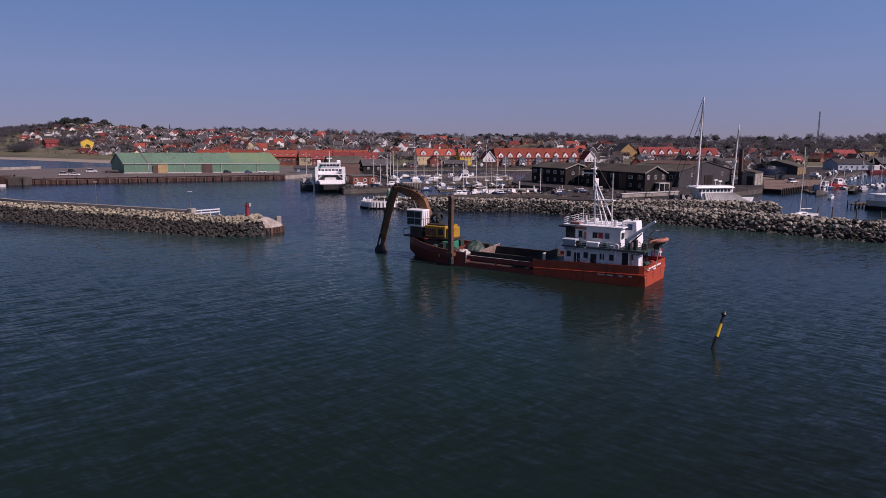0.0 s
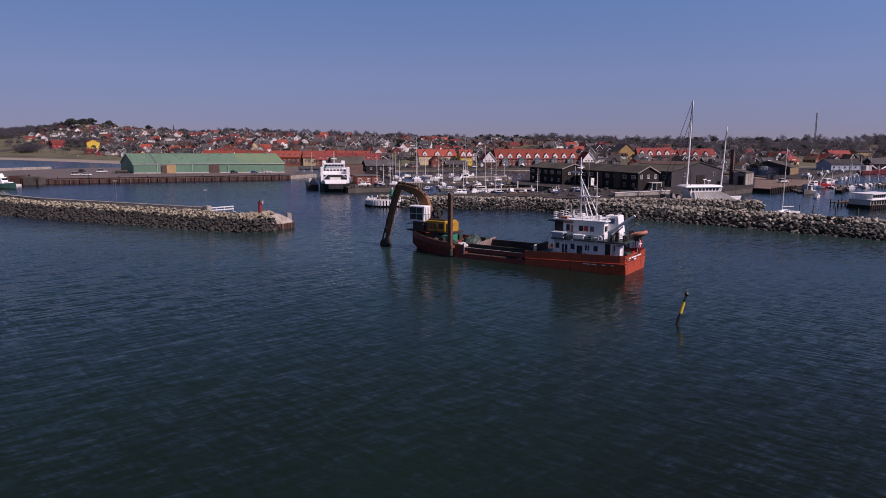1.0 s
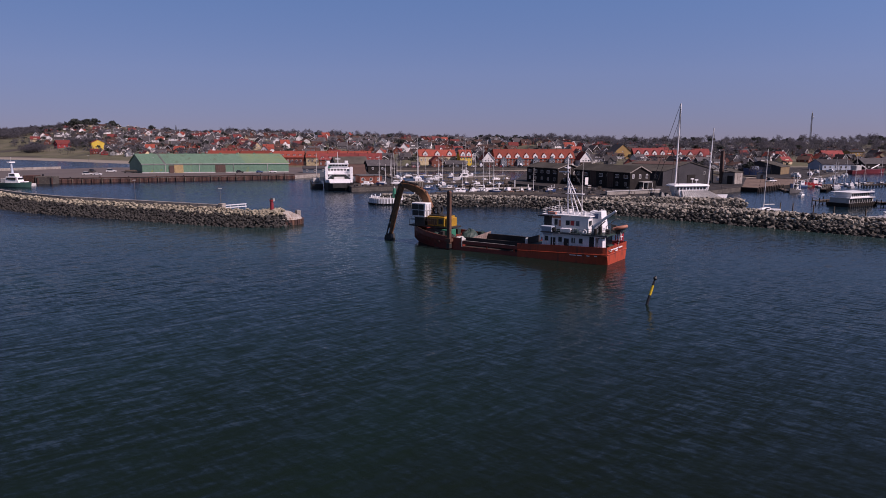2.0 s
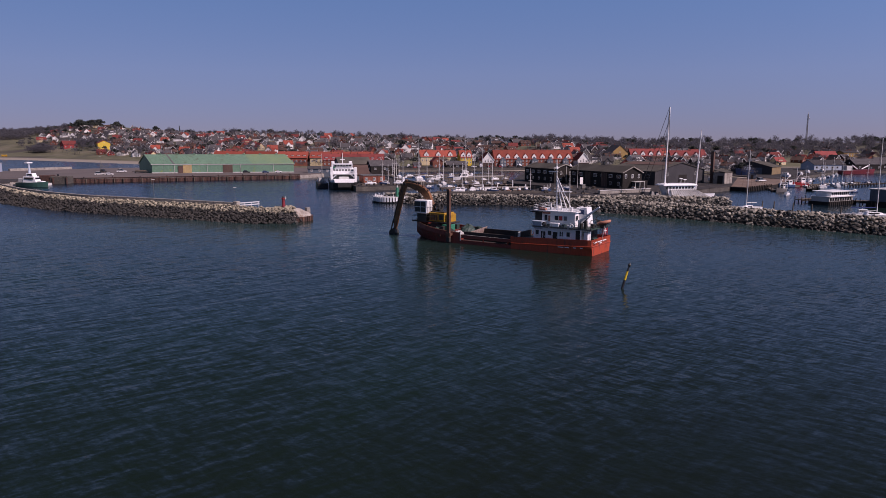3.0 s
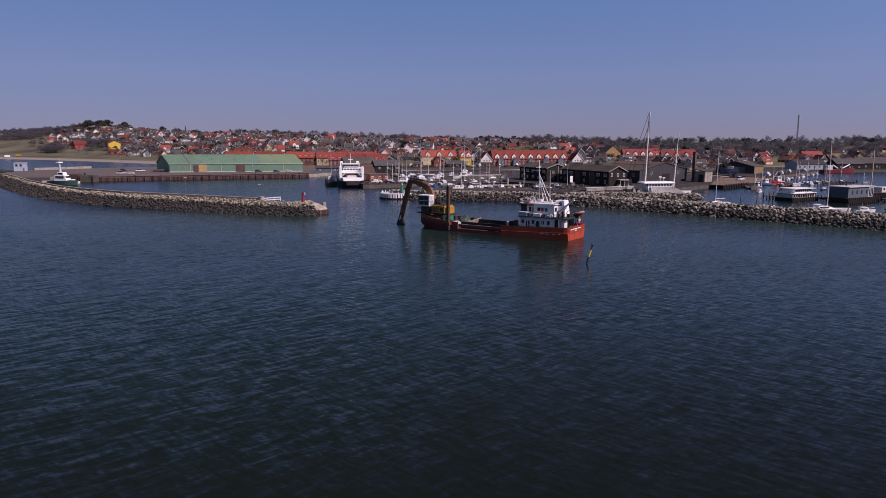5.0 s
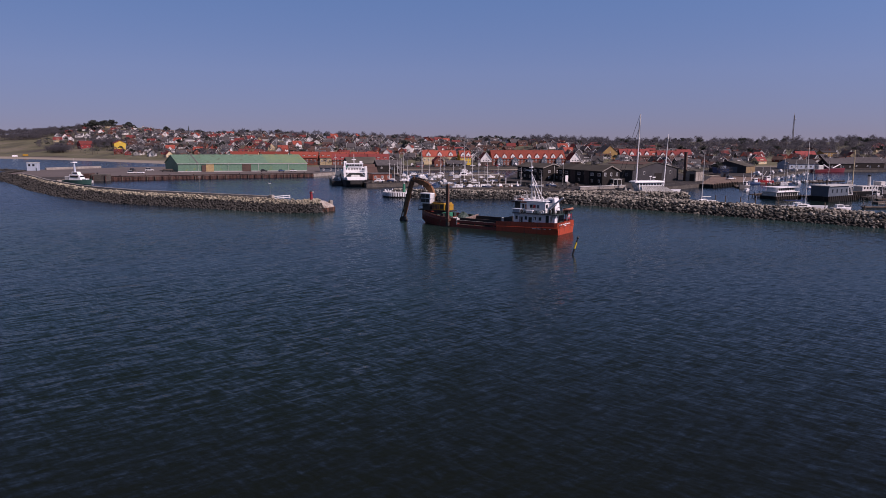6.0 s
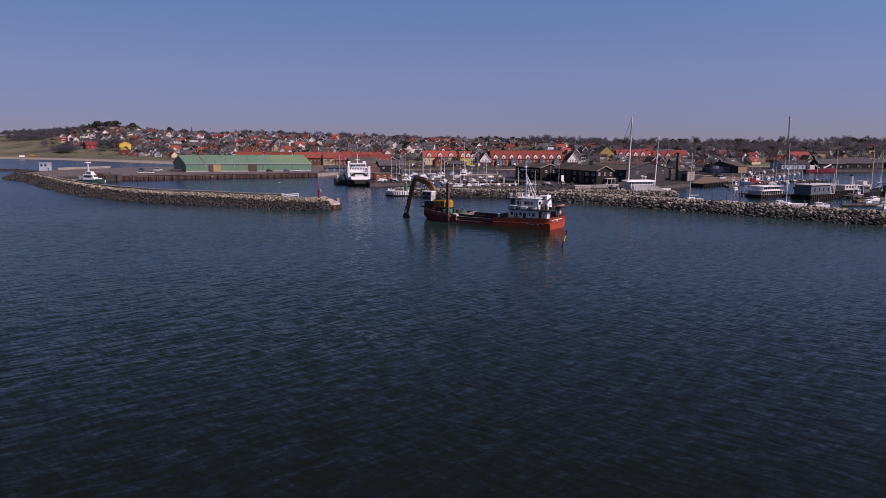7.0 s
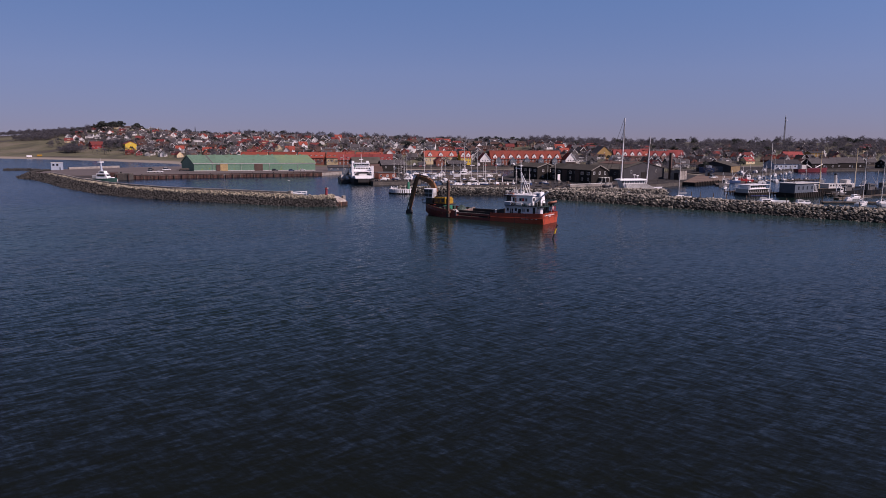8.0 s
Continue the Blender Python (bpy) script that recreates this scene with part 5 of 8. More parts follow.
trailer = thing("trailer", "dark loaded flatbed trailer beside the warehouse", "trailer", pose(-113, 443, 2.4, 0, 0, 10))
part("bed", Shape().box(-5, 5, -1.2, 1.2, 0.8, 1.1), STEEL, trailer)
part("load", Shape().box(-3, 3.4, -1.0, 1.0, 1.104, 1.9), WOOD, trailer, bevel=0.1)
for x in (-3, 2, 3.2):
    part("wheel", Shape().rod((x, -1.2, 0.45), (x, 1.2, 0.45), 0.45, n=12), RUBBER, trailer)
for i in range(9):
    rng = random.Random(i)
    single("mooring_bollard", Shape().rod((0, 0, 0), (0, 0, 0.7), 0.25, 0.3, 8), BLACK, "black iron mooring bollard on the quay edge", "bollard", pose(-128 + i * 13.5, 383 + i * 3.5, 2.4), "quay bollards")

# round pier head with white palisade and green light
head = thing("pier_head", "round pier head faced with white timber staves", "pier", kind="structure", m=pose(23.5, 237.5, 0))
part("core", Shape().rod((0, 0, -3), (0, 0, 2.0), 6.6, 6.6, 24), BLACK_TIMBER, head)
part("deck", Shape().rod((0, 0, 2.0), (0, 0, 2.25), 6.9, 6.9, 24), OFFWHITE, head)
for i in range(40):
    a = 2 * math.pi * i / 40
    part("stave", Shape().box(-0.2, 0.2, -0.33, 0.33, 0.5, 2.2), WHITE, head, at=pose(6.8 * math.cos(a), 6.8 * math.sin(a), 0, 0, 0, math.degrees(a)))
for i in range(16):
    a = 2 * math.pi * i / 16
    part("post", Shape().rod((7.0 * math.cos(a), 7.0 * math.sin(a), -2), (7.0 * math.cos(a), 7.0 * math.sin(a), 0.6), 0.3, n=6), BLACK_TIMBER, head)
    part("post", Shape().rod((6.2 * math.cos(a), 6.2 * math.sin(a), 2.25), (6.2 * math.cos(a), 6.2 * math.sin(a), 3.1), 0.14, n=6), WHITE, head)
glight = thing("harbour_light", "green pillar-shaped harbour light on the pier head", "beacon", pose(25.2, 234.2, 2.25))
part("pillar", Shape().rod((0, 0, 0), (0, 0, 3.4), 0.65, 0.5, 12), GREEN, glight)
part("lantern", Shape().rod((0, 0, 3.4), (0, 0, 4.1), 0.3, 0.2, 10), OFFWHITE, glight)


# ---- boats ----
def boat_hull(L, B, H, sheer_up, draft=0.5):
    rings = []
    for i in range(9):
        k = i / 8
        x = -L / 2 + L * k
        w = B / 2 * (0.78 + 0.22 * min(1, k * 3)) * (1 - max(0.0, (k - 0.45) / 0.55) ** 2.2) + 0.02
        h = H * (1 + sheer_up * k * k)
        rings.append([(x + 0.12 * L * k * k * 0.4, w, h), (x, w * 0.86, 0.15), (x, w * 0.3, -draft), (x, -w * 0.3, -draft), (x, -w * 0.86, 0.15), (x + 0.12 * L * k * k * 0.4, -w, h)])
    return Shape().loft(rings)


def deck_plate(L, B, z):
    pts = [(-L / 2 + 0.1, B * 0.36), (-L * 0.1, B * 0.46), (L * 0.2, B * 0.38), (L * 0.4, B * 0.17), (L * 0.47, 0)]
    return Shape().prism(pts + [(x, -y) for x, y in pts[-2::-1]], z, z + 0.06)


def sailing_boat(L, mast_h, hull_paint, cover, label, group="moored sailing boats"):
    b = thing("sailing_boat", label, "sailing boat", pose(0, -900, -60), group)
    part("hull", boat_hull(L, L * 0.31, L * 0.1, 0.35), hull_paint, b)
    part("deck", deck_plate(L, L * 0.31, L * 0.1), OFFWHITE, b)
    c = part("cabin", Shape().loft([[(-L * .12, -L * .1, L * .1), (L * .24, -L * .06, L * .1), (L * .24, L * .06, L * .1), (-L * .12, L * .1, L * .1)], [(-L * .1, -L * .08, L * .16), (L * .16, -L * .045, L * .145), (L * .16, L * .045, L * .145), (-L * .1, L * .08, L * .16)]]), WHITE, b, bevel=0.04)
    for s in (1, -1):
        part("cabin_pane", Shape().box(-L * .08, L * .1, s * L * .088 - .03, s * L * .088 + .03, L * .12, L * .145), GLASS, c)
    m = part("mast", Shape().rod((L * .08, 0, L * .1), (L * .06, 0, mast_h), 0.14, 0.09, 6), ALLOY, b)
    for z in (0.5, 0.75):
        part("spreader", Shape().rod((L * .07, -0.9, mast_h * z), (L * .07, 0.9, mast_h * z), 0.04, n=4), ALLOY, m)
    part("boom", Shape().rod((L * .06, 0, L * .24), (-L * .36, 0, L * .23), 0.16, n=6), cover, b, "sail furled under its cover")
    for p in ((L * .49, 0, L * .13), (-L * .48, 0, L * .1), (0, L * .14, L * .1), (0, -L * .14, L * .1)):
        part("stay", Shape().rod((L * .06, 0, mast_h * 0.97), p, 0.03, n=3), STEEL, m)
    return b


def motor_boat(L, hull_paint, label, group="moored motor boats", tall=1.0):
    b = thing("motor_boat", label, "motor boat", pose(0, -900, -60), group)
    part("hull", boat_hull(L, L * 0.34, L * 0.13, 0.4), hull_paint, b)
    part("deck", deck_plate(L, L * 0.34, L * 0.13), OFFWHITE, b)
    k = L * 0.13
    c = part("cabin", Shape().loft([[(-L * .3, -L * .13, k), (L * .22, -L * .09, k), (L * .22, L * .09, k), (-L * .3, L * .13, k)], [(-L * .28, -L * .11, k + L * .17 * tall), (L * .08, -L * .08, k + L * .17 * tall), (L * .08, L * .08, k + L * .17 * tall), (-L * .28, L * .11, k + L * .17 * tall)]]), WHITE, b, bevel=0.05)
    for s in (1, -1):
        part("cabin_pane", Shape().box(-L * .24, L * .06, s * L * .122 - .04, s * L * .108 + .04, k + L * .08 * tall, k + L * .14 * tall), GLASS, c)
    part("windscreen", Shape().add([(L * .2, -L * .07, k + L * .03), (L * .2, L * .07, k + L * .03), (L * .1, L * .065, k + L * .16 * tall), (L * .1, -L * .065, k + L * .16 * tall)], [(0, 1, 2, 3)]), GLASS, c)
    part("rail", Shape().tube([(-L * .2, L * .16, k + .7), (L * .25, L * .11, k + .8), (L * .46, 0, k + .95), (L * .25, -L * .11, k + .8), (-L * .2, -L * .16, k + .7)], 0.04, 4), ALLOY, b)
    part("antenna", Shape().rod((-L * .1, 0, k + L * .17 * tall), (-L * .14, 0, k + L * .34 * tall), 0.04, n=4), ALLOY, b)
    return b


def fishing_boat(L, hull_paint, house, label, band=WHITE):
    b = thing("fishing_boat", label, "fishing boat", pose(0, -900, -60))
    part("hull", boat_hull(L, L * 0.36, L * 0.15, 0.55, 1.0), hull_paint, b)
    part("deck", deck_plate(L, L * 0.33, L * 0.145), DECK_RED, b)
    w = part("wheelhouse", Shape().box(-L * .34, -L * .08, -L * .09, L * .09, L * .15, L * .36), house, b, bevel=0.08)
    for s in (1, -1):
        part("pane", Shape().box(-L * .3, -L * .12, s * L * .09 - .04, s * L * .09 + .04, L * .27, L * .33), GLASS, w)
    part("front_pane", Shape().box(-L * .085, -L * .07, -L * .07, L * .07, L * .27, L * .33), GLASS, w)
    part("mast", Shape().rod((L * .1, 0, L * .15), (L * .1, 0, L * .8), 0.14, 0.08), band, b)
    part("boom", Shape().rod((L * .1, 0, L * .3), (-L * .15, 0, L * .6), 0.1), band, b)
    part("gantry", Shape().tube([(-L * .44, -L * .13, L * .15), (-L * .44, -L * .13, L * .42), (-L * .44, L * .13, L * .42), (-L * .44, L * .13, L * .15)], 0.12), band, b)
    part("winch", Shape().rod((L * .02, -L * .06, L * .2), (L * .02, L * .06, L * .2), L * .035, n=10), STEEL, b)
    part("rub_rail", Shape().tube([(-L * .48, L * .155, L * .13), (-L * .1, L * .18, L * .14), (L * .2, L * .15, L * .16)], 0.1, 5), band, b)
    return b


SAIL = [sailing_boat(9.0, 15.2, WHITE, SAILCOVER, "white sailing boat with bare mast, moored"),
        sailing_boat(7.8, 12.6, BLUE, OFFWHITE, "blue-hulled sailing boat with bare mast, moored"),
        sailing_boat(11.0, 20.0, WHITE, OFFWHITE, "large white sailing boat with tall bare mast"),
        sailing_boat(7.0, 11.0, OFFWHITE, SAILCOVER, "small pale sailing boat with bare mast"),
        sailing_boat(15.5, 23.9, WHITE, SAILCOVER, "large white cruising yacht with very tall mast")]
MOTOR = [motor_boat(6.8, WHITE, "white cabin motor boat, moored"), motor_boat(5.2, WHITE, "small white motor boat, moored"), motor_boat(11.5, WHITE, "large white motor yacht, moored", tall=1.2),
         motor_boat(4.8, BLUE, "small blue open motor boat, moored")]
FISH = [fishing_boat(12, RED, WHITE, "red fishing boat with white wheelhouse, moored"), fishing_boat(9.5, BLUE, WHITE, "blue fishing boat with white wheelhouse, moored"),
        fishing_boat(14, BLACK, GREY_WALL, "dark-hulled fishing boat with grey wheelhouse", OFFWHITE), fishing_boat(10, GREY_WALL, OFFWHITE, "grey fishing cutter moored at the slipway quay")]
USED = set()


def moor(kind, x, y, turn, z=0.0):
    """Puts the prototype itself at its first berth and copies at the others."""
    m = pose(x, y, z, 0, 0, turn)
    if kind.name in USED:
        return copy_thing(kind, m)
    USED.add(kind.name)
    kind.matrix_world = m
    return kind


for k, x, y, turn in ((0, 28, 321.5, 95), (3, 31.5, 327.5, 90), (0, 35, 331, 88), (1, 41.5, 347, 95), (2, 71, 292, 20), (4, 55, 381, 85), (4, 102, 470, 80), (4, 156.5, 155.5, -25), (1, 64, 300, 100), (3, 58, 330, 95), (0, 63, 345, 88), (3, 70, 352, 92), (1, 76, 348, 86)):
    moor(SAIL[k], x, y, turn)
for k, x, y, turn in ((0, 82, 352, 95), (3, 88, 345, 88), (1, 60, 415, 5), (0, 66, 424, 0), (3, 90, 410, 95), (0, 48, 420, 92), (1, 44, 400, 90), (3, 46, 440, 88), (2, 98, 452, 80), (0, 78, 440, 95)):
    moor(SAIL[k], x, y, turn)
for k, x, y, turn in ((2, 137.8, 187.5, 196), (2, 194, 149, 35), (2, 202, 148, 60), (0, 212, 156, 40), (2, 236, 165, 50), (0, 246, 172, 50), (1, 228, 160, 52), (0, 222, 140, 45), (2, 258, 190, 60),
                      (2, 262, 226, 20), (0, 250, 292, 70), (1, 258, 300, 80), (3, 244, 296, 75), (0, 268, 306, 75), (0, 279, 312, 70), (3, 288, 316, 78), (1, 300, 318, 72)):
    moor(SAIL[k], x, y, turn)
for k, x, y, turn in ((2, 82, 386, 200), (0, 54, 268, 175), (1, 60, 311, 20), (3, 50, 312, 10), (1, 68, 312, 15), (0, 74, 316, 190), (1, 84, 318, 10), (0, 53, 352, 85), (1, 57, 354, 90), (0, 64, 384, 180)):
    moor(MOTOR[k], x, y, turn)
for k, x, y, turn in ((1, 47, 392, 95), (3, 50, 402, 90), (1, 95, 430, 10), (0, 70, 400, 20), (3, 80, 410, 10), (0, 163.5, 166, -25), (0, 172, 155, -10), (1, 196, 246, 35), (0, 240, 280, 60),
                      (1, 248, 288, 60), (0, 262, 296, 70), (1, 225, 300, 60), (3, 240, 258, 20), (1, 206, 170, 20), (0, 216, 178, 15), (1, 56, 430, 20), (0, 84, 430, 100), (1, 100, 440, 90)):
    moor(MOTOR[k], x, y, turn)
for k, x, y, turn in ((0, 246, 304.5, 190), (1, 233.5, 297, 190), (3, 207.5, 266, 215), (2, 232, 199, 10), (2, 248, 203, 8), (2, 262, 211, 18), (3, 222, 196, 200), (2, 276, 222, 30), (1, 284, 250, 40), (3, 266, 262, 60)):
    moor(FISH[k], x, y, turn)
# boats laid up on the quay
for k, x, y, turn in ((1, 52, 251, 10), (3, 66, 250, 170)):
    moor(MOTOR[k], x, y, turn, 2.75)
for i in range(16):
    rng = random.Random(90 + i)
    x, y = rng.uniform(48, 128), rng.uniform(236, 258)
    if y < 262 - (x - 40) * 0.25 + 8:
        x, y = 46 + i * 4.6, 250 - max(0, i * 4.6 - 26) * 0.35
    c = thing("boat_cradle", "weathered timber and steel boat cradle on the quay", "cradle", pose(x, y, 2.2, 0, 0, rng.uniform(0, 180)), "boat cradles")
    for s in (-1, 1):
        part("beam", Shape().box(-1.5, 1.5, s * 0.8 - 0.12, s * 0.8 + 0.12, 0, 0.3), WOOD, c)
        part("post", Shape().rod((s * 1.1, 0, 0.3), (s * 1.3, 0, 1.5), 0.08), STEEL, c)
    part("cross_beam", Shape().box(-1.4, -1.1, -1.0, 1.0, 0.304, 0.5), WOOD, c)


def pontoon(x0, y0, x1, y1, wide=2.2):
    p = thing("pontoon", "weathered timber floating jetty with mooring piles", "jetty", group="jetties")
    d = math.dist((x0, y0), (x1, y1))
    p.matrix_world = pose(x0, y0, 0, 0, 0, math.degrees(math.atan2(y1 - y0, x1 - x0)))
    part("deck", Shape().box(0, d, -wide / 2, wide / 2, 0.3, 0.75), WOOD, p, bevel=0.05)
    part("float", Shape().box(0.5, d - 0.5, -wide / 2 + 0.2, wide / 2 - 0.2, -0.4, 0.296), CONCRETE, p)
    for i in range(int(d / 8) + 1):
        part("post", Shape().rod((1 + i * 8, wide / 2 + 0.25, -2), (1 + i * 8, wide / 2 + 0.25, 2.6), 0.16, n=6), WOOD, p)


for a in ((48, 270, 84, 268), (62, 283, 94, 284), (96, 340, 120, 420), (62, 366, 104, 372), (70, 392, 112, 398), (54, 440, 120, 448), (54, 306, 94, 322), (50, 348, 92, 350), (50, 416, 92, 420), (44, 380, 44, 450), (185, 160, 240, 148), (205, 176, 262, 200), (236, 300, 300, 324), (206, 268, 226, 306), (190, 214, 222, 204), (218, 190, 240, 186)):
    pontoon(*a)
for x, y in ((143.4, 188), (146.4, 186), (149, 180), (151.2, 174), (155, 166), (163, 152), (170, 142), (178, 132), (186, 122)):
    single("mooring_pole", Shape().rod((0, 0, -2), (0, 0, 3.1), 0.2, 0.18, 8), WOOD, "dark timber mooring pile in the water", "pile", pose(x, y, 0), "mooring piles")


def dark_jetty(x0, y0, x1, y1, top=1.3):
    """A fixed timber jetty on close-set tarred piles."""
    d = math.dist((x0, y0), (x1, y1))
    j = thing("timber_jetty", "dark tarred timber jetty on close-set piles", "jetty", pose(x0, y0, 0, 0, 0, math.degrees(math.atan2(y1 - y0, x1 - x0))), "jetties")
    part("deck", Shape().box(0, d, -1.2, 1.2, top - 0.25, top), WOOD, j, bevel=0.04)
    part("fascia", Shape().box(0.2, d - 0.2, -1.28, -1.2, top - 0.7, top - 0.05), BLACK_TIMBER, j)
    for i in range(int(d / 2.6) + 1):
        for side in (-1.3, 1.3):
            part("pile", Shape().rod((0.3 + i * 2.6, side, -2), (0.3 + i * 2.6, side, top + (1.0 if i % 3 == 0 else 0.1)), 0.17, n=6), BLACK_TIMBER, j)


for run in ((193, 203, 214, 199), (176, 213, 196, 222), (214, 192, 236, 207), (224, 268, 246, 290), (268, 296, 300, 306)):
    dark_jetty(*run)
jetty_head = thing("stone_dolphin", "square stone and timber jetty head in the marina", "jetty", pose(46, 330, 0))
part("block", Shape().box(-4.5, 4.5, -3, 3, -2, 2.6), CONCRETE, jetty_head, bevel=0.2)
for i in range(8):
    part("stave", Shape().box(-4.4 + i * 1.2, -3.9 + i * 1.2, -3.25, -3.0, -1, 2.4), WOOD, jetty_head)


# jetties, walls and quayside clutter before the black sheds
jetty = thing("concrete_jetty", "pale concrete jetty with white mooring posts", "jetty", group="jetties")
part("deck", Shape().box(70, 97, 299.5, 302.5, 0.5, 1.25), CONCRETE, jetty, bevel=0.06)
for x in (72, 80, 88, 95):
    part("pier", Shape().box(x - 0.5, x + 0.5, 300, 302, -2, 0.496), DARK_WALL, jetty)
for x, h in ((74, 1.2), (81, 1.1), (88.5, 3.2), (95, 1.2)):
    part("post", Shape().rod((x, 300, 1.25), (x, 300, 1.25 + h), 0.28, 0.25, 8), WHITE, jetty)
dark_pier = thing("timber_pier", "dark tarred timber pier with tan decking", "pier", group="jetties")
part("deck", Shape().box(64, 93, 311, 315, 1.3, 1.65), WOOD, dark_pier, bevel=0.04)
part("fender_wall", Shape().box(64.2, 93, 311.2, 314.8, -2, 1.296), BLACK_TIMBER, dark_pier)
for i in range(12):
    part("post", Shape().rod((65 + i * 2.5, 310.8, -2), (65 + i * 2.5, 310.8, 2.2), 0.2, n=6), BLACK_TIMBER, dark_pier)
back_pier = thing("stone_pier", "tan stone pier inside the marina", "pier", group="jetties")
part("body", Shape().prism([(82, 381), (112, 396), (112, 404), (88, 400), (80, 388)], -2, 1.5), DARK_WALL, back_pier)
part("paving", Shape().prism([(82, 381), (112, 396), (112, 404), (88, 400), (80, 388)], 1.504, 1.75), CONCRETE, back_pier, bevel=0.05)
low_wall = thing("quay_parapet", "low stained concrete wall along the shed quay", "wall", pose(105.6, 236.4, 2.2, 0, 0, 18))
part("wall", Shape().box(0, 27, -0.5, 0.5, 0, 1.3), CONCRETE, low_wall, bevel=0.06)
part("coping", Shape().box(-0.2, 27.2, -0.7, 0.7, 1.304, 1.55), OFFWHITE, low_wall, bevel=0.04)
edge_wall = thing("quay_parapet", "low dark timber-faced wall behind the rubble", "wall", pose(42, 246.2, 2.2, 0, 0, -3))
part("wall", Shape().box(0, 42, -0.3, 0.3, 0, 0.9), DARK_WALL, edge_wall, bevel=0.05)


def net_heap(x, y, z, r, material, seed):
    rng = random.Random(seed)
    rings = [[(r * k * math.cos(a * 0.6283) * rng.uniform(0.85, 1.15), r * k * 0.7 * math.sin(a * 0.6283) * rng.uniform(0.85, 1.15), h * r) for a in range(10)] for k, h in ((1.0, 0.0), (0.92, 0.28), (0.6, 0.55), (0.15, 0.68))]
    single("covered_net", Shape().loft(rings), material, "tarpaulin-covered fishing net piled on the quay", "net", pose(x, y, z, 0, 0, rng.uniform(0, 180)), "quay clutter")


def pallet_stack(x, y, z, n, turn, material):
    p = thing("pallet_stack", "stack of timber pallets and fish boxes", "pallets", pose(x, y, z, 0, 0, turn), "quay clutter")
    for i in range(n):
        part("pallet", Shape().box(-0.75, 0.75, -0.6, 0.6, i * 0.3, i * 0.3 + 0.26), material if i % 3 == 2 else WOOD, p)


rng = random.Random(44)
for i in range(16):
    x = 44 + i * 2.7 + rng.uniform(-0.8, 0.8)
    y = 250 + rng.uniform(-1.5, 6)
    if i % 2:
        net_heap(x, y, 2.2, rng.uniform(0.8, 1.5), rng.choice((BLACK, GREENDECK, BROWN_STEEL, STEEL)), i)
    else:
        pallet_stack(x, y, 2.2, rng.randint(2, 4), rng.uniform(0, 90), rng.choice((OFFWHITE, BLUE, WOOD)))
for i in range(12):
    x = 100 + i * 3.6
    y = 266 - (x - 104) * 0.42 + rng.uniform(-3, 3) - (6 if x > 118 else 0)
    if x < 128:
        net_heap(x, min(y, 262), 2.2, rng.uniform(0.7, 1.4), rng.choice((BLACK, BROWN_STEEL, STEEL)), 60 + i)
    else:
        pallet_stack(x, y + 14, 2.2, rng.randint(2, 5), rng.uniform(0, 90), OFFWHITE)
for k, x, y, turn in ((1, 56, 273, 95), (0, 62, 273.5, 88), (3, 68, 272, 92), (1, 73, 273, 85), (1, 79, 272, 95), (0, 66, 288, 85), (3, 71, 288, 92), (1, 76, 288, 90), (0, 82, 289, 95), (1, 88, 288, 88), (3, 93, 293, 90),
                      (1, 68, 318, 92), (0, 74, 319, 88), (3, 80, 318, 90), (0, 86, 319, 92), (1, 92, 372, 30), (0, 100, 378, 30), (1, 108, 384, 30)):
    moor(MOTOR[k], x, y, turn)
for k, x, y, turn in ((3, 90, 276, 95), (0, 77, 294, 88), (1, 116, 420, 90)):
    moor(SAIL[k], x, y, turn)
paints = (WHITE, STEEL, BLACK, BLUE, OFFWHITE, RED, GREY_WALL)
for i in range(20):
    car("car", paints[rng.randrange(7)], 48 + i * 9.2 + rng.uniform(-2, 2), 517.5 + rng.uniform(0, 3), 2.6, 90 + rng.uniform(-6, 6) if i % 4 else rng.uniform(-5, 5), "car parked along the waterfront road")
for i in range(9):
    car("car", paints[rng.randrange(7)], 150 + i * 6 + rng.uniform(-2, 2), 470 + rng.uniform(-10, 10), 2.2, 90 + rng.uniform(-6, 6), "car parked on the harbour quay")
for k, x, y, turn in ((3, 90, 255, 15), (3, 101, 262, 160)):
    moor(MOTOR[k], x, y, turn, 2.4)
for i in range(14):
    x, y = 88 + i * 2.4 + rng.uniform(-1, 1), 256 + rng.uniform(-8, 16)
    if i % 2:
        net_heap(x, y, 2.2, rng.uniform(0.8, 1.6), rng.choice((BLACK, STEEL, GREENDECK)), 200 + i)
    else:
        pallet_stack(x, y, 2.2, rng.randint(3, 6), rng.uniform(0, 90), rng.choice((OFFWHITE, WOOD)))
for x, y in ((89, 262), (93, 270), (97, 277), (101, 285)):
    single("mooring_post", Shape().rod((0, 0, -1), (0, 0, 1.3), 0.22, 0.2, 8), OFFWHITE, "white mooring post on the quay edge", "post", pose(x + 1.2, y, 2.2), "quay posts")
slip_fender = thing("slip_fendering", "dark tarred fender piles along the slipway quay", "fender", kind="structure")
for i in range(15):
    k = i / 14
    part("pile", Shape().rod((193.2 + 23.8 * k + 0.3, 271 + 16 * k - 0.4, -2), (193.2 + 23.8 * k + 0.3, 271 + 16 * k - 0.4, 2.3), 0.28, n=7), BLACK_TIMBER, slip_fender)
for i in range(13):
    k, x, y = rng.choice((0, 1, 3)), 40 + i * 15 + rng.uniform(-3, 3), 526 + rng.uniform(-1.5, 2.5)
    moor(MOTOR[k], x, y, rng.uniform(60, 120), 3.15)
for x, y, k in ((206, 318, 0), (212, 326, 1), (218, 334, 3), (200, 306, 1)):
    moor(MOTOR[k], x, y, 140, 2.8)
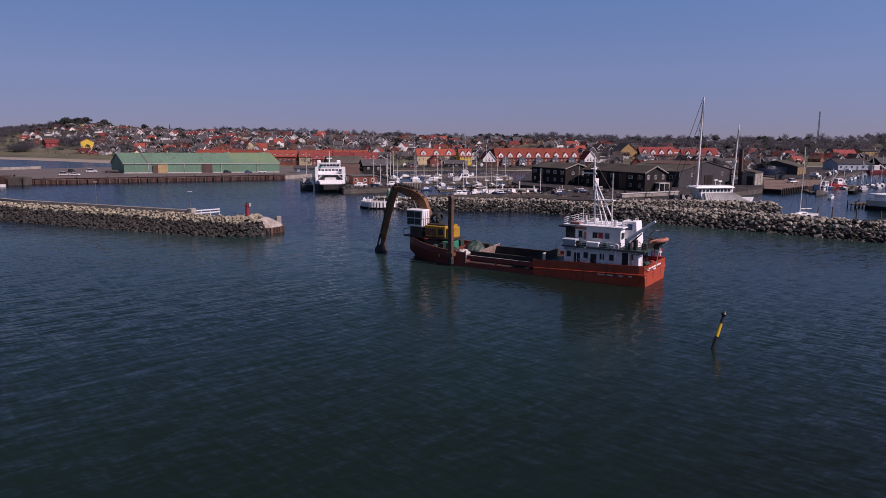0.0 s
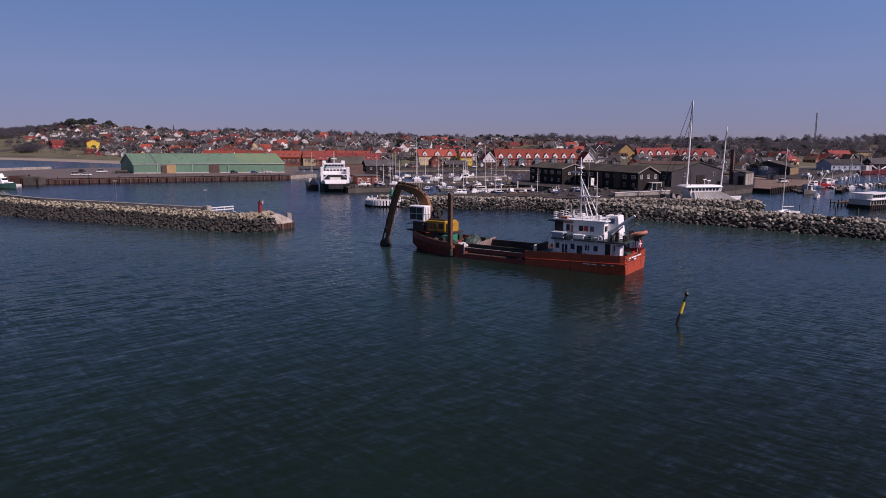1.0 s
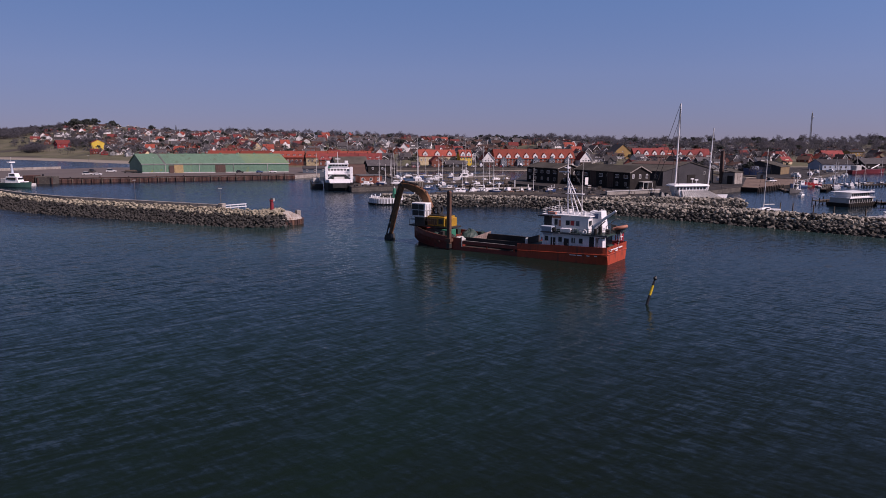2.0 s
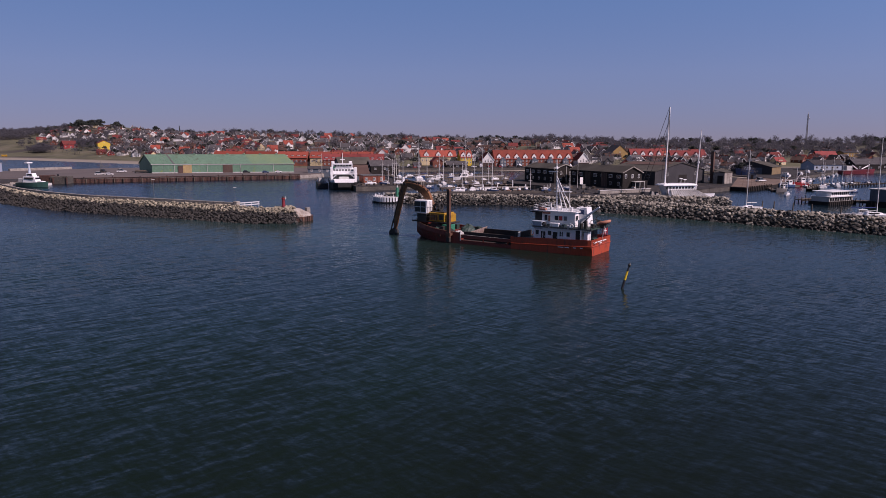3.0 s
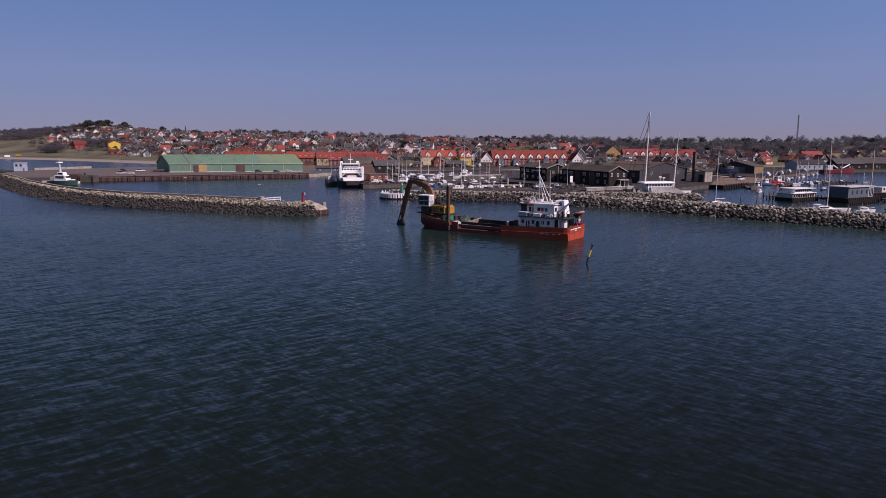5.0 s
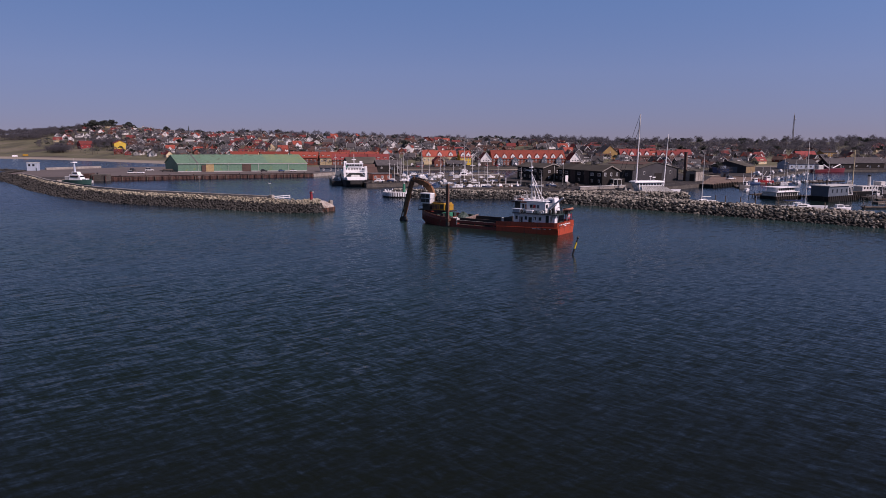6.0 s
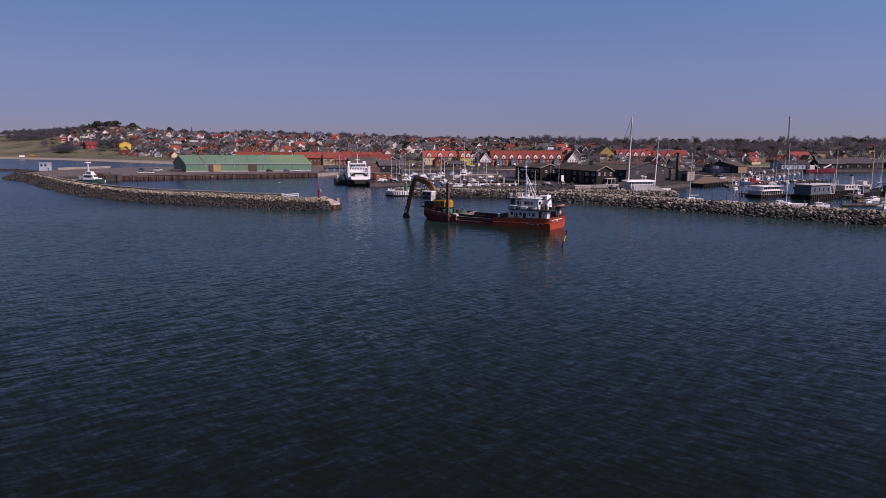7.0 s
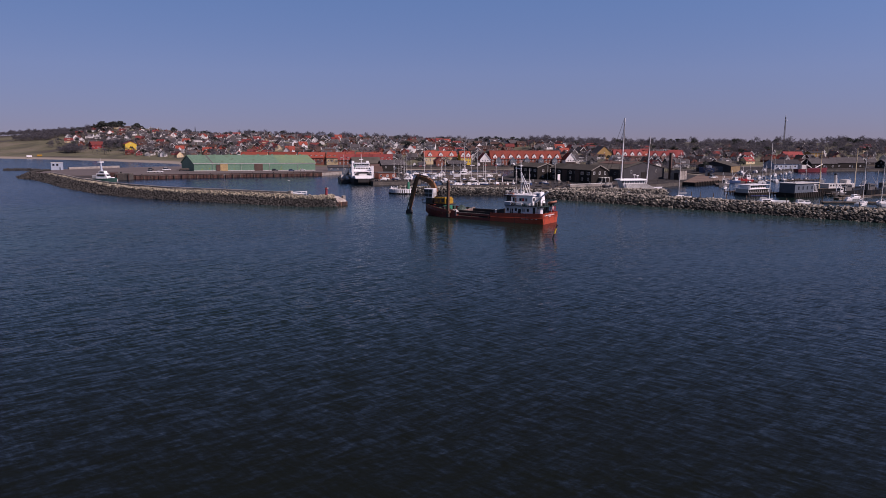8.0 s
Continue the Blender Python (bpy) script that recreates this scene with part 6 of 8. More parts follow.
for i in range(12):
    x = 264 + i * 8.2 + rng.uniform(-1.5, 1.5)
    y = 334 + (x - 262) * 0.9 + rng.uniform(0, 5)
    if i % 3 == 0:
        net_heap(x, y + 4, 2.0, rng.uniform(1.0, 1.8), rng.choice((BLACK, STEEL, BROWN_STEEL)), 400 + i)
    elif i % 3 == 1:
        pallet_stack(x, y + 4, 2.0, rng.randint(3, 6), rng.uniform(0, 90), BLUE)
    else:
        moor(MOTOR[rng.choice((0, 1))], x, y + 5, rng.uniform(60, 120), 2.55)
for i in range(7):  # small craft along the inner basin's edge
    x = 280 + i * 12 + rng.uniform(-2, 2)
    moor(MOTOR[(0, 3, 1)[i % 3]], x, 323 + (x - 262) * 0.9, 42 + rng.uniform(-8, 8))
for k, x, y, turn in ((1, 21, 308, 8), (3, 28, 310, 172), (1, 35, 312, 12), (3, 38, 320, 100)):
    moor(MOTOR[k], x, y, turn, 2.5)
for i in range(7):
    pallet_stack(17 + i * 3.1, 304.5 + (i % 3) * 1.6, 2.2, rng.randint(2, 4), rng.uniform(0, 90), rng.choice((OFFWHITE, WOOD)))
for i in range(5):
    car("car", paints[rng.randrange(7)], 14 + i * 4.2, 372 + rng.uniform(-2, 2), 2.2, 90 + rng.uniform(-6, 6), "car parked behind the ferry berth")
for i in range(6):
    single("mooring_bollard", Shape().rod((0, 0, 0), (0, 0, 0.7), 0.25, 0.3, 8), BLACK, "black iron mooring bollard on the quay edge", "bollard", pose(15 + i * 3.6, 299 + i * 1.15, 2.2), "quay bollards")


# ---- larger vessels ----
ferry = thing("car_ferry", "white car ferry with black hull moored bow-on", "ferry", pose(8.6, 327, 0, 0, 0, -90))
part("hull", Shape().loft([[(x * k, y * k, z) for x, y in ((-24, -5.4), (-22, -6.7), (14, -6.8), (20, -5.2), (23.5, -2.6), (23.5, 2.6), (20, 5.2), (14, 6.8), (-22, 6.7), (-24, 5.4))] for k, z in ((0.9, -1.5), (0.96, 0.4), (1.0, 3.3))]), BLACK, ferry, "black ferry hull")
part("bow_ramp", Shape().box(21.5, 23.6, -3.0, 3.0, 1.4, 3.4), STEEL, ferry)
sides = Shape()
for s in (-1, 1):
    sides.box(-20, 13.4, s * 6.1 - 0.2 - (0.9 if s > 0 else 0), s * 6.1 + 0.2 + (0.9 if s < 0 else 0), 3.3, 7.0)
part("casing", sides, WHITE, ferry, "white steel side casings", bevel=0.1)
part("car_deck", Shape().box(-20, 13, -5.0, 5.0, 3.304, 3.4), STEEL, ferry)
part("upper_deck", Shape().box(-20, 16.5, -6.4, 6.4, 7.0, 7.4), WHITE, ferry, bevel=0.08)
part("lounge", Shape().box(-14, 8, -5.6, 5.6, 7.4, 9.6), WHITE, ferry, bevel=0.15)
part("inner_front", Shape().box(9.5, 10, -5.0, 5.0, 3.41, 6.99), OFFWHITE, ferry)
part("bow_bulwark", Shape().loft([[(14.5, -5.9, 3.3), (21.0, -4.4, 3.3), (21.0, 4.4, 3.3), (14.5, 5.9, 3.3)], [(14.5, -6.1, 4.9), (20.4, -4.8, 4.9), (20.4, 4.8, 4.9), (14.5, 6.1, 4.9)]]), WHITE, ferry, "white bow bulwark", bevel=0.15)
for s in (-1, 1):
    part("bow_post", Shape().loft([[(13.4, s * 6.1 - 0.9 * (s > 0), 3.3), (16.6, s * 6.1 - 0.9 * (s > 0), 3.3), (16.6, s * 6.1 + 0.9 * (s < 0), 3.3), (13.4, s * 6.1 + 0.9 * (s < 0), 3.3)], [(13.4, s * 6.3 - 1.3 * (s > 0), 7.0), (16.6, s * 6.3 - 1.3 * (s > 0), 7.0), (16.6, s * 6.3 + 1.3 * (s < 0), 7.0), (13.4, s * 6.3 + 1.3 * (s < 0), 7.0)]]), WHITE, ferry, bevel=0.08)
    part("arch_brace", Shape().rod((15.0, s * 4.9, 5.6), (15.0, s * 3.4, 7.0), 0.35, n=6), WHITE, ferry)
part("folded_ramp", Shape().loft([[(17.6, -2.6, 3.4), (18.2, -2.6, 3.4), (18.2, 2.6, 3.4), (17.6, 2.6, 3.4)], [(16.8, -2.3, 6.0), (17.2, -2.3, 6.0), (17.2, 2.3, 6.0), (16.8, 2.3, 6.0)]]), OFFWHITE, ferry, "pale folded bow ramp", bevel=0.06)
part("fore_screen", Shape().box(12.4, 13.0, -5.6, 5.6, 7.4, 8.6), WHITE, ferry, bevel=0.05)
for s in (-1, 1):
    part("fore_tower", Shape().box(13.5, 16.4, s * 5.6 - 0.7, s * 5.6 + 0.7, 7.4, 10.4), WHITE, ferry, bevel=0.1)
    part("raft_canister", Shape().rod((-2, s * 6.0, 7.9), (2, s * 6.0, 7.9), 0.45, n=10), OFFWHITE, ferry)
for i in range(7):
    part("lounge_window", Shape().box(7.96, 8.08, -5.0 + i * 1.5, -3.9 + i * 1.5, 8.1, 9.1), GLASS, ferry)
wh = part("bridge", Shape().loft([[(1.5, -4.4, 9.6), (8, -4.4, 9.6), (8, 4.4, 9.6), (1.5, 4.4, 9.6)], [(1.2, -4.8, 11.8), (9, -4.8, 11.8), (9, 4.8, 11.8), (1.2, 4.8, 11.8)]]), WHITE, ferry, "white navigating bridge", bevel=0.1)
for i in range(6):
    part("bridge_pane", Shape().box(8.25, 8.75, -4.1 + i * 1.4, -2.95 + i * 1.4, 10.5, 11.4), GLASS, wh)
part("green_light", Shape().box(8, 9, -4.9, -3.6, 9.7, 10.3), GREEN, ferry)
for i in range(7):
    for s in (1, -1):
        part("side_window", Shape().box(-12.5 + i * 2.8, -10.8 + i * 2.8, s * 5.6 - 0.05, s * 5.6 + 0.05, 8.1, 9.1), GLASS, ferry)
        part("casing_port", Shape().box(-15 + i * 4, -13 + i * 4, s * 6.3 - 0.06, s * 6.3 + 0.06, 4.4, 5.4), GLASS, ferry)
part("mast", Shape().rod((4, 0, 11.8), (4, 0, 17), 0.2, 0.1), WHITE, ferry)
part("radar", Shape().box(3.8, 4.2, -1.2, 1.2, 13.6, 13.9), WHITE, ferry)
part("rails", Shape().tube([(16.3, -6.3, 8.3), (16.3, 6.3, 8.3)], 0.06).tube([(16.3, -6.3, 7.9), (16.3, 6.3, 7.9)], 0.05), WHITE, ferry)
for i in range(9):
    part("stanchion", Shape().rod((16.3, -6.3 + i * 1.575, 7.4), (16.3, -6.3 + i * 1.575, 8.3), 0.05, n=4), WHITE, ferry)
for s in (-1, 1):
    part("funnel", Shape().box(-9, -6, s * 4.4 - 0.8, s * 4.4 + 0.8, 9.6, 12.6), WHITE, ferry, bevel=0.15)
barge = thing("work_barge", "low black work barge with short mast beside the ferry", "barge", pose(-1.5, 331, 0, 0, 0, -88))
part("hull", Shape().box(-14, 11, -2.6, 2.6, -1, 2.3), BLACK, barge, bevel=0.25)
part("rail", Shape().box(-14, 11, -2.7, -2.4, 2.304, 2.9), STEEL, barge)
part("mast", Shape().rod((3, 0, 2.3), (3, 0, 16.5), 0.16, 0.1), OFFWHITE, barge)
part("deck_box", Shape().box(-8, -3, -1.5, 1.5, 2.304, 4.2), OFFWHITE, barge, bevel=0.1)

yacht = thing("schooner", "two-masted white sailing yacht under a winter cover", "yacht", pose(134, 228, 0, 0, 0, 2))
part("hull", boat_hull(31, 7.0, 2.1, 0.25, 1.5), WHITE, yacht)
part("deck", deck_plate(30, 6.8, 2.12), WOOD, yacht)
dh = part("deckhouse", Shape().loft([[(-4.6, -2.8, 2.1), (5.5, -2.6, 2.1), (5.5, 2.6, 2.1), (-4.6, 2.8, 2.1)], [(-6.4, -2.6, 5.9), (6.5, -2.6, 5.9), (6.5, 2.6, 5.9), (-6.4, 2.6, 5.9)]]), WHITE, yacht, bevel=0.1)
part("coach_roof", Shape().loft([[(x * k, -3.1 * k, z), (7.2 * k, -3.1 * k, z), (7.2 * k, 3.1 * k, z), (x * k, 3.1 * k, z)] for x, k, z in ((-7.4, 1.0, 5.9), (-7.4, 1.0, 6.25), (-7.4, 0.86, 6.75))]), WHITE, yacht, bevel=0.12)
for i in range(9):
    part("window", Shape().box(-6.0 + i * 1.35, -5.1 + i * 1.35, -2.78, -2.55, 4.85, 5.7), GLASS, dh)
tent = part("winter_cover", Shape().loft([[(-3.8, -3.6, 1.2), (-4.4, -3.2, 4.5), (6.6, -3.2, 4.5), (13.5, -3.4, 1.2)], [(-3.8, -3.0, 1.2), (-4.4, -2.85, 4.55), (6.6, -2.85, 4.55), (13.5, -2.8, 1.2)]]), OFFWHITE, yacht, "pale translucent winter cover")
for i in range(15):
    part("cover_rib", Shape().rod((-3.6 + i * 1.16, -3.66, 1.2), (-4.3 + i * 0.76, -3.26, 4.55), 0.05, n=4), CONCRETE, tent)
m1 = part("mast", Shape().rod((-5.3, 0, 2.1), (-4.6, 0, 35.9), 0.34, 0.22, 8), WHITE, yacht, "tall white main mast")
m2 = part("mast", Shape().rod((8.2, 0, 2.1), (9.4, 0, 27.2), 0.28, 0.18, 8), WHITE, yacht)
for z in (16, 25):
    part("spreader", Shape().rod((-5.4, -1.6, z), (-5.4, 1.6, z), 0.06), ALLOY, m1)
for a, b in (((-4.7, 0, 36), (-16, 0, 3)), ((-4.9, 0, 30), (-14, 0, 3)), ((-4.7, 0, 36), (-5.5, 3, 2.4)), ((-4.7, 0, 36), (-5.5, -3, 2.4))):
    part("stay", Shape().rod(a, b, 0.09, n=4), STEEL, m1)
part("crosstree", Shape().box(8.7, 9.1, -0.5, 0.5, 14.5, 15.2), WHITE, m2)
for a, b in (((9.3, 0, 26.5), (14.8, 0, 2.6)), ((9.3, 0, 26.5), (8.0, 2.8, 2.3)), ((9.3, 0, 26.5), (8.0, -2.8, 2.3))):
    part("stay", Shape().rod(a, b, 0.06, n=4), STEEL, m2)
for x, h in ((-8.6, 3.6), (-10.6, 3.9)):
    part("deck_gear", Shape().loft([[(x - 0.9, -1.4, 2.18), (x + 0.9, -1.4, 2.18), (x + 0.9, 1.4, 2.18), (x - 0.9, 1.4, 2.18)], [(x - 0.3, -0.6, h), (x + 0.3, -0.6, h), (x + 0.3, 0.6, h), (x - 0.3, 0.6, h)]]), BLACK, yacht, "dark covered deck gear", bevel=0.08)
for x, z in ((1.5, 8.4), (3.2, 8.0)):
    part("radar", Shape().rod((x, -0.4, 6.7), (x, -0.4, z), 0.08, n=5).box(x - 0.6, x + 0.6, -0.6, -0.2, z, z + 0.4), WHITE, yacht)
part("anchor_winch", Shape().box(-14.5, -12.4, -1.6, 1.6, 2.18, 3.6), BLACK, yacht, bevel=0.1)

pilot = thing("pilot_boat", "white pilot boat with grey-green hull and tall radar mast", "pilot boat", pose(-141, 349, 0, 0, 0, -28))
part("hull", boat_hull(18, 5.2, 1.9, 0.45, 1.0), mat("grey_green_hull", (0.07, 0.17, 0.14), (0.05, 0.13, 0.11), 0.4), pilot)
part("deck", deck_plate(17.5, 5.0, 1.95), GREENDECK, pilot)
ph = part("wheelhouse", Shape().loft([[(-4.5, -1.9, 2.0), (4, -1.7, 2.0), (4, 1.7, 2.0), (-4.5, 1.9, 2.0)], [(-4, -1.7, 5.0), (2.6, -1.5, 5.0), (2.6, 1.5, 5.0), (-4, 1.7, 5.0)]]), WHITE, pilot, bevel=0.12)
part("upper_bridge", Shape().loft([[(-2.6, -1.5, 5.0), (1.8, -1.3, 5.0), (1.8, 1.3, 5.0), (-2.6, 1.5, 5.0)], [(-2.4, -1.4, 6.6), (1.1, -1.2, 6.6), (1.1, 1.2, 6.6), (-2.4, 1.4, 6.6)]]), WHITE, pilot, bevel=0.1)
part("bridge_glass", Shape().box(-1.8, 1.2, -1.5, -1.3, 5.6, 6.3), GLASS, pilot)
part("aft_house", Shape().box(-7.4, -4.6, -1.6, 1.6, 2.0, 4.0), OFFWHITE, pilot, bevel=0.1)
for s in (1, -1):
    part("side_pane", Shape().box(-3.2, 2.2, s * 1.78 - 0.12, s * 1.78 + 0.06, 3.7, 4.6), GLASS, ph)
part("front_pane", Shape().box(2.8, 3.3, -1.3, 1.3, 3.7, 4.6), GLASS, ph)
pm = part("radar_mast", Shape().rod((-1.5, 0, 6.6), (-1.8, 0, 12.0), 0.6, 0.4, 8), PALE_BLUE, pilot)
part("radar", Shape().box(-2.5, -1.0, -1.6, 1.6, 11.4, 12.0), WHITE, pm)
part("aerial", Shape().rod((-1.8, 0, 11.5), (-1.8, 0, 14), 0.06), OFFWHITE, pm)
part("fore_trunk", Shape().box(4, 7, -1.2, 1.2, 2.0, 2.9), WHITE, pilot, bevel=0.15)
single("floating_stage", Shape().box(-8, 10, -1.4, 1.4, -0.5, 1.1), OFFWHITE, "long pale floating stage beside the pilot boat", "pontoon", pose(-146, 366, 0, 0, 0, -32), bevel=0.1)

villa = thing("houseboat", "white two-storey houseboat on a dark pontoon", "houseboat", pose(185, 206, 0, 0, 0, 18) @ Matrix.Diagonal((0.68, 0.8, 0.95, 1)))
part("pontoon", Shape().box(-12, 12, -5, 5, -1, 1.3), BLACK_TIMBER, villa, bevel=0.1)
for i in range(14):
    part("stave", Shape().box(-11.5 + i * 1.75, -11.1 + i * 1.75, -5.25, -5.0, -0.5, 1.7), BLACK_TIMBER, villa)
part("lower_storey", Shape().box(-11, 10, -4.4, 4.4, 1.3, 3.1), OFFWHITE, villa, bevel=0.08)
part("upper_storey", Shape().box(-8, 8, -3.6, 3.6, 3.3, 5.0), WHITE, villa, bevel=0.08)
part("gallery", Shape().box(-11.6, 10.6, -5, 5, 3.1, 3.3), WHITE, villa)
part("roof", Shape().box(-10, 10, -4.8, 4.8, 5.0, 5.25), WHITE, villa, bevel=0.05)
for i in range(9):
    part("window", Shape().box(-7.6 + i * 1.75, -6.3 + i * 1.75, -3.66, -3.56, 3.7, 4.8), GLASS, villa)
    part("lower_window", Shape().box(-10.4 + i * 2.2, -8.7 + i * 2.2, -4.46, -4.36, 1.6, 2.8), GLASS, villa)
for i in range(12):
    part("rail_post", Shape().rod((-11 + i * 1.9, -4.8, 3.3), (-11 + i * 1.9, -4.8, 4.2), 0.05, n=4), WHITE, villa)
barn = thing("houseboat", "blue-grey clad floating house on dark piles", "houseboat", pose(202, 195, 0, 0, 0, 20) @ Matrix.Diagonal((0.8, 0.9, 0.85, 1)))
part("pontoon", Shape().box(-14, 14, -5, 5, -1, 2.3), BLACK_TIMBER, barn, bevel=0.1)
for i in range(16):
    part("stave", Shape().box(-13.6 + i * 1.75, -13.2 + i * 1.75, -5.25, -5.0, -0.5, 2.6), BLACK_TIMBER, barn)
part("wall", Shape().box(-13, 9, -4.2, 4.2, 2.3, 7.2), BLUE_GREY, barn, bevel=0.05)
part("roof", Shape().box(-13.5, 9.5, -4.8, 4.8, 7.2, 7.55), OFFWHITE, barn, bevel=0.05)
for x in (-10, -6, -2, 2.4):
    part("window", Shape().box(x, x + 1.1, -4.26, -4.16, 4.0, 5.8), GLASS, barn)
part("glazed_end", Shape().box(4.6, 8.8, -4.28, -4.18, 2.6, 6.8), WHITE, barn, "white framed glazed front")
for i in range(3):
    part("glazing", Shape().box(4.9 + i * 1.3, 5.8 + i * 1.3, -4.36, -4.28, 2.8, 6.5), GLASS, barn)
part("chimney", Shape().rod((-7, 0, 7.5), (-7, 0, 9.8), 0.25, n=8), STEEL, barn)
steamer = thing("old_steamer", "old dark-hulled steamship with pale deckhouse and funnel", "ship", pose(238, 214, 0, 0, 0, 12))
part("hull", boat_hull(34, 7.5, 2.3, 0.3, 1.5), BLACK, steamer)
part("deck", deck_plate(33, 7.3, 2.32), WOOD, steamer)
part("deckhouse", Shape().box(-11, 7, -2.8, 2.8, 2.35, 4.6), OFFWHITE, steamer, bevel=0.1)
part("bridge", Shape().box(2, 5, -2.0, 2.0, 4.6, 6.4), OFFWHITE, steamer, bevel=0.1)
part("funnel", Shape().rod((-3, 0, 4.6), (-3.4, 0, 8.8), 0.7, 0.65, 14), OFFWHITE, steamer, "pale funnel with dark top")
part("funnel_top", Shape().rod((-3.4, 0, 8.8), (-3.45, 0, 9.5), 0.72, 0.7, 14), BLACK, steamer)
for i in range(8):
    part("window", Shape().box(-10 + i * 1.9, -9.1 + i * 1.9, -2.86, -2.76, 3.4, 4.3), GLASS, steamer)
for x, h in ((-14, 20.5), (10.5, 22)):
    part("mast", Shape().rod((x, 0, 2.3), (x, 0, h), 0.26, 0.14, 8), CREAM, steamer)
ship2 = thing("coaster", "dark red-hulled coaster with white bow crane far off", "ship", pose(394, 433.5, 0, 0, 0, 4))
part("hull", boat_hull(30, 7, 2.6, 0.4, 1.5), mat("dark_red_hull", (0.2, 0.03, 0.04), None, 0.5), ship2)
part("deck", deck_plate(29, 6.8, 2.62), OFFWHITE, ship2)
part("deckhouse", Shape().box(-12, -7, -2.4, 2.4, 2.68, 6.0), OFFWHITE, ship2, bevel=0.15)
part("crane_arm", Shape().rod((4, 0, 3.6), (11, 0, 6.6), 0.4, n=6), WHITE, ship2)
part("crane_arm", Shape().rod((0, 0, 3.6), (-5, 0, 6.4), 0.4, n=6), WHITE, ship2)


# ---- buildings ----
def window_mesh(w, h, rim=WHITE, glass=GLASS, bars=1):
    """A framed window, its face towards -y, centred on its foot."""
    s = Shape()
    s.box(-w / 2, w / 2, -0.08, 0.02, 0, h)
    n = len(s.f)
    k = (w - 0.12 * (bars + 2)) / (bars + 1)
    for i in range(bars + 1):
        x = -w / 2 + 0.12 + i * (k + 0.12)
        s.box(x, x + k, -0.1, -0.04, 0.12, h - 0.12)
    me = s.mesh("window")
    me.materials.append(rim)
    me.materials.append(glass)
    for i, p in enumerate(me.polygons):
        p.material_index = 0 if i < n else 1
    return me


WIN = window_mesh(1.3, 1.35)
WIN_TALL = window_mesh(1.1, 1.7)
WIN_SMALL = window_mesh(0.9, 1.0)
WIN_WIDE = window_mesh(2.6, 1.5, bars=2)
WIN_DARK = window_mesh(1.5, 1.6, OFFWHITE)


def gabled(name, label, category, L, W, eave, rise, wall, roof, m=None, group="", over=0.45, win=WIN, cols=3, storeys=(1.0,), chimney=True, verge=None, gable_win=True, door=True, sides=(-1, 1), attic=True):
    """A pitched-roof building, ridge along x, on its middle."""
    b = thing(name, label, category, m if m is not None else pose(0, -900, -80), group)
    part("wall", Shape().slab_x([(-W / 2, -2.5), (W / 2, -2.5), (W / 2, eave), (0, eave + rise), (-W / 2, eave)], -L / 2, L / 2), wall, b)
    t, k = 0.22, rise / (W / 2)
    lo = eave - over * k
    part("roof", Shape().slab_x([(-W / 2 - over, lo), (0, eave + rise + 0.02), (W / 2 + over, lo), (W / 2 + over, lo + t), (0, eave + rise + t + 0.06), (-W / 2 - over, lo + t)], -L / 2 - over, L / 2 + over), roof, b)
    if verge:
        for s in (-1, 1):
            part("barge_board", Shape().slab_x([(-W / 2 - over, lo - 0.15), (0, eave + rise - 0.2), (W / 2 + over, lo - 0.15), (W / 2 + over, lo + t + 0.05), (0, eave + rise + t + 0.1), (-W / 2 - over, lo + t + 0.05)],
                                               s * (L / 2 + over + 0.06) - 0.05, s * (L / 2 + over + 0.06) + 0.05), verge, b, "white barge boards")
    if chimney:
        part("chimney", Shape().box(L * 0.2 - 0.35, L * 0.2 + 0.35, -0.35, 0.35, eave + rise - 0.8, eave + rise + 1.1), BRICK, b)
    for z in storeys:
        for side in sides:
            for i in range(cols):
                x = -L / 2 + L * (i + 0.5) / cols
                part("window", win, None, b, at=pose(x, side * W / 2, z, 0, 0, 0 if side < 0 else 180))
    if gable_win:
        for side in (-1, 1):
            for y in (-W * 0.2, W * 0.2):
                part("window", WIN, None, b, at=pose(side * L / 2, y, storeys[0], 0, 0, 90 if side > 0 else -90))
            if attic:
                part("window", WIN_SMALL, None, b, at=pose(side * L / 2, 0, eave + 0.2, 0, 0, 90 if side > 0 else -90))
    if door:
        part("door", Shape().box(-0.5, 0.5, -W / 2 - 0.06, -W / 2 + 0.02, 0, 2.1), BLUE_GREY, b, at=pose(L * 0.08, 0, 0))
    return b


# black harbour sheds
sb = gabled("boat_shed", "long black tarred timber shed with grey felt roof", "shed", 40, 10.6, 7.1, 2.5, BLACK_TIMBER, FELT, pose(129.0, 285.6, 2.2, 0, 0, 103.7), over=0.5, win=WIN_WIDE, cols=7, storeys=(4.5,), chimney=False, verge=CONCRETE, door=False, gable_win=False)
for i in range(7):
    part("lower_window", WIN_DARK, None, sb, at=pose(-17.2 + i * 5.7, 5.3, 1.2, 0, 0, 180))
for y in (-3.6, 0, 3.6):
    part("gable_window", WIN_TALL, None, sb, at=pose(-20, y, 4.6, 0, 0, -90))
for x0 in (-9.0, 3.5):
    g = part("loading_bay", Shape().box(x0, x0 + 4.4, 5.28, 5.42, 0.2, 6.6), BROWN_ROOF, sb, "weathered grey-brown loading bay doors")
    for i in range(4):
        part("batten", Shape().box(x0 + 0.3 + i * 1.2, x0 + 0.5 + i * 1.2, 5.424, 5.5, 0.2, 6.6), WOOD, g)
part("porch", Shape().box(-23, -20, -4.6, 0.6, 3.0, 3.25), OFFWHITE, sb, "pale flat porch roof")
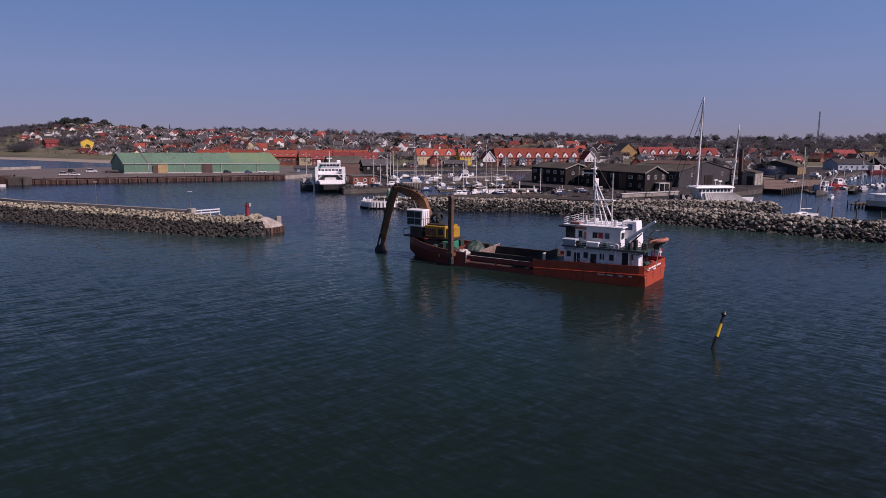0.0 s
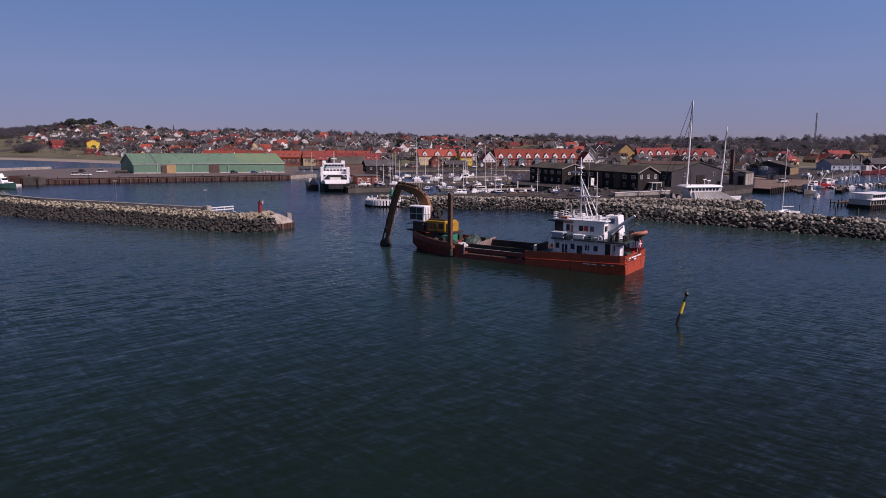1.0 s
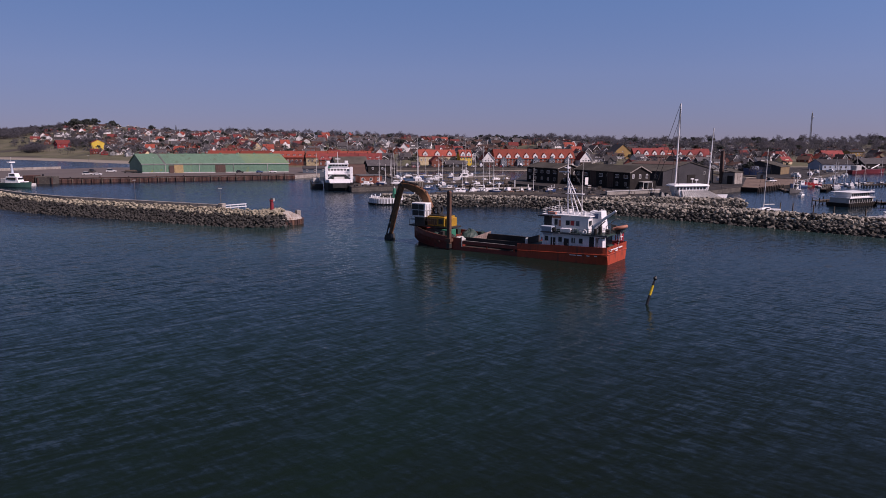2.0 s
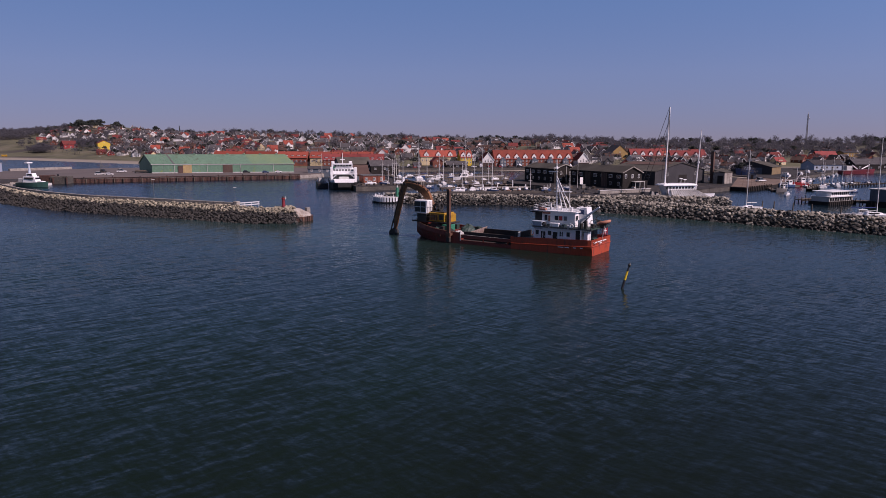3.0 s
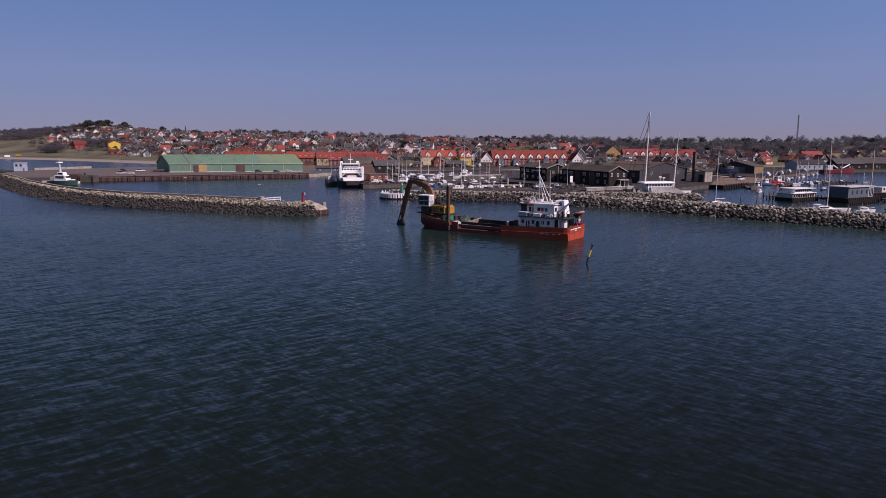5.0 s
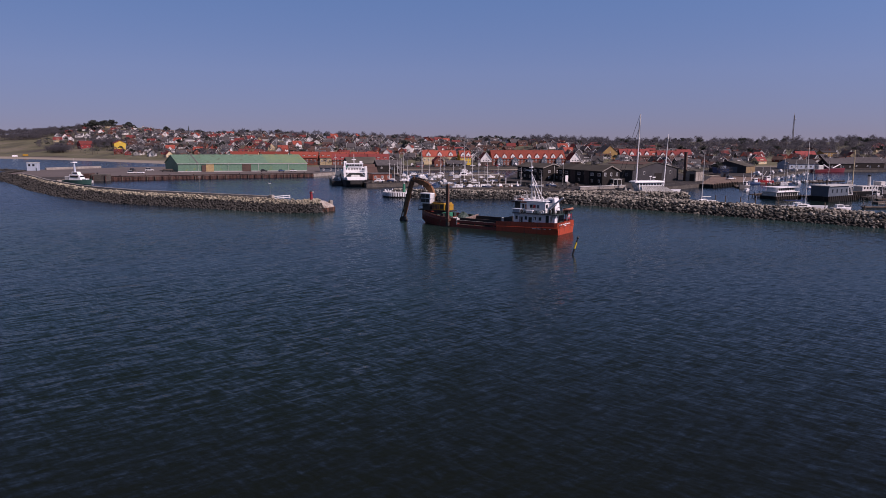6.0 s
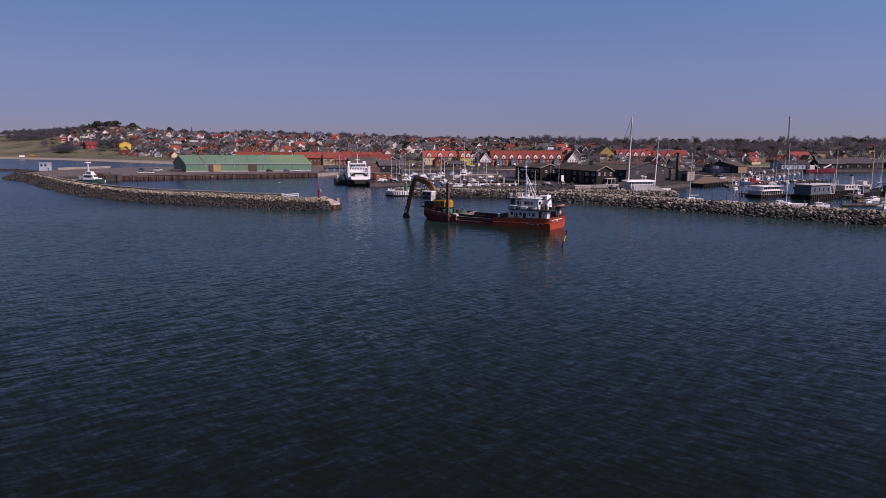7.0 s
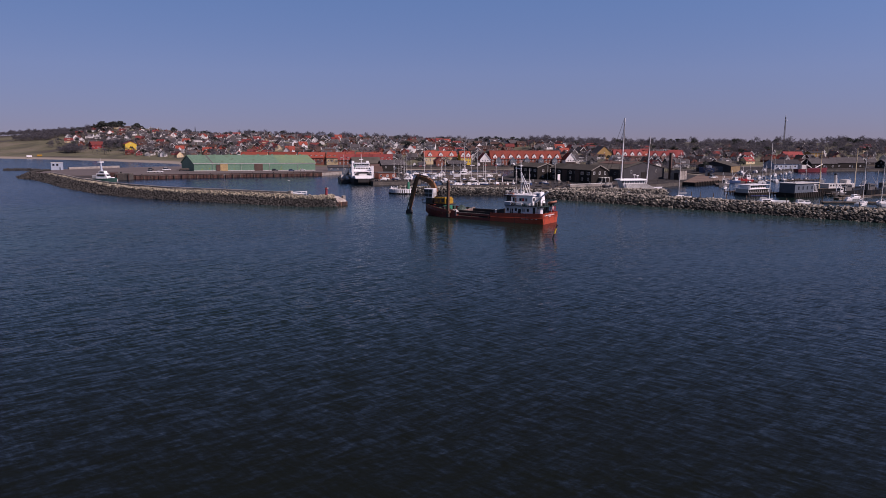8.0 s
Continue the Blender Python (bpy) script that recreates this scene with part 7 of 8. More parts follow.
for y in (-4.4, -2, 0.4):
    part("porch_post", Shape().box(-22.9, -22.7, y - 0.1, y + 0.1, 0, 3.0), OFFWHITE, sb)
part("porch_screen", Shape().box(-20.3, -20.06, -4.4, 0.4, 0.3, 2.7), GLASS, sb)
part("lean_to", Shape().box(-20, -4, -8.6, -5.3, 0, 3.4), BLACK_TIMBER, sb, "low black lean-to", bevel=0.05)
for i in range(13):
    part("wall_batten", Shape().box(-19.6 + i * 3.2, -19.42 + i * 3.2, 5.3, 5.37, 0.1, 6.9), DARK_TIMBER, sb)
sa_ = gabled("boat_shed", "black timber boat shed with brown felt roof", "shed", 28, 13, 7.2, 2.1, BLACK_TIMBER, FELT, pose(115.0, 323.0, 2.2, 0, 0, 104.1), over=0.5, win=WIN_WIDE, cols=5, storeys=(4.6,), chimney=False, verge=CONCRETE, door=False, gable_win=False)
for i in range(5):
    part("lower_window", WIN_DARK, None, sa_, at=pose(-11.2 + i * 5.6, 6.5, 1.2, 0, 0, 180))
for y in (-3, 2.5):
    part("gable_window", WIN, None, sa_, at=pose(-14, y, 4.4, 0, 0, -90))
    part("gable_window", WIN, None, sa_, at=pose(-14, y, 1.2, 0, 0, -90))
part("drain_pipe", Shape().rod((-14.15, -0.6, 0), (-14.15, -0.6, 8.4), 0.14, n=6), OFFWHITE, sa_, "pale rain pipe")
board = thing("notice_board", "white information board on posts beside the black sheds", "board", pose(117, 284, 2.2, 0, 0, 20))
part("panel", Shape().box(-0.9, 0.9, -0.08, 0.08, 1.0, 4.2), WHITE, board)
for s in (-0.8, 0.8):
    part("post", Shape().rod((s, 0, 0), (s, 0, 4.4), 0.07), STEEL, board)
mast_pole = thing("flagpole", "tall pale flagpole between the black sheds", "flagpole", pose(112, 276, 2.2))
part("pole", Shape().rod((0, 0, 0), (0, 0, 11), 0.12, 0.06), OFFWHITE, mast_pole)
wh_ = gabled("warehouse", "large dark grey harbour warehouse", "warehouse", 30, 42, 6.6, 3.9, DARK_SHEET, FELT, pose(166.1, 308.3, 2.2, 0, 0, 117.5), chimney=False, cols=4, storeys=(3.4,), win=WIN_DARK, door=False, gable_win=False)
for y in (-13, 11):
    part("gable_window", WIN_DARK, None, wh_, at=pose(-15, y, 4.2, 0, 0, -90))
part("sliding_door", Shape().box(-15.2, -15.0, -5, 1.5, 0, 4.6), BLACK_TIMBER, wh_, "dark sliding warehouse door")
part("roof_light", Shape().loft([[(-12, 2, 10.36), (12, 2, 10.36), (12, 8, 9.26), (-12, 8, 9.26)], [(-12, 2, 10.56), (12, 2, 10.56), (12, 8, 9.46), (-12, 8, 9.46)]]), BROWN_ROOF, wh_, "brown roof sheeting strip")
block = thing("concrete_block_house", "pale concrete block house with stained walls", "building", pose(197.5, 297.5, 2.0, 0, 0, 32))
part("wall", Shape().box(-4.2, 4.2, -3, 3, 0, 5.7), CONCRETE, block, bevel=0.06)
part("roof", Shape().slab_x([(-3.3, 5.7), (3.3, 6.9), (3.3, 7.2), (-3.3, 6.0)], -4.5, 4.5), FELT, block, "dark sloping felt roof")
# the wall is closed; black paint stands for the doorway's inner shade
part("doorway", Shape().box(-4.26, -4.18, -2.2, 0.6, 0.1, 4.2), BLACK, block, "black slab for the shade in the open doorway")
for i in range(3):
    part("panel", Shape().box(-3.9 + i * 2.7, -1.6 + i * 2.7, -3.1, -3.0, 0.3, 5.4), CONCRETE, block)
tower_ = thing("dark_stack", "tall dark ventilation stack beside the warehouse", "stack", pose(194.0, 301.5, 2.2, 0, 0, 27))
part("shaft", Shape().box(-0.6, 0.6, -0.8, 0.8, 0, 15.6), BROWN_ROOF, tower_, bevel=0.08)
part("cowl", Shape().box(-0.75, 0.75, -0.95, 0.95, 15.604, 16.0), STEEL, tower_, bevel=0.05)
ws = gabled("workshop", "dark boatyard hall with ochre end wall", "workshop", 22, 26, 4.8, 3.4, DARK_SHEET, FELT, pose(289.4, 404, 2.0, 0, 0, 40), chimney=False, cols=3, storeys=(2.0,), win=WIN_DARK, gable_win=False, door=False, sides=(1,))
part("end_wall", Shape().box(-11.0, 11.0, -13.12, -13.0, 0, 4.7), DULL_OCHRE, ws, "dull ochre side wall")
part("sliding_door", Shape().box(-11.14, -11.0, -7, 1, 0, 4.4), BLUE_GREY, ws, "tall grey hall door")
hoist = thing("boat_on_stand", "blue boat standing on a yard cradle ashore", "boat", pose(268, 384, 2.0, 0, 0, 150))
part("hull", boat_hull(10.5, 3.4, 3.4, 0.3, -1.6), BLUE, hoist)
part("boot_stripe", Shape().tube([(-5.1, -1.35, 2.6), (-1.0, -1.62, 2.7), (2.6, -1.1, 3.0), (4.6, -0.35, 3.3)], 0.12, 5), WHITE, hoist)
part("cabin", Shape().box(-3.2, 0.8, -1.1, 1.1, 3.4, 5.4), PALE_BLUE, hoist, bevel=0.1)
part("cabin_pane", Shape().box(-2.8, 0.4, -1.16, -1.08, 4.3, 5.0), GLASS, hoist)
for x in (-2.8, 2):
    part("prop", Shape().box(x, x + 0.3, -1.5, 1.5, 0, 1.9), STEEL, hoist)
yard_hut = thing("yard_hut", "small dark blue boatyard hut with felt roof", "hut", pose(243, 340, 2.2, 0, 0, 60))
part("wall", Shape().box(-2.6, 2.6, -2.2, 2.2, 0, 3.0), BLUE_GREY, yard_hut, bevel=0.04)
part("roof", Shape().slab_x([(-2.5, 2.9), (0, 4.2), (2.5, 2.9), (2.5, 3.1), (0, 4.4), (-2.5, 3.1)], -2.9, 2.9), SLATE, yard_hut)
part("door", Shape().box(-2.68, -2.6, -0.6, 0.6, 0, 2.1), BLACK_TIMBER, yard_hut)
bh = gabled("boat_hall", "pale blue boat hall with dark low roof", "hall", 25, 18, 4.2, 3.4, PALE_BLUE, SLATE, pose(386, 460, 2.0, 0, 0, -6), chimney=False, cols=6, storeys=(1.4,), win=WIN_DARK, gable_win=False)
car("van", WHITE, 230, 313, 2.0, 15, "white van parked on the boatyard quay", 1.3)
brickshop = thing("harbour_office", "low red brick harbour building with flat roof", "building", pose(23.5, 329, 2.2, 0, 0, 8))
part("wall", Shape().box(-5.4, 5.4, -5, 5, 0, 3.5), BRICK, brickshop, bevel=0.04)
part("roof", Shape().box(-5.7, 5.7, -5.3, 5.3, 3.5, 3.85), GREY_WALL, brickshop)
for x in (-4, 0, 3.6):
    part("window", WIN, None, brickshop, at=pose(x, -5, 1.2))

def storehouse(args):
    label, L, W, e, r, wall, roof, x, y, turn = args
    gabled("storehouse", label, "storehouse", L, W, e, r, wall, roof, pose(x, y, 2.2, 0, 0, turn), chimney=False, verge=WHITE if "white trim" in label else None)


for args in (("dark low storehouse with black roof", 20, 12, 3.6, 3.6, BLACK_TIMBER, SLATE, 42, 470, 10), ("long grey-roofed harbour storehouse", 24, 12, 4.5, 4.5, GREY_WALL, FELT, 22, 488, 15),
             ("red brick harbour house with red roof", 9, 8, 5.0, 3.6, BRICK, TILE_RED, 90, 524, 95), ("black boathouse with white trim", 16, 10, 2.6, 2.6, BLACK_TIMBER, SLATE, 106, 526, 3),
             ("brown storehouse beside the ferry berth", 14, 9, 3.2, 3.0, BROWN_ROOF, BROWN_ROOF, 16, 352, 5), ("brown quay shed with low roof", 22, 9, 3.2, 1.8, DARK_TIMBER, BROWN_ROOF, 18, 440, 0),
             ("dark grey quay office with white windows", 15, 7, 3.0, 1.4, BLUE_GREY, SLATE, -2, 436, 0), ("small red waterfront kiosk", 6, 4, 2.8, 1.4, RED_TIMBER, SLATE, 74, 520, 0)):
    storehouse(args)
for args in (("black timber harbour store building", 24, 14, 4.2, 4.0, BLACK_TIMBER, SLATE, 424, 462, -4), ("long black-roofed boat store hall", 30, 16, 4.4, 4.6, BLACK_TIMBER, SLATE, 456, 470, -6), ("dark timber boathouse with slate roof", 28, 12, 4.0, 3.4, BLACK_TIMBER, SLATE, 496, 458, 6), ("brown harbour store building", 20, 10, 4.0, 2.6, BROWN_ROOF, SLATE, 540, 446, -5)):
    storehouse(args)


def terrace(x, y, z, L, W, eave, rise, wall, roof, turn, label, dormers, group, front_gables=0):
    t = gabled("terrace_house", label, "terrace", L, W, eave, rise, wall, roof, pose(x, y, z, 0, 0, turn), group, win=WIN_TALL, cols=max(4, int(L / 3.2)), storeys=(0.9,) if eave < 5 else (0.9, 3.8), gable_win=False, sides=(-1,))
    for i in range(dormers):
        u = -L / 2 + L * (i + 0.5) / dormers
        if "small" in label or "above" in label:  # low flat dormers
            d = part("dormer", Shape().box(u - 1.0, u + 1.0, -W / 2 + 1.2, -W / 2 + 4.0, eave + 0.6, eave + 2.0), PLASTER, t, "small white dormer")
            part("dormer_roof", Shape().box(u - 1.2, u + 1.2, -W / 2 + 1.0, -W / 2 + 4.2, eave + 2.004, eave + 2.2), roof, d)
            part("window", WIN_SMALL, None, d, at=pose(u, -W / 2 + 1.2, eave + 0.8))
            continue
        d = part("dormer", Shape().slab_y([(u - 1.9, eave - 0.1), (u + 1.9, eave - 0.1), (u + 1.9, eave + 2.0), (u, eave + 4.1), (u - 1.9, eave + 2.0)], -W / 2 + 0.2, -W / 2 + 4.2), PLASTER, t, "white dormer gable")
        part("dormer_roof", Shape().slab_y([(u - 2.2, eave + 1.7), (u, eave + 4.15), (u + 2.2, eave + 1.7), (u + 2.2, eave + 1.95), (u, eave + 4.42), (u - 2.2, eave + 1.95)], -W / 2 + 0.1, -W / 2 + 5.0), roof, d)
        part("window", WIN, None, d, at=pose(u, -W / 2 + 0.2, eave + 0.6))
    for i in range(front_gables):
        u = -L / 2 + L * (i + 0.5) / front_gables
        g = part("front_gable", Shape().slab_y([(u - 2.6, 0), (u + 2.6, 0), (u + 2.6, eave - 1.2), (u, eave + 1.6), (u - 2.6, eave - 1.2)], -W / 2 - 2.0, -W / 2), BLUE_GREY, t, "dark clad front gable")
        for w in (-1.2, 1.2):
            part("window", WIN, None, g, at=pose(u + w, -W / 2 - 2.0, 3.0))
            part("window", WIN, None, g, at=pose(u + w, -W / 2 - 2.0, 0.6))
    for i in range(max(1, int(L / 12))):
        part("chimney", Shape().box(-L / 2 + 6 + i * 12, -L / 2 + 6.8 + i * 12, -0.4, 0.4, eave + rise - 0.6, eave + rise + 1.2), BRICK, t)
    return t


terrace(176, 546, 2.6, 68, 14, 6.2, 7.2, BRICK, TILE_ORANGE, 0, "long waterfront terrace with orange tiled roof and white dormers", 9, "waterfront terraces", 5)
for x, y in ((135, 540), (216, 536)):
    gh = gabled("gable_house", "white gabled waterfront house over a brown timber base", "house", 13, 10, 5.4, 6.0, PLASTER, TILE_ORANGE, pose(x, y, 2.6, 0, 0, 90), cols=3, storeys=(1.0, 3.8), verge=WHITE)
    base = part("timber_base", Shape().box(-6.62, -6.5, -5.1, 5.1, 0, 3.3), BROWN_ROOF, gh, "brown timber base")
    for i in range(9):
        part("board", Shape().box(-6.7, -6.624, -4.9 + i * 1.15, -4.3 + i * 1.15, 0.1, 3.2), DARK_TIMBER, base)
    for u in (-2.4, 0, 2.4):
        part("upper_window", WIN, None, gh, at=pose(-6.5, u, 3.9, 0, 0, -90))
gabled("gable_house", "ochre gabled house with dark roof and small windows", "house", 17, 16, 10.5, 6.8, OCHRE_WALL, SLATE, pose(262, 568, 3.0, 0, 0, 90), cols=3, storeys=(1.2, 4.4))
terrace(286, 560, 3.0, 29, 12, 8.0, 6.0, BRICK, TILE_RED, -6, "brick terrace with red tiled roof", 4, "waterfront terraces")
terrace(322, 556, 3.0, 27, 12, 7.0, 5.6, BRICK, TILE_RED, -10, "brick terrace with dull red tiled roof", 3, "waterfront terraces")
terrace(98, 566, 5.5, 31, 12, 4.8, 5.0, CREAM, TILE_ORANGE, 2, "cream terrace with bright orange roof", 3, "waterfront terraces")
terrace(120, 556, 4.0, 10, 10, 6.0, 5.4, YELLOW_WALL, TILE_ORANGE, 4, "yellow waterfront house with orange roof", 2, "waterfront terraces")
for i in range(5):
    terrace(-74 + i * 26, 575 - i * 6, 5.0, 24, 10, 4.6, 4.6, (CREAM, PLASTER, BRICK)[i % 3], TILE_ORANGE, -12, "low terrace with orange tiled roof and small dormers", 5, "terraces behind the quay")
for i in range(3):
    terrace(10 + i * 15, 534 - i * 3, 3.4, 17, 10, 5.0, 4.6, (BRICK, CREAM, PLASTER)[i], TILE_RED, -8, "red-roofed terrace above the ferry berth", 3, "terraces behind the quay")
terrace(482, 577, ground_z(482, 577), 21, 11, 4.6, 5.2, BRICK, TILE_RED, -4, "long brick terrace with plain red tiled roof", 0, "houses behind the boatyard")
terrace(527, 600, ground_z(527, 600), 16, 11, 6.6, 1.8, OCHRE_WALL, SLATE, -4, "ochre two-storey house with low dark roof", 0, "houses behind the boatyard")
terrace(356, 594, ground_z(356, 594), 15, 11, 4.8, 5.2, PLASTER, TILE_RED, -4, "pale house with broad red tiled roof", 0, "houses behind the boatyard")

HOMES = []
for label, L, W, e, r, wall, roof, verge in (
        ("white rendered house with red tiled roof", 12, 8.5, 3.2, 4.2, PLASTER, TILE_RED, None), ("white house with orange tiled roof", 13, 8.5, 3.4, 4.4, PLASTER, TILE_ORANGE, None),
        ("dark timber house with white gable boards", 12, 8.5, 3.2, 4.2, DARK_TIMBER, SLATE, WHITE), ("white house with dark slate roof", 13, 9, 3.4, 4.2, PLASTER, SLATE, WHITE),
        ("red brick house with red tiled roof", 12, 8, 3.2, 4.0, BRICK, TILE_RED, None), ("cream house with red roof", 14, 9, 3.2, 4.4, CREAM, TILE_RED, None),
        ("brown-roofed bungalow with pale walls", 15, 9, 2.8, 2.6, OFFWHITE, BROWN_ROOF, None), ("dark timber bungalow with slate roof", 14, 9, 2.8, 2.8, DARK_TIMBER, BROWN_ROOF, WHITE),
        ("grey house with white gable boards", 11, 8, 3.6, 4.4, GREY_WALL, SLATE, WHITE), ("brick house with dark brown roof", 13, 8.5, 3.0, 3.8, BRICK, BROWN_ROOF, None),
        ("tall white house with orange roof", 11, 9, 5.6, 4.4, PLASTER, TILE_ORANGE, None), ("red timber house with dark roof", 12, 8, 3.0, 3.8, RED_TIMBER, SLATE, WHITE)):
    home = gabled("house", label, "house", L, W, e, r, wall, roof, group="houses on the hillside", verge=verge, cols=2, door=False, attic=False)
    HOMES.append(home)
    if len(HOMES) % 2:  # a cross gable on every second kind
        g = part("cross_gable", Shape().slab_y([(-2.4, 0), (2.4, 0), (2.4, e), (0, e + 2.6), (-2.4, e)], -W / 2 - 1.4, 0), wall, home)
        part("gable_roof", Shape().slab_y([(-2.8, e - 0.4), (0, e + 2.66), (2.8, e - 0.4), (2.8, e - 0.15), (0, e + 2.94), (-2.8, e - 0.15)], -W / 2 - 1.8, 0.4), roof, g)
        part("window", WIN, None, g, at=pose(0, -W / 2 - 1.4, 0.9))
    elif r > 3:
        d = part("dormer", Shape().box(-2.6, 2.6, -W / 2 + 0.7, -0.6, e + 0.2, e + 2.1), wall, home)
        part("dormer_roof", Shape().box(-2.8, 2.8, -W / 2 + 0.5, -0.2, e + 2.104, e + 2.3), roof, d)
        for x in (-1.3, 1.3):
            part("window", WIN_SMALL, None, d, at=pose(x, -W / 2 + 0.7, e + 0.7))


def settle(proto, x, y, turn, dz=0.0):
    z = ground_z(x, y) + dz
    m = pose(x, y, z, 0, 0, turn) @ Matrix.Scale(0.92 if proto in HOMES else 1.0, 4)
    if proto.name in USED:
        return copy_thing(proto, m)
    USED.add(proto.name)
    proto.matrix_world = m
    return proto


def clear(x, y):
    d = y - ramp_of(x, SHORE)
    if -110 < x < 345 and d < 70 or 345 <= x < 660 and d < 78:
        return False
    if x < -140 and d < (80 if x > -262 else 150) + max(0, -330 - x) * 0.8:
        return False
    if math.hypot(x + 278, y - 958) < 20 or math.hypot(x + 343, y - 1030) < 20:  # room for the two big houses
        return False
    return d > 22


rng = random.Random(21)
weights = [5, 2, 13, 15, 4, 4, 7, 9, 10, 6, 2, 3]
row, FAR = 0, []
d = 40.0
while d < 520:
    x = -470 + rng.uniform(0, 14)
    while x < 900:
        y = ramp_of(x, SHORE) + d + rng.uniform(-7, 7)
        sparse = 0.9 if -310 < x < 330 else 0.75 if x > 0 else 0.5
        if x > 330 and d > 230:
            sparse = 0.45 if d < 330 else 0.08
        if -20 < x < 330 and d > 400:
            sparse = 0.75
        if clear(x, y) and abs(x / y) < 1.4 and rng.random() < sparse:
            home, turn = rng.choices(HOMES, weights)[0], rng.choice((0, 0, 180, 12, -16, 90, 90, 75, 105, 20, 110)) + rng.uniform(-9, 9)
            row += 1
            if row <= 150:
                settle(home, x, y, turn)
            else:
                FAR.append((home, pose(x, y, ground_z(x, y), 0, 0, turn) @ Matrix.Scale(0.92, 4)))
        x += rng.uniform(16, 25)
    d += 26
far_town = tagged(new("hilltop_houses"), "closely set houses along the top of the hill", "houses", kind="stuff")
heaps = {}
for home, m in FAR:
    for o in [c for c in home.children_recursive if c.type == "MESH"]:
        for p in o.data.polygons:
            mat_ = o.data.materials[p.material_index]
            v, f = heaps.setdefault(mat_.name, ([], [], mat_))[:2]
            k = len(v)
            v += [tuple(m @ o.matrix_basis @ o.data.vertices[i].co) for i in p.vertices]
            f.append(tuple(range(k, k + len(p.vertices))))
for v, f, mat_ in heaps.values():
    stuff("house_faces", v, f, mat_, far_town)
gabled("house", "large bright yellow house with red roof", "house", 20, 15, 9.0, 3.6, YELLOW_WALL, TILE_RED, pose(-278, 958, ground_z(-278, 958), 0, 0, 112), cols=4, storeys=(0.9, 4.2))
gabled("house", "dark red timber house with red roof", "house", 18, 11, 5.0, 5.0, RED_TIMBER, TILE_RED, pose(-343, 1030, ground_z(-343, 1030), 0, 0, 40), cols=3)
for x, y in ((-399, 930), (-388, 935)):
    van = thing("caravan" if x < -395 else "truck", "white caravan parked by the beach" if x < -395 else "yellow truck parked by the beach", "vehicle", pose(x, y, ground_z(x, y), 0, 0, 10) @ Matrix.Scale(0.62, 4))
    part("body", Shape().box(-5, 5, -1.4, 1.4, 0.8, 4.4), WHITE if x < -395 else YELLOW, van, bevel=0.2)
    for w in (-3, 3):
        part("wheel", Shape().rod((w, -1.4, 0.6), (w, 1.4, 0.6), 0.6, n=10), RUBBER, van)
radio = thing("radio_mast", "tall slender lattice radio mast on the hill", "radio mast", pose(642, 810, 21))
for a in range(3):
    c = (1.15 * math.cos(a * 2.094), 1.15 * math.sin(a * 2.094))
    part("leg", Shape().rod((c[0], c[1], 0), (c[0] * 0.5, c[1] * 0.5, 40), 0.28, 0.2), GREY_WALL, radio)
for i in range(20):
    for a in range(3):
        k0, k1 = 1 - 0.5 * i / 20, 1 - 0.5 * (i + 1) / 20
        b0, b1 = a * 2.094, (a + 1) * 2.094
        part("brace", Shape().rod((0.95 * k0 * math.cos(b0), 0.95 * k0 * math.sin(b0), i * 2), (0.95 * k1 * math.cos(b1), 0.95 * k1 * math.sin(b1), i * 2 + 2), 0.09, n=4), GREY_WALL, radio)
part("antenna", Shape().rod((0, 0, 38), (0, 0, 43), 0.35, 0.2), OFFWHITE, radio)
part("dish", Shape().rod((1.2, -1, 35), (1.8, -1.5, 35), 0.9, 0.9, 10), WHITE, radio)


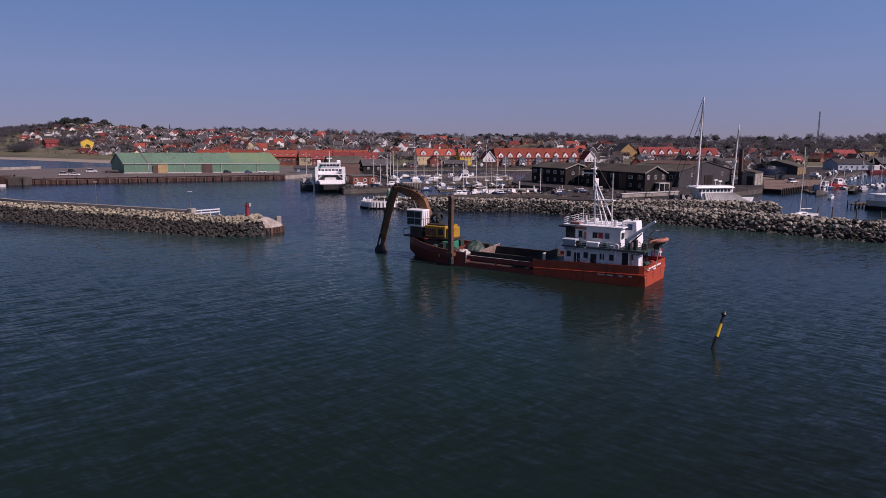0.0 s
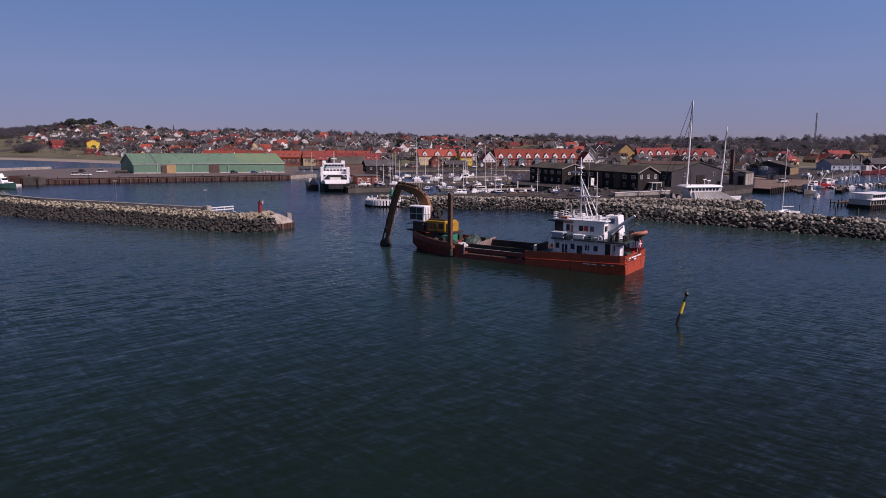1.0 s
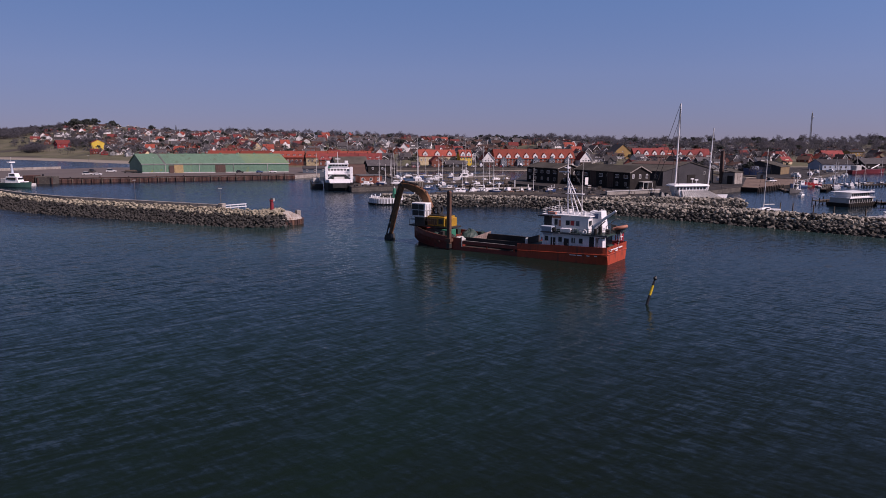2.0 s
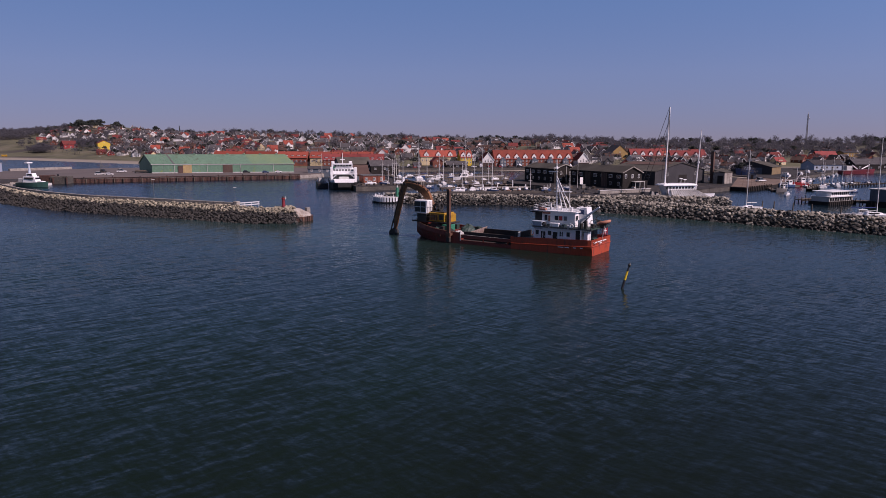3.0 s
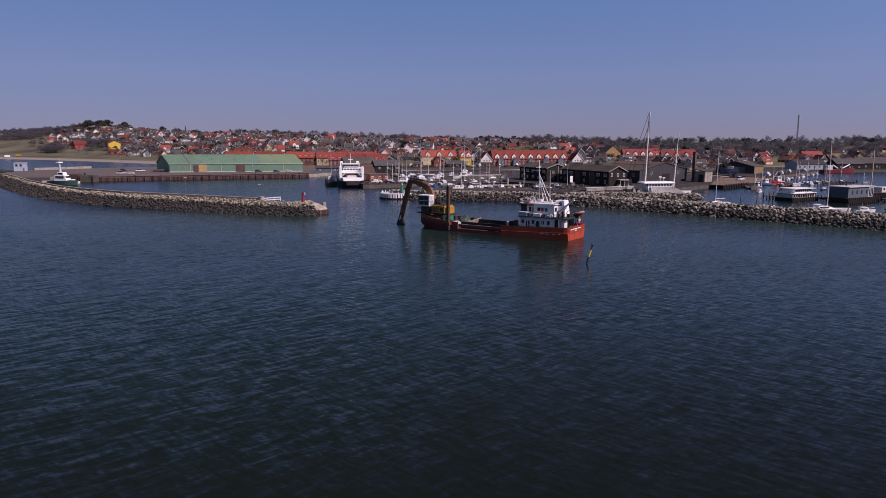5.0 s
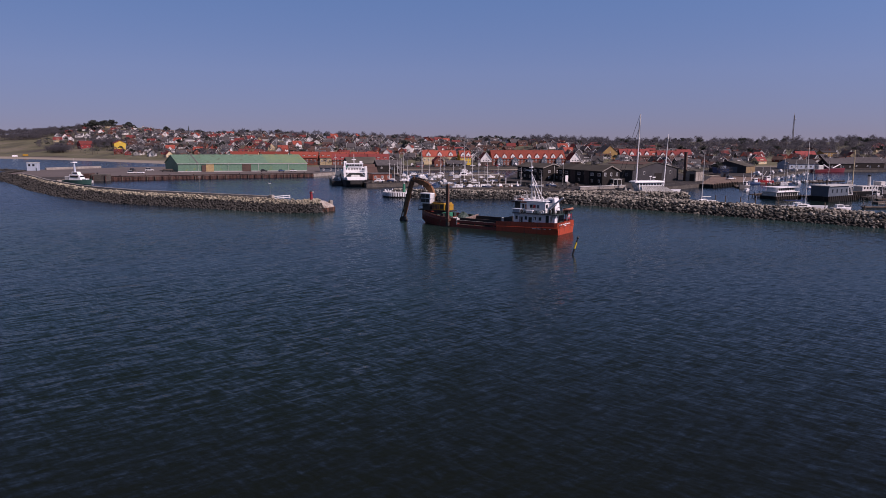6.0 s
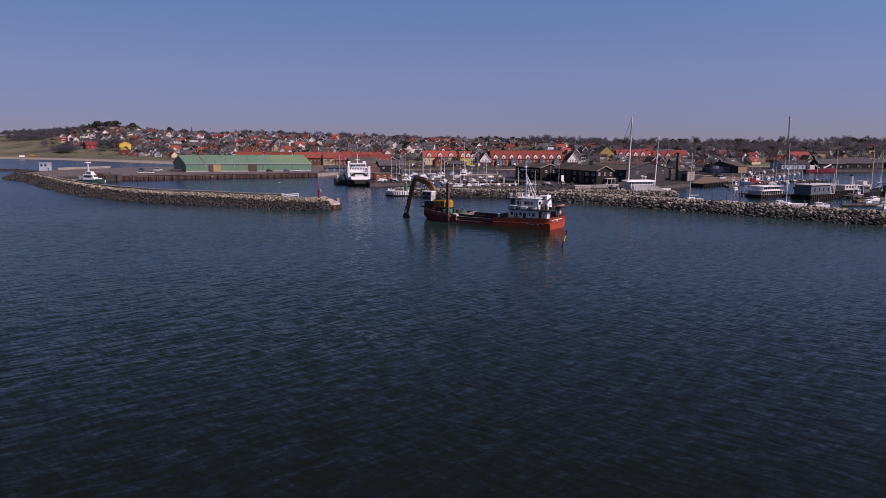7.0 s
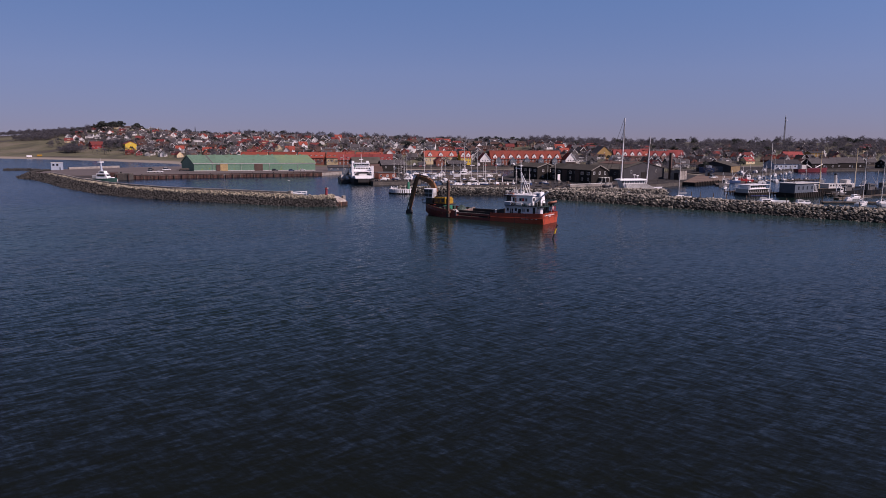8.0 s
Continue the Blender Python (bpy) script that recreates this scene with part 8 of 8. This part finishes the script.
# ---- trees ----
def tree_parts(seed, h, wide, kind):
    """Trunk and limbs as one shape, and the crown as loose twigs or needle clumps."""
    rng = random.Random(seed)
    wood, v, f = Shape(), [], []
    wood.rod((0, 0, -1), (0, 0, h * 0.5), h * 0.022, h * 0.014, 7)
    tips = []
    for i in range(15 if kind == "bare" else 9):
        a = rng.uniform(0, 6.28)
        if kind == "bare":  # limbs end on a rounded, lopsided dome
            e = rng.uniform(-0.25, 1.45)
            r = wide * math.cos(e) * rng.uniform(0.55, 0.95)
            z1 = h * (0.56 + 0.36 * math.sin(e)) * rng.uniform(0.92, 1.04)
            z0 = h * rng.uniform(0.28, 0.5)
        else:
            z0 = h * rng.uniform(0.5 if kind == "pine" else 0.32, 0.52)
            r = wide * rng.uniform(0.35, 0.95)
            z1 = h * rng.uniform(0.72, 0.95) * (1 - 0.18 * r / wide)
        tip = (r * math.cos(a), r * math.sin(a), z1)
        wood.rod((0, 0, z0), tip, h * 0.011, h * 0.004, 5)
        tips.append(tip)
    tips.append((0, 0, h * 0.86))
    if kind == "cypress":
        tips = [(0, 0, h * k / 10) for k in range(1, 11)]
    for tip in tips:
        for _ in range({"bare": 40, "pine": 70, "cypress": 40}[kind]):
            s = {"bare": 0.28, "pine": 0.19, "cypress": 0.5}[kind] * wide
            if kind == "cypress":
                s = wide * (0.35 * (1 - tip[2] / h) + 0.12)
            c = Vector((tip[0] + s * rng.triangular(-2, 2), tip[1] + s * rng.triangular(-2, 2), tip[2] + s * rng.triangular(-1.4, 1.4)))
            out = Vector((c.x, c.y, (c.z - h * 0.5) * 0.9)).normalized()
            d1 = (out * (0.9 if kind == "bare" else 0.2) + Vector((rng.gauss(0, 0.6), rng.gauss(0, 0.6), rng.gauss(0.2, 0.6)))).normalized()
            d2 = d1.cross(Vector((rng.gauss(0, 1), rng.gauss(0, 1), rng.gauss(0, 1)))).normalized()
            la, lb = (rng.uniform(0.3, 0.62), rng.uniform(0.09, 0.18)) if kind == "bare" else (rng.uniform(0.3, 0.6), rng.uniform(0.22, 0.45))
            la, lb = la * h / 11, lb * h / 11
            k = len(v)
            v += [tuple(c - d1 * la), tuple(c + d2 * lb), tuple(c + d1 * la), tuple(c - d2 * lb)]
            f.append((k, k + 1, k + 2, k + 3))
    return wood, v, f


TREES = []
for i, (h, wide, kind) in enumerate(((11, 4.9, "bare"), (9, 4.2, "bare"), (13, 5.6, "bare"), (8, 3.9, "bare"), (12, 4.8, "pine"), (10, 4.2, "pine"), (15, 1.6, "cypress"))):
    wood, v, f = tree_parts(300 + i, h, wide, kind)
    label = {"bare": "bare brown deciduous tree in early spring", "pine": "dark green pine with a flat crown", "cypress": "slender dark evergreen conifer tree"}[kind]
    t = thing("tree", label, "tree", pose(0, -900, -80), "trees among the houses")
    part("trunk", wood, BARK, t)
    me = bpy.data.meshes.new("crown")
    me.from_pydata(v, [], f)
    me.materials.append(TWIGS if kind == "bare" else NEEDLES)
    part("crown", me, None, t)
    TREES.append((t, wood, v, f, kind))

rng = random.Random(77)
placed = 0
while placed < 150:
    x = rng.uniform(-430, 640)
    y = ramp_of(x, SHORE) + rng.uniform(50, 470)
    if clear(x, y):
        settle(TREES[rng.choices(range(6), (5, 6, 3, 6, 1, 1))[0]][0], x, y, rng.uniform(0, 360))
        placed += 1
for x, y, k in ((-260, 1390, 6), (262, 1000, 4), (268, 1004, 5), (256, 1002, 4), (-430, 1240, 4), (-445, 1250, 5)):
    settle(TREES[k][0], x, y, 40, -3.0 if k < 6 else 0.0)


def woods(name, label, count, pick, seed, mix):
    """Far woods: many trees in one mesh for the trunks and one for each kind of crown."""
    rng = random.Random(seed)
    holder = tagged(new(name), label, "woods", kind="stuff")
    sets = {"bark": ([], []), "bare": ([], []), "pine": ([], [])}
    for _ in range(count):
        x, y = pick(rng)
        t, wood, v, f, kind = TREES[rng.choices(range(6), mix)[0]]
        s = rng.uniform(0.75, 1.25) * (0.74 if "garden" in name else 1.35 if "pine" in name else 0.85 if "west" in name else 1.0 if "east" in name else 0.9 if "centre" in name else 1.0)
        m = pose(x, y, ground_z(x, y) - (1.0 if "west" in name else 2.6 if "woods" in name else 0.8), 0, 0, rng.uniform(0, 360)) @ Matrix.Scale(s, 4)
        thin = 4 if "garden" in name else 3
        first = rng.randrange(thin)
        light_v, light_f = [], []
        for q in f[first::thin]:  # far crowns take a part of the twigs, each a little wider
            c = sum((Vector(v[i]) for i in q), Vector()) / 4
            light_f.append(tuple(range(len(light_v), len(light_v) + 4)))
            light_v += [c + (Vector(v[i]) - c) * 1.55 for i in q]
        for key, vs, fs in (("bark", wood.v[:14], wood.f[:9]), (kind, light_v, light_f)):
            a, b = sets[key]
            k = len(a)
            a += [tuple(m @ Vector(p)) for p in vs]
            b += [tuple(i + k for i in q) for q in fs]
    for key, material in (("bark", BARK), ("bare", TWIGS), ("pine", NEEDLES)):
        if sets[key][0]:
            stuff({"bark": "trunks", "bare": "bare_crowns", "pine": "needle_crowns"}[key], *sets[key], material, holder)


def right_pick(rng):
    x = rng.uniform(300, 1050)
    return x, ramp_of(x, SHORE) + rng.uniform(300, 560) if rng.random() < 0.8 else ramp_of(x, SHORE) + rng.uniform(200, 300)


def centre_pick(rng):
    x = rng.uniform(-260, 340)
    return x, ramp_of(x, SHORE) + rng.uniform(430, 600)


def left_pick(rng):
    k = rng.random()
    if k < 0.5:  # a thicket on the slope
        x = rng.uniform(-548, -440)
        return x, ramp_of(x, SHORE) + rng.uniform(255 if x < -470 else 310, 430)
    if k < 0.87:  # the ridge
        x = rng.uniform(-720, -400)
        return x, ramp_of(x, SHORE) + rng.uniform(370, 500)
    cx, d = rng.choice(((-372, 100), (-364, 102), (-357, 106), (-336, 180), (-318, 185), (-300, 195)))
    x = cx + rng.gauss(0, 6)
    return x, ramp_of(x, SHORE) + d + rng.gauss(0, 5)


def pine_pick(rng):
    x = rng.choice((-416, -409, -402, -395, -386, -380, -374, -452, -350, -338, -300, -286)) + rng.gauss(0, 2.5)
    return x, 1285 + rng.uniform(-15, 40)


woods("woods_east", "dense bare brown woods along the ridge", 1250, right_pick, 5, (5, 5, 6, 3, 1, 0))
woods("woods_centre", "scattered bare trees along the hilltop", 430, centre_pick, 6, (5, 5, 5, 3, 3, 2))
woods("woods_west", "brown scrub and bare trees behind the beach", 1000, left_pick, 8, (4, 6, 2, 6, 0, 0))
woods("pine_grove", "dark pines crowning the western hill", 30, pine_pick, 9, (0, 0, 0, 0, 6, 5))


def garden_pick(rng):
    if rng.random() < 0.12:  # trees before and between the waterfront terraces
        x = rng.uniform(-100, 345)
        return x, ramp_of(x, SHORE) + rng.uniform(30, 78)
    if rng.random() < 0.22:  # gardens on the western slope
        x = rng.uniform(-440, -250)
        return x, ramp_of(x, SHORE) + rng.uniform(150, 380)
    x = rng.uniform(-330, 0) if rng.random() < 0.3 else rng.uniform(-300, 800)
    return x, ramp_of(x, SHORE) + rng.uniform(75, 420)


woods("garden_scrub", "bare hedges and garden trees between the houses", 1350, garden_pick, 10, (2, 4, 0, 7, 1, 1))
